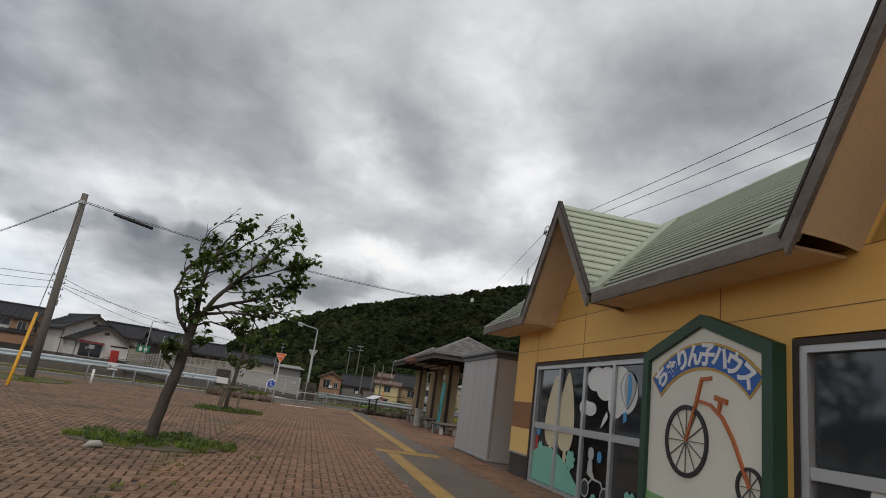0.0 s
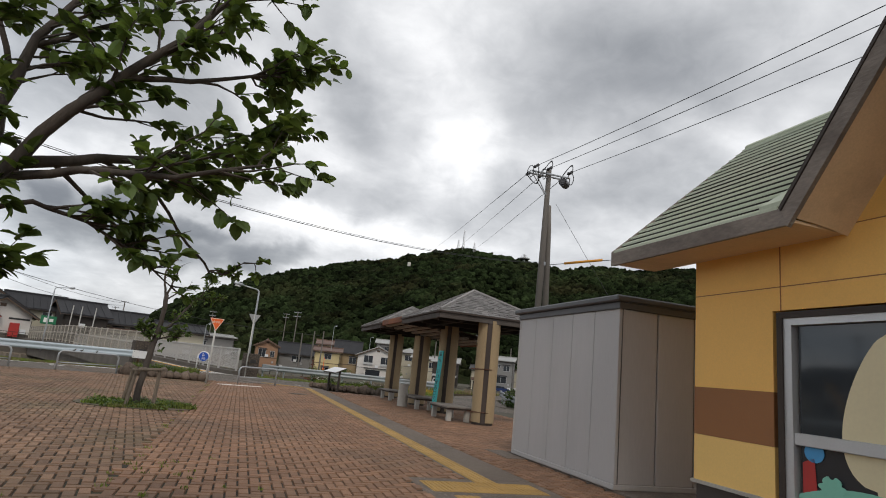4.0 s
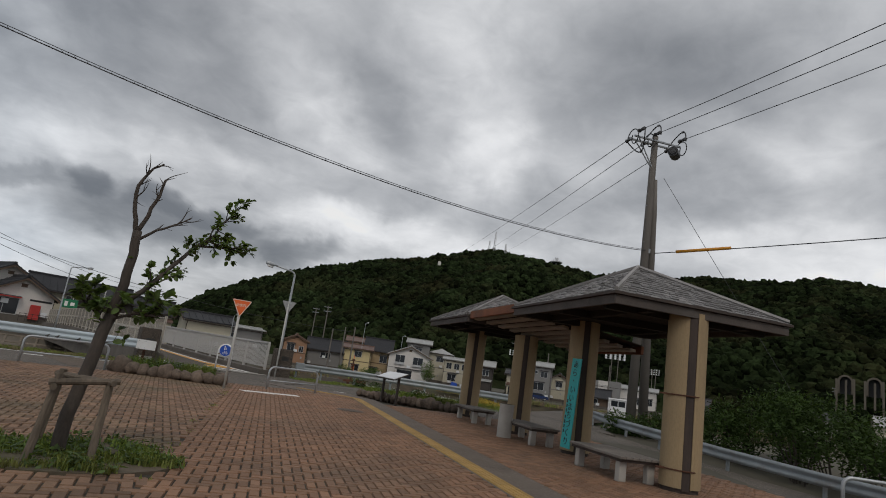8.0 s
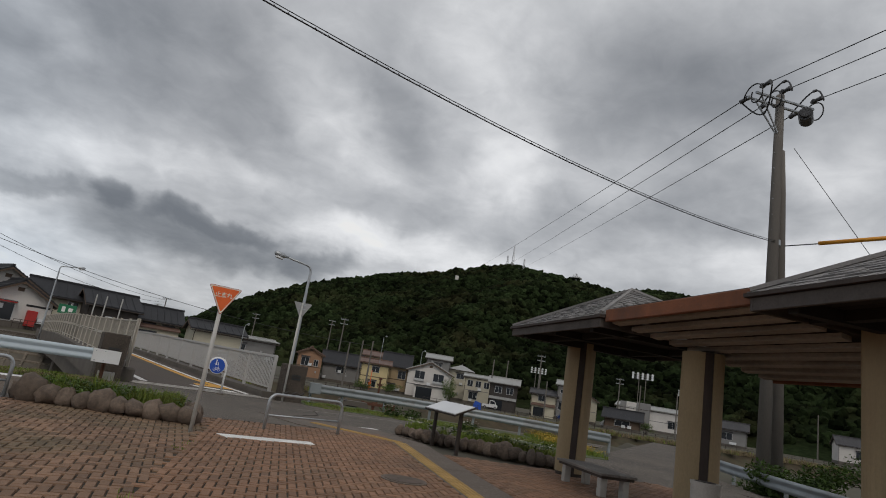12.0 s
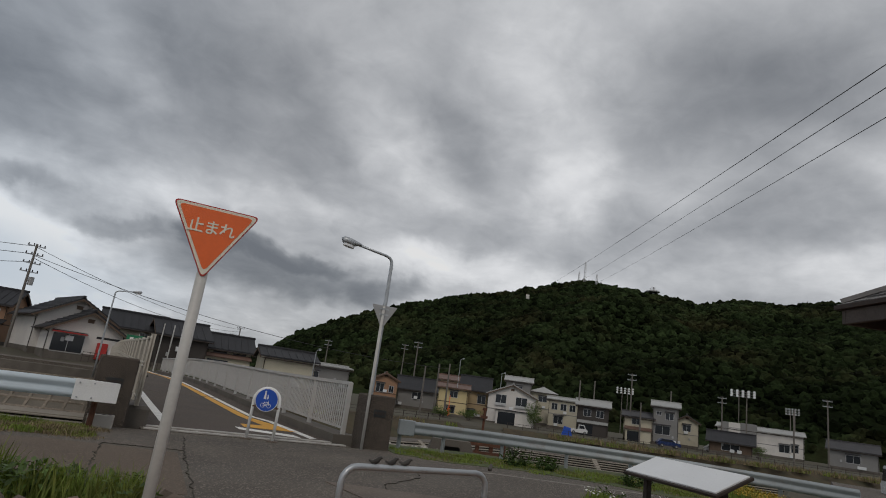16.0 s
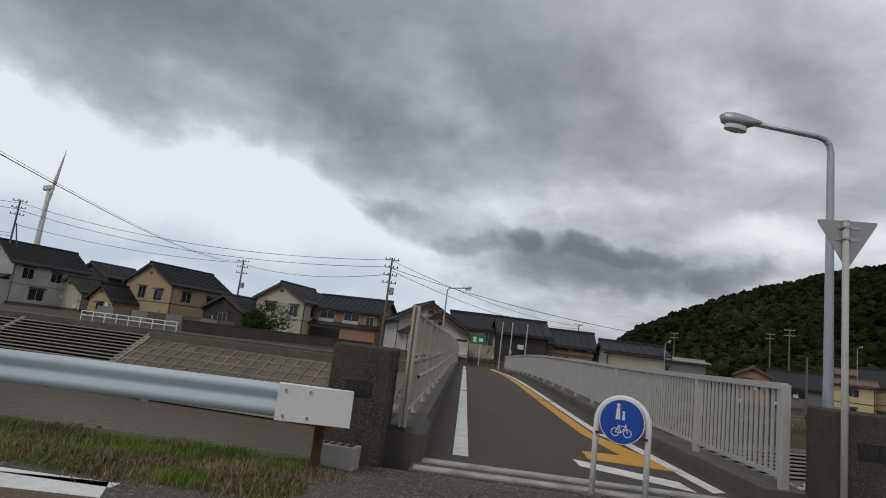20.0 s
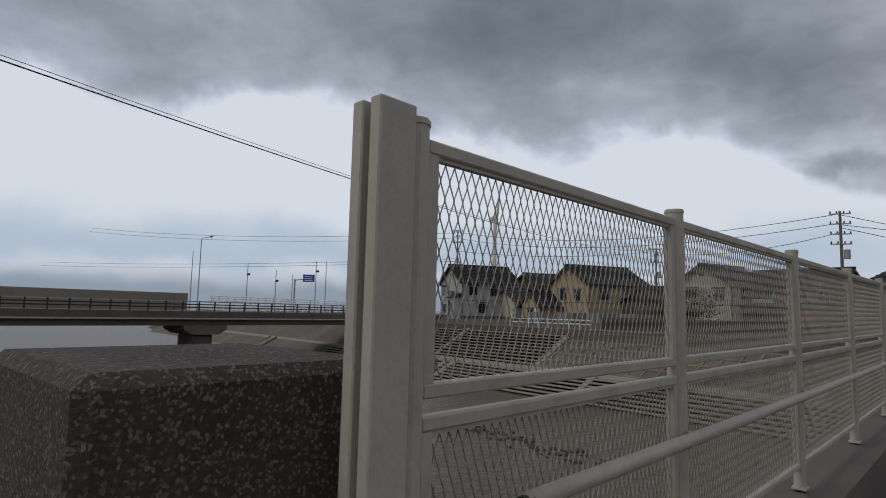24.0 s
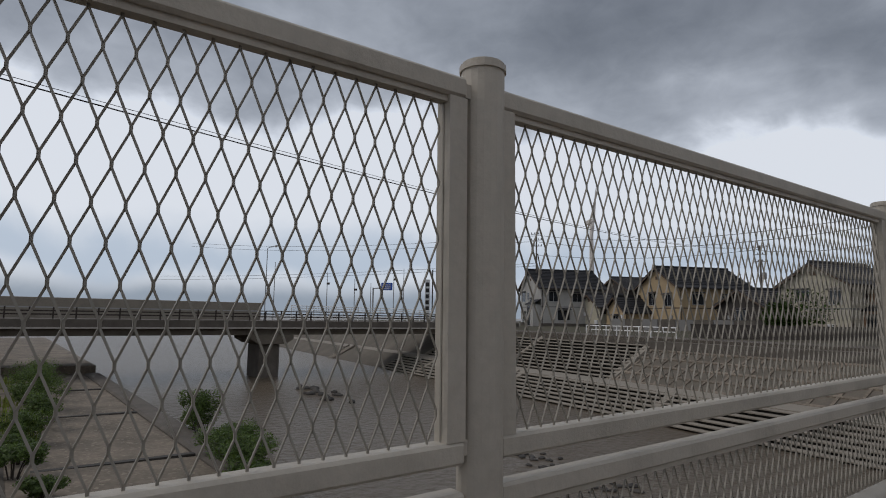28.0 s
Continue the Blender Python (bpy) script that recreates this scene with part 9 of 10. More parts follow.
house("dark weathered timber barn with tiled roof", -24.5, 122.0, 7.5, 7.0, 3.2, 2.0, -18, "wdark", "tilegrey", ((0.0, 1.2, 1.6, 1.4),), ((3.0, 1.2, 1.6, 1.2),))
house("cream two-storey house with dark tiled roof", -16.8, 124.0, 8.5, 9.0, 5.8, 2.4, -16, "wcream", "tilegrey", ((-1.5, 3.8, 1.8, 1.2), (2.6, 3.4, 1.4, 1.5)), ((3.0, 3.6, 1.6, 1.4), (6.5, 3.4, 1.6, 1.2)))
house("orange-brown two-storey house with a long dark roof", -6.6, 125.0, 11.0, 8.0, 5.4, 2.0, -10, "worange", "tile", ((-3.0, 3.4, 2.4, 1.5, 1), (1.0, 3.4, 2.4, 1.5, 1), (4.0, 3.2, 1.2, 1.4), (-2.0, 0.7, 2.6, 1.5)), ((3.0, 3.2, 1.6, 1.5),), ridge="x", lean=((-5.5, 5.5, 1.2, 2.6, 3.2, "tile"),))
house("orange-brown house with black tiled roof beyond the pole", -24.0, 150.0, 10.0, 8.0, 6.5, 2.4, -10, "worange", "tile", ((-2.0, 4.0, 2.0, 1.4),), ridge="x")
house("low brown-roofed office by the road bridge", -84.0, 126.0, 9.0, 7.0, 3.2, 0.9, -20, "wcream", "tilebrown", ((2.0, 1.0, 1.6, 1.2),), ridge="x")
# white merchant house at the bridge's end
house("white plastered house with broad black gable at the bridge's end", 7.2, 113.0, 8.2, 12.0, 4.6, 2.3, 16, "wwhite", "tile", ((-2.6, 2.4, 0.9, 0.9),), ((3, 2.0, 1.5, 1.2),), z0=0.35, over=0.8)
mh = house("white shop front with black porch gable at the bridge's end", 8.9, 108.0, 7.6, 6.0, 3.1, 2.1, 14, "wwhite", "tile", ((-1.8, 0.4, 3.2, 2.0),), (), z0=0.35, over=0.7)
part("awning", Shape().box(-3.6, -0.2, -0.9, 0.0, 2.5, 2.62), "red", mh, "dark red awning")
part("red_stand", Shape().box(1.2, 2.3, -0.6, -0.1, 0.0, 1.9, 0.05), "red", mh, "red vending machine")
part("writing_bar", Shape().box(1.0, 3.6, -0.03, 0.0, 2.35, 2.6), "black", mh)
house("black timber warehouse with black tiled roof", 19.8, 112.5, 6.2, 9.0, 4.3, 1.9, 4, "wdark", "tile", (), ((2.0, 2.0, 1.2, 1.0),), ridge="x", z0=0.4)
house("white house with black tiled roof behind the sign", 13.8, 118.0, 7.5, 8.0, 4.6, 2.0, 0, "wcream", "tile", ((1.5, 2.4, 1.2, 1.6),), ridge="x", z0=0.4)
house("dark-roofed shop with pale front", 26.0, 115.0, 6.5, 8.0, 3.6, 1.9, -4, "wcream", "tile", ((-1.0, 1.4, 1.4, 1.4), (1.6, 1.4, 1.4, 1.4)), ridge="x", z0=0.4, lean=((-3.0, 3.0, 1.3, 2.3, 2.8, "tilebrown"),))
house("cream rendered store with dark hipped roof", 31.9, 104.0, 6.6, 6.5, 3.9, 1.0, -5, "wcream", "tile", (), (), ridge="x", z0=-0.2)
house("plain grey flat-roofed building behind the bridge", 45.5, 130.0, 9.0, 8.0, 3.8, 0.3, -8, "wgrey", "palemetal", ((-2, 1.5, 2, 1.2),), ridge="x")
house("plain white flat-roofed building behind the bridge", 40.5, 140.0, 6.0, 8.0, 4.8, 0.3, -8, "wwhite", "palemetal", ((0, 2.5, 2, 1.2),), ridge="x")
# far bank, east of the footbridge
house("orange house with brown gable roof", 63.6, 143.3, 5.2, 9.0, 5.6, 1.2, -22, "worange", "tilebrown", ((-1.0, 2.9, 1.6, 1.7), (1.4, 3.0, 0.9, 1.3)), z0=-1.9)
house("dark tiled house behind the orange house", 74.5, 149.0, 9.1, 10.4, 4.2, 2.6, -26, "wgrey", "tile", ((0.0, 2.2, 2.34, 1.4),), ridge="x", z0=-1.71)
house("yellow two-storey house with brown sheet roof", 74.89, 134.07, 6.11, 8.45, 5.59, 0.78, -31, "wyellow", "tilebrown", ((0.13, 3.77, 1.56, 1.17), (-0.26, 0.65, 1.69, 1.17)), ((3.9, 3.38, 1.56, 1.3),), ridge="x", z0=-1.84)
house("brown-roofed house behind the yellow one", 86.07, 153.05, 6.76, 9.1, 7.67, 1.04, -31, "wtan", "tilebrown", (), ridge="x", z0=-1.71)
house("tan two-storey house with black tiled roof", 82.3, 137.4, 6.2, 9.1, 5.98, 2.73, -34, "wtan", "tile", ((1.56, 3.25, 1.69, 1.56), (-0.78, 0.39, 2.21, 1.3)), ridge="x", z0=-1.84)
house("white two-storey house with shallow gable and grey porch roof", 84.9, 127.4, 9.62, 9.75, 5.98, 2.08, -37, "wwhite", "palemetal", ((-2.21, 3.9, 2.08, 1.95, 1), (1.95, 3.77, 2.21, 1.95, 1)), ((3.25, 3.64, 1.82, 1.56),), z0=-2.1, lean=((-2.86, 4.68, 2.34, 2.86, 2.86, "tilegrey"),))
house("narrow tall house with pale metal roof", 103.75, 150.58, 6.5, 10.4, 9.88, 1.04, -37, "wgrey", "palemetal", ((0.0, 7.28, 1.82, 1.3),), ridge="x", z0=-1.71)
house("cream house with pale hipped roof", 111.94, 150.71, 6.76, 7.8, 8.06, 1.56, -40, "wcream", "palemetal", ((0.0, 5.72, 2.08, 1.3),), hip=True, z0=-1.71)
house("cream flat-roofed apartment house", 107.52, 137.45, 7.02, 9.1, 6.5, 0.52, -41, "wcream", "palemetal", ((-2.08, 4.16, 1.3, 1.43), (0.0, 4.16, 1.3, 1.43), (2.08, 4.16, 1.3, 1.43), (-1.04, 1.04, 2.08, 1.69)), ridge="x", z0=-1.71)
house("dark two-storey house with white porch", 101.67, 121.59, 6.37, 7.8, 6.11, 1.04, -44, "wdark", "palemetal", ((-1.17, 3.9, 1.43, 1.3), (1.43, 3.9, 1.43, 1.3)), ridge="x", z0=-1.97, lean=((-2.86, 2.86, 2.08, 2.47, 2.86, "palemetal"),))
house("small cream house with low grey roof", 112.72, 119.51, 5.85, 7.8, 5.07, 0.91, -48, "wcream", "tilegrey", ((-0.39, 3.51, 1.69, 1.17), (0.52, 0.39, 2.08, 1.56)), ridge="x", z0=-1.84, lean=((-2.47, 2.6, 1.82, 2.34, 2.86, "tilebrown"),))
house("tall grey-brown house with pale roof", 116.23, 115.35, 5.07, 9.1, 7.8, 0.91, -50, "wgrey", "palemetal", ((0.78, 5.2, 1.56, 1.3), (-1.3, 5.98, 0.91, 0.65), (-0.52, 2.08, 2.86, 1.69)), ridge="x", z0=-1.71)
house("small cream cottage with grey tiled roof", 125.98, 117.69, 4.68, 7.8, 5.46, 1.3, -52, "wcream", "tilegrey", ((0.0, 3.38, 1.56, 1.3),), z0=-1.71)
house("dark low barn with broad tiled roof", 123.64, 105.47, 7.8, 7.8, 2.47, 1.69, -56, "wbrown", "tile", ((0.0, 0.78, 3.12, 1.17),), ridge="x", z0=-1.71, over=0.7)
gym = house("long white hall with grey blocks and pale roof", 164.85, 125.75, 20.15, 13.0, 5.98, 0.91, -58, "wwhite", "palemetal", ((-5.98, 1.56, 2.34, 1.82), (5.72, 1.56, 2.34, 1.82), (8.06, 1.82, 1.56, 1.82)), ridge="x", z0=-1.71, cat="hall")
part("grey_block", Shape().box(-8.97, -7.28, -0.65, 2.6, 0.0, 7.41, 0.05), "wgrey", gym, "dark grey projecting block")
part("grey_block", Shape().box(-4.42, -0.52, -0.65, 2.6, 0.78, 7.54, 0.05), "wgrey", gym, "dark grey projecting block")
part("white_block", Shape().box(-7.28, -4.42, -0.52, 2.6, 0.0, 7.41, 0.05), "wwhite", gym)
house("grey house with tiled roof by the far road", 157.18, 99.36, 9.1, 9.1, 4.16, 1.56, -64, "wgrey", "tilegrey", ((0.0, 1.56, 2.6, 1.56),), ridge="x", z0=-1.71)
house("cream house half hidden by bushes", 181.1, 58.41, 11.7, 10.4, 4.94, 2.08, -68, "wcream", "palemetal", ((-1.95, 1.82, 2.6, 1.82), (2.6, 1.82, 1.95, 1.82)), ridge="x", z0=-1.45)
house("white tiled house beyond the bushes", 191.5, 81.81, 10.4, 10.4, 4.68, 1.95, -62, "wwhite", "tilegrey", ((0.0, 1.56, 2.6, 1.82),), ridge="x", z0=-1.45)
house("grey house beyond the bushes", 162.9, 45.41, 10.4, 9.1, 4.16, 1.82, -72, "wgrey", "tilegrey", ((0.0, 1.56, 2.6, 1.56),), ridge="x", z0=-1.45)

# tunnel mouths in the slope
for az, r in ((73.0, 236), (74.9, 236)):
    x, y, z = hill_point(az, r)
    t = thing("tunnel_portal", "small arched concrete portal at the foot of the hill", "tunnel", pose(x, y, 17.2, 0, 0, -az), "tunnel portals")
    n, ro, ri = 16, 2.2, 1.6
    poly = [(ro * math.cos(math.pi * i / n), ro * math.sin(math.pi * i / n)) for i in range(n + 1)] + [(-ro, -4.0), (-ri, -4.0)] + [(-ri * math.cos(math.pi * i / n), ri * math.sin(math.pi * i / n)) for i in range(n + 1)] + [(ri, -4.0), (ro, -4.0)]
    part("arch", Shape().prism(poly, -1.0, 4.0, "y"), "bank", t)
    # black infill in place of the unlit tunnel behind the arch
    part("dark_mouth", Shape().prism([(ri * math.cos(math.pi * i / n), ri * math.sin(math.pi * i / n)) for i in range(n + 1)] + [(-ri, -4.0), (ri, -4.0)], 2.0, 2.2, "y"), "black", t)
    for xx, zt in ((-2.4, 0.6), (0.2, 0.2), (2.4, 0.9)):
        part("pylon", Shape().box(xx - 0.3, xx + 0.3, -4, -3.4, -14, zt), "bank", t)


# ---- street furniture of the far side ----
def far_pole(x, y, h, z0=0.0, arms=3, label="grey concrete utility pole with crossarms", box=True, turn=0.0):
    p = thing("utility_pole", label, "utility pole", pose(x, y, z0, 0, 0, turn), "far utility poles")
    part("pole_shaft", Shape().tube([(0, 0, -1), (0, 0, h)], [0.2, 0.13], 8), "polecon", p)
    for i in range(arms):
        z = h - 0.3 - 1.1 * i
        part("crossarm", Shape().box(-1.0, 1.0, -0.06, 0.06, z - 0.06, z + 0.06), "steel", p)
        for xx in (-0.9, -0.3, 0.35, 0.9):
            part("insulator", Shape().tube([(xx, 0, z + 0.05), (xx, 0, z + 0.32)], [0.09, 0.06], 6), "insul", p)
    if box:
        part("transformer", Shape().disc((0.5, 0), 0.32, h - 5.2, h - 4.2, 10, "z"), "signback", p)


far_pole(0.58, 116.5, 13.1, 0.2, 4, turn=20)
far_pole(-62.4, 124.9, 16.9, 0.2, 3, "tall utility pole with a strut by the pale house", False, 30)
strut = thing("pole_strut", "slanting steel strut propping the tall utility pole", "pole strut")
part("shaft", Shape().tube([(-59.9, 126.2, 0), (-62.2, 125.0, 13.2)], [0.13, 0.1], 8), "polecon", strut)
far_pole(-30.0, 140.0, 13.0, 0.2, 3, turn=10)
far_pole(41.0, 190.0, 12.0, 0.2, 1, box=False)
for x, y, h in ((77.1, 157.21, 15.6), (87.5, 185.81, 16.9), (101.02, 125.36, 10.79), (110.9, 131.21, 11.7), (114.15, 123.15, 14.04), (111.16, 117.56, 7.8), (125.85, 122.11, 11.7), (136.9, 116.91, 12.09), (142.1, 114.31, 11.18), (64.1, 185.81, 14.3), (43.3, 211.81, 13.0), (64.75, 128.61, 8.58), (67.35, 127.96, 9.36), (69.3, 127.31, 9.62), (133.0, 98.19, 9.75), (142.88, 96.89, 13.52), (191.5, 92.21, 11.7), (243.5, 94.81, 16.9)):
    far_pole(x, y, h, -1.6, 2 if h > 12 else 0, "slim grey pole among the far houses", False, -35)


def flood_lights(x, y, top, w, turn):
    f = thing("floodlight_mast", "floodlight mast of a sports ground", "floodlight", pose(x, y, -1.0, 0, 0, turn), "floodlights")
    h = top + 1.0
    for xx in (-w * 0.16, w * 0.16):
        part("leg", Shape().tube([(xx, 0, -2), (xx, 0, h)], 0.13, 6), "polecon", f)
    for r in range(3):
        part("lamp_bar", Shape().box(-w / 2, w / 2, -0.06, 0.06, h - 0.16 - 0.75 * r, h - 0.06 - 0.75 * r), "signback", f)
        for k in range(5):
            part("lamp", Shape().disc((-w * 0.46 + w * 0.23 * k, h + 0.1 - 0.75 * r), w * 0.06, -0.25, 0.0, 8, "y"), "boardwhite", f)


flood_lights(166.8, 174.76, 12.85, 5.46, -46)
flood_lights(188.25, 146.16, 16.23, 7.02, -56)
flood_lights(196.05, 135.11, 12.46, 3.64, -60)
for x, y, h in ((88.15, 136.41, 8.45), (75.54, 133.81, 9.75), (33.5, 99, 5.0)):
    street_lamp(x, y, -0.8, h, 0.6, 100, "slim street lamp among the far houses")

# wires of the far side
for p, q, d in (((0.6, 116.5, 13.0), (-62.4, 124.9, 16.6), 2.2), ((0.6, 116.5, 12.0), (-62.4, 124.9, 15.4), 2.2), ((0.6, 116.5, 11.0), (-30, 140, 12.4), 1.2), ((0.6, 116.5, 12.9), (41, 190, 11.6), 1.5), ((0.6, 116.5, 11.5), (41, 190, 11.0), 2.0), ((0.6, 116.5, 11.8), (60, 112, 6.2), 2.0), ((-62.4, 124.9, 16.5), (-170, 92, 22), 1.5), ((-62.4, 124.9, 15.5), (-170, 92, 21), 1.5), ((-62.4, 124.9, 11.5), (-200, 90, 13.5), 0.8), ((-62.4, 124.9, 11.0), (-200, 88, 12.3), 0.8), ((-30, 140, 12.6), (-62.4, 124.9, 13.0), 1.0)):
    wire(p, q, d, 0.035, "thin overhead cable between far poles", 16)
# thick cable crossing high over the river towards the town
wire((0.4, 28.3, 7.3), (-30, 140, 12.9), 2.2, 0.020, "twisted telephone cable crossing the river", 30)
wire((0.45, 28.3, 7.4), (-30, 140, 13.0), 2.2, 0.009, "messenger wire of the cable crossing the river", 30)

# ---- wind turbine ----
wt = thing("wind_turbine", "white wind turbine standing behind the houses", "wind turbine", pose(-286.6, 420, 0, 0, 0, 62))
part("tower", Shape().tube([(0, 0, -2), (0, 0, 77)], [2.3, 1.4], 16), "wwhite", wt, smooth=True)
part("nacelle", Shape().box(-1.8, 1.8, -3.0, 6.5, 76.5, 80.2, 0.6), "wwhite", wt)
part("hub", Shape().tube([(0, -4.6, 78.2), (0, -4.0, 78.2), (0, -3.0, 78.2)], [0.3, 1.3, 1.5], 12), "wwhite", wt, smooth=True)
for ang in (6, 186):
    a = radians(ang)
    pts = [(0, -3.8, 78.2)] + [(math.sin(a) * r, -3.8, 78.2 + math.cos(a) * r) for r in (4, 12, 22, 29)]
    part("blade", Shape().tube(pts, [0.6, 1.3, 0.9, 0.55, 0.1], 6), "wwhite", wt)

# ---- road bridge ----
rb = thing("road_bridge", "concrete road bridge on a single pier over the river mouth", "bridge", pose(-59, 0, 0))
part("deck", Shape().box(-11, 0, 30, 113, -0.15, 0.75, 0.04), "concrete", rb)
part("girder", Shape().box(-10, -0.6, 30, 113, -1.0, -0.15, 0.03), "bank", rb, "dark weathered girder")
part("deck_edge_line", Shape().box(-0.02, 0.06, 30, 113, -0.24, -0.06), "bench_con", rb)
part("pier", Shape().box(-5.2, -0.6, 73.6, 76.2, -7.4, -2.0, 0.3), "concrete", rb, "stained concrete pier")
part("pier_cap", Shape().prism([(72.2, -1.0), (77.6, -1.0), (77.6, -1.5), (76.6, -2.1), (73.2, -2.1), (72.2, -1.5)], -6.2, 0.1, "x"), "bank", rb, "dark pier cap")
part("abutment", Shape().box(-11, 0.2, 111.5, 117, -6.5, 0.7, 0.05), "concrete", rb)
rr = thing("bridge_parapet", "dark steel railing along the road bridge", "railing", pose(-59, 0, 0))
for y in [30 + 2.0 * i for i in range(42)]:
    part("post", Shape().box(-0.35, -0.2, y - 0.07, y + 0.07, 0.7, 1.95), "darktrim", rr)
for z in (1.85, 1.5, 1.15):
    part("rail", Shape().box(-0.33, -0.22, 30, 113, z, z + 0.14), "darktrim" if z < 1.8 else "signback", rr)
wr = thing("white_guardrail", "white guardrail along the road beyond the bridge", "guardrail")
WR = [(-92.7, 91.3, 3.3), (-82.7, 107.7, 3.0), (-68.5, 123.7, 2.25)]
for i in range(33):
    k, t = (0, i / 14) if i < 14 else (1, (i - 14) / 18)
    x, y, z = Vector(WR[k]).lerp(Vector(WR[k + 1]), t)
    part("post", Shape().box(x - 0.06, x + 0.06, y - 0.06, y + 0.06, z - 2.6, z), "white", wr)
for dz in (0.1, 0.5, 0.9):
    part("rail", Shape().tube([(x, y, z - dz) for x, y, z in WR], 0.07, 6), "white", wr)
solo("barrier_wall", Shape(pose(-72, 0, 0)).box(-0.4, 0.4, -60, 76, 0.0, 3.15, 0.05), "bank_step", "long grey concrete wall beyond the road bridge", "wall")
solo("barrier_pier", Shape(pose(-72, 0, 0)).box(-0.6, 0.6, 76, 77.8, 0.0, 3.15, 0.05), "bank_step", "concrete block at the end of the long wall", "wall")
for x, y, h, turn in ((-60.3, 74.2, 9.9, 200), (-60.3, 114.3, 11.2, 20)):
    street_lamp(x, y, 0.7, h, 1.3, turn, "curved street lamp on the road bridge")
for x, y, h, k in ((-100.7, 90.9, 11.8, 0), (-96.0, 100.0, 10.0, 1), (-93.2, 104.7, 8.9, 1), (-91.4, 107.4, 8.1, 0), (-88.8, 111.2, 11.1, 1), (-87.6, 112.8, 11.1, 0), (-82.7, 118.9, 9.8, 1), (-80.4, 121.5, 8.5, 0), (-79.7, 122.3, 8.5, 0)):
    m = thing("road_mast", "slim grey mast by the coast road", "mast", pose(x, y, 0), "coast road masts")
    part("pole", Shape().tube([(0, 0, 0), (0, 0, h)], [0.11, 0.06], 6), "signback", m)
    if k:
        part("signal_head", Shape().box(0.1, 0.75, -0.2, 0.2, h - 2.4, h - 2.0, 0.04), "darktrim", m)
        part("arm", Shape().tube([(0, 0, h - 2.1), (0.8, 0, h - 2.0)], 0.04, 5), "signback", m)
ds = thing("direction_sign", "blue direction sign on a cantilever arm over the coast road", "road sign", pose(-91.3, 107.9, 0, 0, 0, 52))
part("pole", Shape().tube([(0, 0, 0), (0, 0, 7.2)], 0.15, 8), "signback", ds)
part("arm", Shape().tube([(0, 0, 7.0), (3.6, 0, 7.4)], 0.1, 6), "signback", ds)
part("panel", Shape().box(1.6, 3.9, -0.12, -0.02, 6.7, 8.2, 0.03), "signblue", ds, "blue sign panel")
for k in range(3):
    part("writing_bar", Shape().box(1.9, 3.5, -0.14, -0.12, 6.9 + 0.4 * k, 7.05 + 0.4 * k), "signwhite", ds)
bb = thing("tall_banner", "tall narrow signboard beside the coast road", "signboard", pose(-84.6, 116.6, 0, 0, 0, 50))
part("panel", Shape().box(-0.5, 0.5, -0.1, 0.1, 0.6, 9.0), "boardwhite", bb)
part("pole", Shape().tube([(1.0, 0, 0), (1.0, 0, 11.0)], 0.13, 6), "darktrim", bb)
for k in range(6):
    part("writing_bar", Shape().box(-0.35, 0.35, -0.13, -0.1, 1.6 + 1.2 * k, 2.4 + 1.2 * k), "black", bb)
# white rail on the bank above the steps
wf = thing("white_handrail", "white tubular handrail at the top of the bank steps", "handrail")
for i in range(9):
    x = -34.5 + 1.6 * i
    part("post", Shape().tube([(x, 104.5 - 0.2 * i, -1.0), (x, 104.5 - 0.2 * i, 0.85)], 0.06, 6), "white", wf)
for z in (0.82, 0.35):
    part("rail", Shape().tube([(-34.5, 104.5, z), (-21.7, 102.9, z)], 0.06, 6), "white", wf)
yard = thing("yard_wall", "low concrete yard wall in front of the houses", "wall")
for i in range(8):
    part("panel", Shape().box(-42 + 2.6 * i, -39.5 + 2.6 * i, 119.0, 119.2, -0.5, 1.7), "concrete" if i % 2 else "wgrey", yard)
solo("timber_fence", Shape().box(-26, 0, 113.0, 113.15, -0.5, 1.1).box(-26, 0, 112.95, 113.2, 1.1, 1.2), "wdark", "low dark timber fence along the far lane", "fence")
gt = thing("garden_tree", "dense round evergreen on a short trunk in a garden", "tree")
leaf_cloud("crown", [(-15.5, 117.0, 3.0, 3.4, 2.6, 2.2), (-17.6, 116.6, 2.2, 1.9, 1.8, 1.4)], 1500, 0.20, "bushleaf", 140, "", "", gt)
part("trunk", Shape().tube([(-15.5, 117, -0.5), (-15.5, 117, 2.4)], 0.2, 8), "bark", gt)
gs = thing("route_sign", "green route sign on a pole at the bridge's end", "road sign", pose(13.6, 101.0, 0.2))
part("pole", Shape().tube([(0.3, 0, 0), (0.3, 0, 3.6)], 0.06, 8), "signpost", gs)
part("panel", Shape().box(-0.9, 0.9, -0.06, -0.02, 2.3, 3.35, 0.02), "greenbox", gs, "green sign panel")
part("writing_bar", Shape().box(-0.55, -0.2, -0.075, -0.06, 2.5, 3.1), "signwhite", gs)
part("writing_bar", Shape().box(0.1, 0.55, -0.075, -0.06, 2.6, 3.0), "signwhite", gs)
for x in (16.2, 17.3, 19.0):
    solo("slim_post", Shape().tube([(x, 102, 0), (x + 0.05, 102, 5.4)], 0.07, 6), "signpost", "slim pale post at the bridge's end", "post")
er = thing("end_railing", "low dark railing across the street at the bridge's end", "railing")
for i in range(12):
    part("post", Shape().tube([(9.0 + 0.7 * i, 104.5, 0), (9.0 + 0.7 * i, 104.5, 1.1)], 0.03, 5), "darktrim", er)
for z in (1.05, 0.6):
    part("rail", Shape().tube([(9.0, 104.5, z), (16.7, 104.5, z)], 0.03, 5), "darktrim", er)


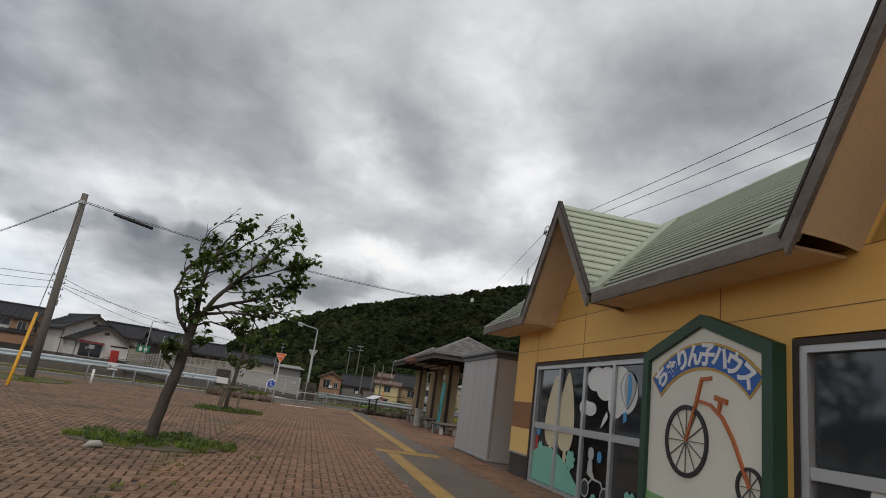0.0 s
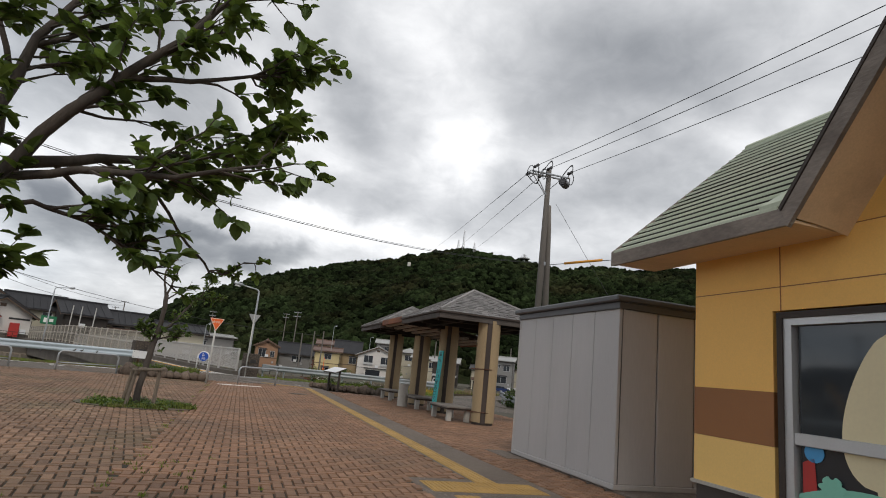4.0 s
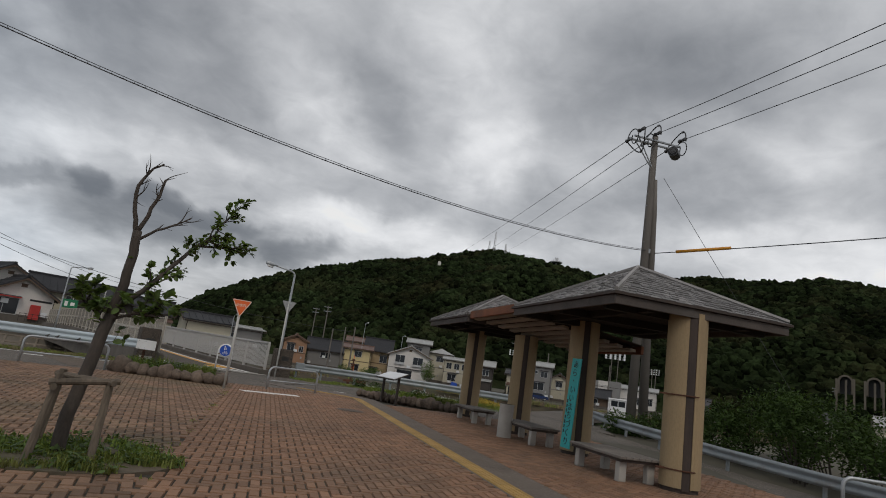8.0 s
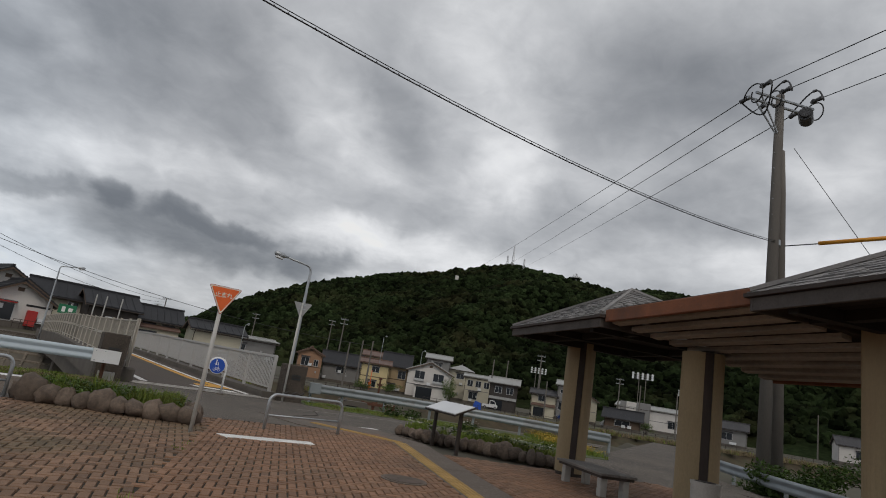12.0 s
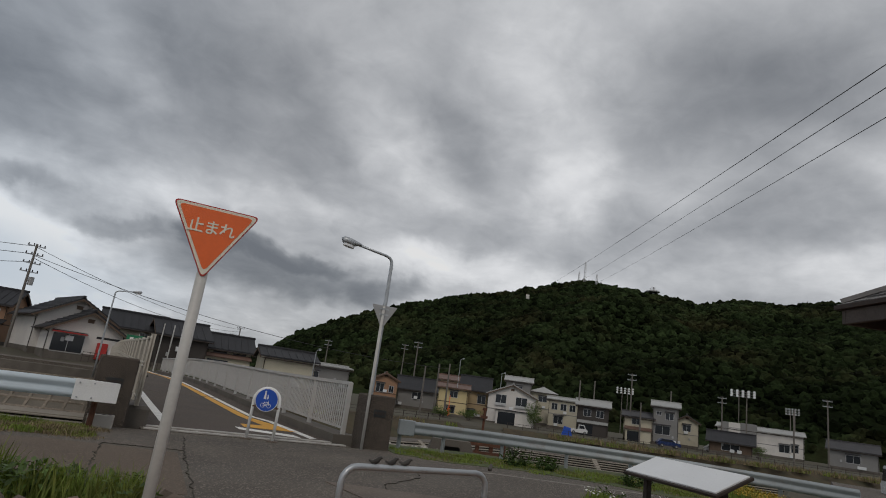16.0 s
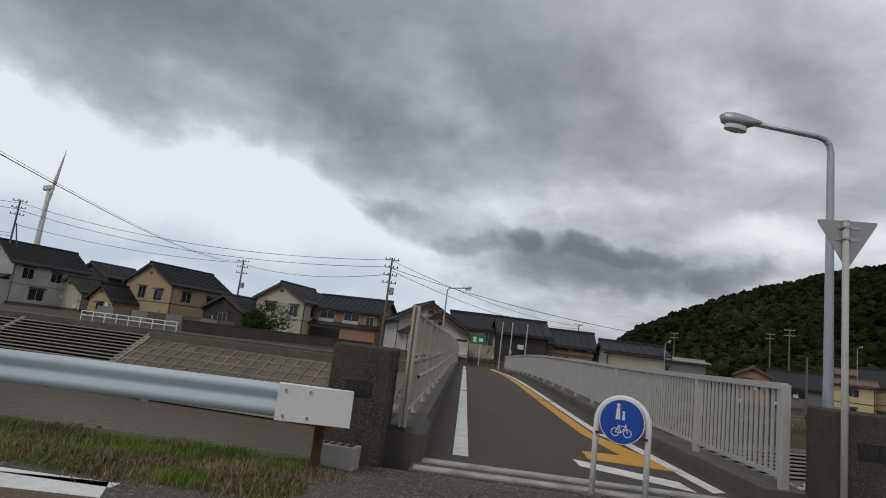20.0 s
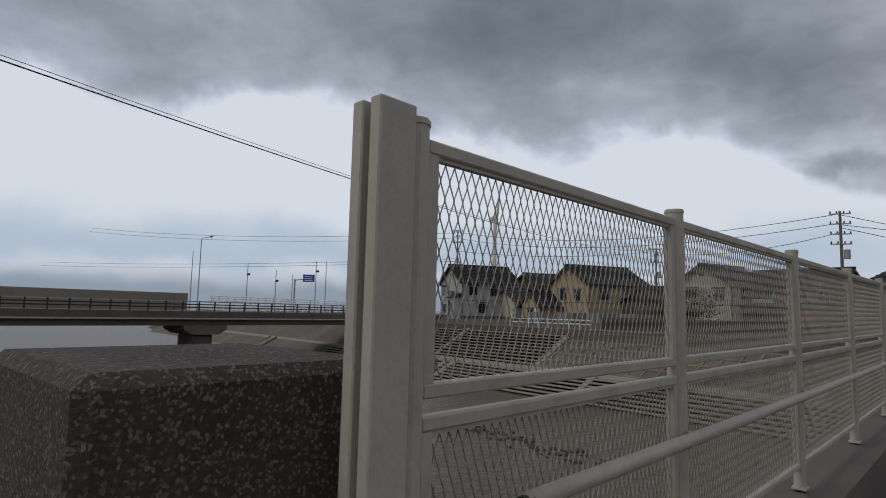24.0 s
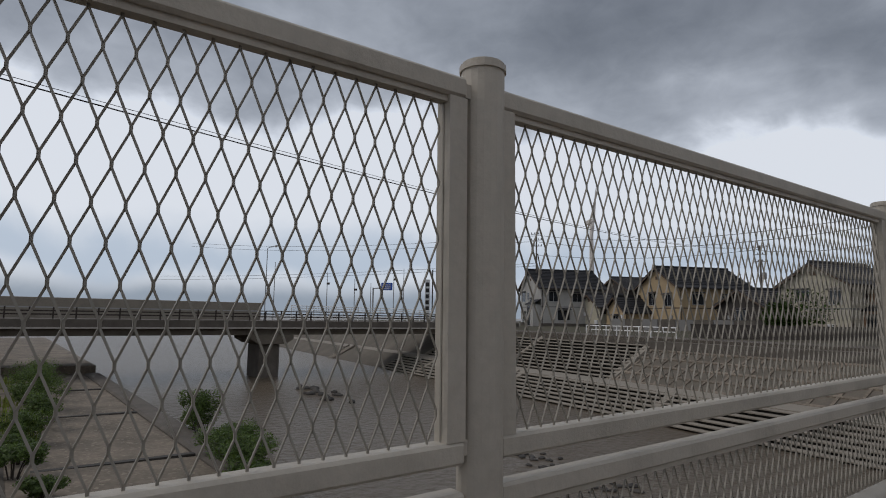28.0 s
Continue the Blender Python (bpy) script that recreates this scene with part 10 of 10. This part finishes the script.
# ---- parked vehicles ----
def car(x, y, z, heading, paint_mat, label, van=False):
    c = thing("car", label, "car", pose(x, y, z, 0, 0, heading), "parked cars")
    if van:
        prof = [(-1.7, 0.3), (1.65, 0.3), (1.7, 0.9), (1.35, 1.05), (1.0, 1.85), (-0.1, 1.9), (-0.2, 0.95), (-1.7, 0.95)]
    else:
        prof = [(-2.1, 0.3), (2.1, 0.3), (2.12, 0.7), (1.9, 0.9), (1.15, 0.98), (0.5, 1.42), (-1.3, 1.46), (-1.95, 0.98), (-2.12, 0.8)]
    part("body", Shape().prism(prof, -0.8, 0.8, "y"), paint_mat, c)
    if van:
        part("windscreen", Shape().prism([(1.33, 1.12), (1.03, 1.72), (1.06, 1.73), (1.37, 1.13)], -0.7, 0.7, "y"), "farglass", c)
        part("side_window", Shape().prism([(0.0, 1.1), (1.15, 1.1), (0.92, 1.7), (0.0, 1.75)], -0.81, 0.81, "y"), "farglass", c)
    else:
        part("side_window", Shape().prism([(-1.7, 1.0), (1.0, 1.0), (0.45, 1.36), (-1.25, 1.4)], -0.81, 0.81, "y"), "farglass", c)
        part("windscreen", Shape().prism([(1.12, 1.0), (0.52, 1.4), (0.56, 1.42), (1.17, 1.0)], -0.7, 0.7, "y"), "farglass", c)
    for wx in (-1.25, 1.3) if not van else (-1.1, 1.15):
        for sy in (-0.82, 0.66):
            w = part("wheel", Shape().disc((wx, 0.31), 0.31, sy, sy + 0.16, 16, "y"), "black", c)
            part("rim", Shape().disc((wx, 0.31), 0.18, sy - 0.01, sy + 0.17, 12, "y"), "signback", w)
    for sy in (-0.6, 0.6):
        part("headlight", Shape().box(2.06 if not van else 1.62, 2.13 if not van else 1.7, sy - 0.16, sy + 0.16, 0.62, 0.76), "boardwhite", c)


car(105.4, 105.5, -1.7, -35, "carblue", "dark blue car parked on the far bank road")
car(125.85, 110.41, -1.84, -35, "carwhite", "white car parked behind the blue one")
kt = thing("pickup_truck", "small white pickup truck with an open bed on the lane", "truck", pose(43.4, 41.0, -0.55, 0, 0, 38), "parked cars")
part("chassis", Shape().box(-1.65, 1.6, -0.6, 0.6, 0.28, 0.5, 0.03), "black", kt)
part("cab", Shape().prism([(0.42, 0.42), (1.68, 0.42), (1.70, 0.95), (1.45, 1.12), (1.12, 1.74), (1.0, 1.80), (0.52, 1.80), (0.42, 1.72)], -0.7, 0.7, "y"), "carwhite", kt, "white cab")
part("rear_window", Shape().box(0.40, 0.43, -0.5, 0.5, 1.22, 1.62, 0.01), "farglass", kt)
part("window_bar", Shape().box(0.385, 0.40, -0.02, 0.02, 1.22, 1.62), "carwhite", kt)
part("side_window", Shape().prism([(0.58, 1.1), (1.40, 1.1), (1.12, 1.66), (0.58, 1.66)], -0.71, 0.71, "y"), "farglass", kt)
part("windscreen", Shape().prism([(1.47, 1.14), (1.15, 1.72), (1.18, 1.74), (1.51, 1.15)], -0.6, 0.6, "y"), "farglass", kt)
part("bed_floor", Shape().box(-1.65, 0.38, -0.7, 0.7, 0.58, 0.66), "carwhite", kt)
for y0 in (-0.72, 0.68):
    part("bed_side", Shape().box(-1.65, 0.38, y0, y0 + 0.04, 0.56, 0.94, 0.01), "carwhite", kt)
part("tailgate", Shape().box(-1.70, -1.65, -0.72, 0.72, 0.56, 0.94, 0.01), "carwhite", kt, "white tailgate")
part("front_board", Shape().box(0.36, 0.40, -0.72, 0.72, 0.56, 1.1, 0.01), "carwhite", kt)
part("guard_frame", Shape().tube([(0.36, -0.6, 1.0), (0.36, -0.6, 1.72), (0.36, 0.6, 1.72), (0.36, 0.6, 1.0)], 0.02, 6), "signback", kt)
for y0 in (-0.62, 0.46):
    part("tail_lamp", Shape().box(-1.72, -1.69, y0, y0 + 0.16, 0.44, 0.54), "red", kt, "red tail lamp")
for wx in (-1.0, 1.1):
    for y0 in (-0.68, 0.54):
        wheel = part("wheel", Shape().disc((wx, 0.27), 0.27, y0, y0 + 0.14, 16, "y"), "black", kt)
        part("rim", Shape().disc((wx, 0.27), 0.15, y0 - 0.008, y0 + 0.148, 12, "y"), "signback", wheel)
car(98.55, 122.11, -1.84, -35, "carwhite", "small white van beside the dark house", True)
for x, y in ((72.55, 131.21), (191.5, 111.71)):
    sg = thing("construction_sign", "orange-red roadwork marker on the far bank", "marker", pose(x, y, -1.8))
    part("board", Shape().box(-0.3, 0.3, -0.05, 0.05, 0.3, 1.5), "signred", sg)
    part("post", Shape().tube([(0, 0, 0), (0, 0, 4.0)], 0.08, 6), "signred", sg)
# ---- single pavers where the camera passes ----
BRICKS = {}
for b, a, w, h, z in PAVERS[2]:
    key = w > h
    if key not in BRICKS:
        s = Shape()
        g, t = 0.005, 0.011
        vs = [(sx * (w / 2 - i), sy * (h / 2 - i), zz) for zz, i in ((-0.03, g), (0.0, t)) for sx, sy in ((-1, -1), (1, -1), (1, 1), (-1, 1))]
        BRICKS[key] = raw("brick", vs, [(4, 5, 6, 7)] + [(i, (i + 1) % 4, 4 + (i + 1) % 4, 4 + i) for i in range(4)])
        BRICKS[key].materials.append(M["brick"])
    part("brick", BRICKS[key], "brick", base, place=pose(b, a, z))
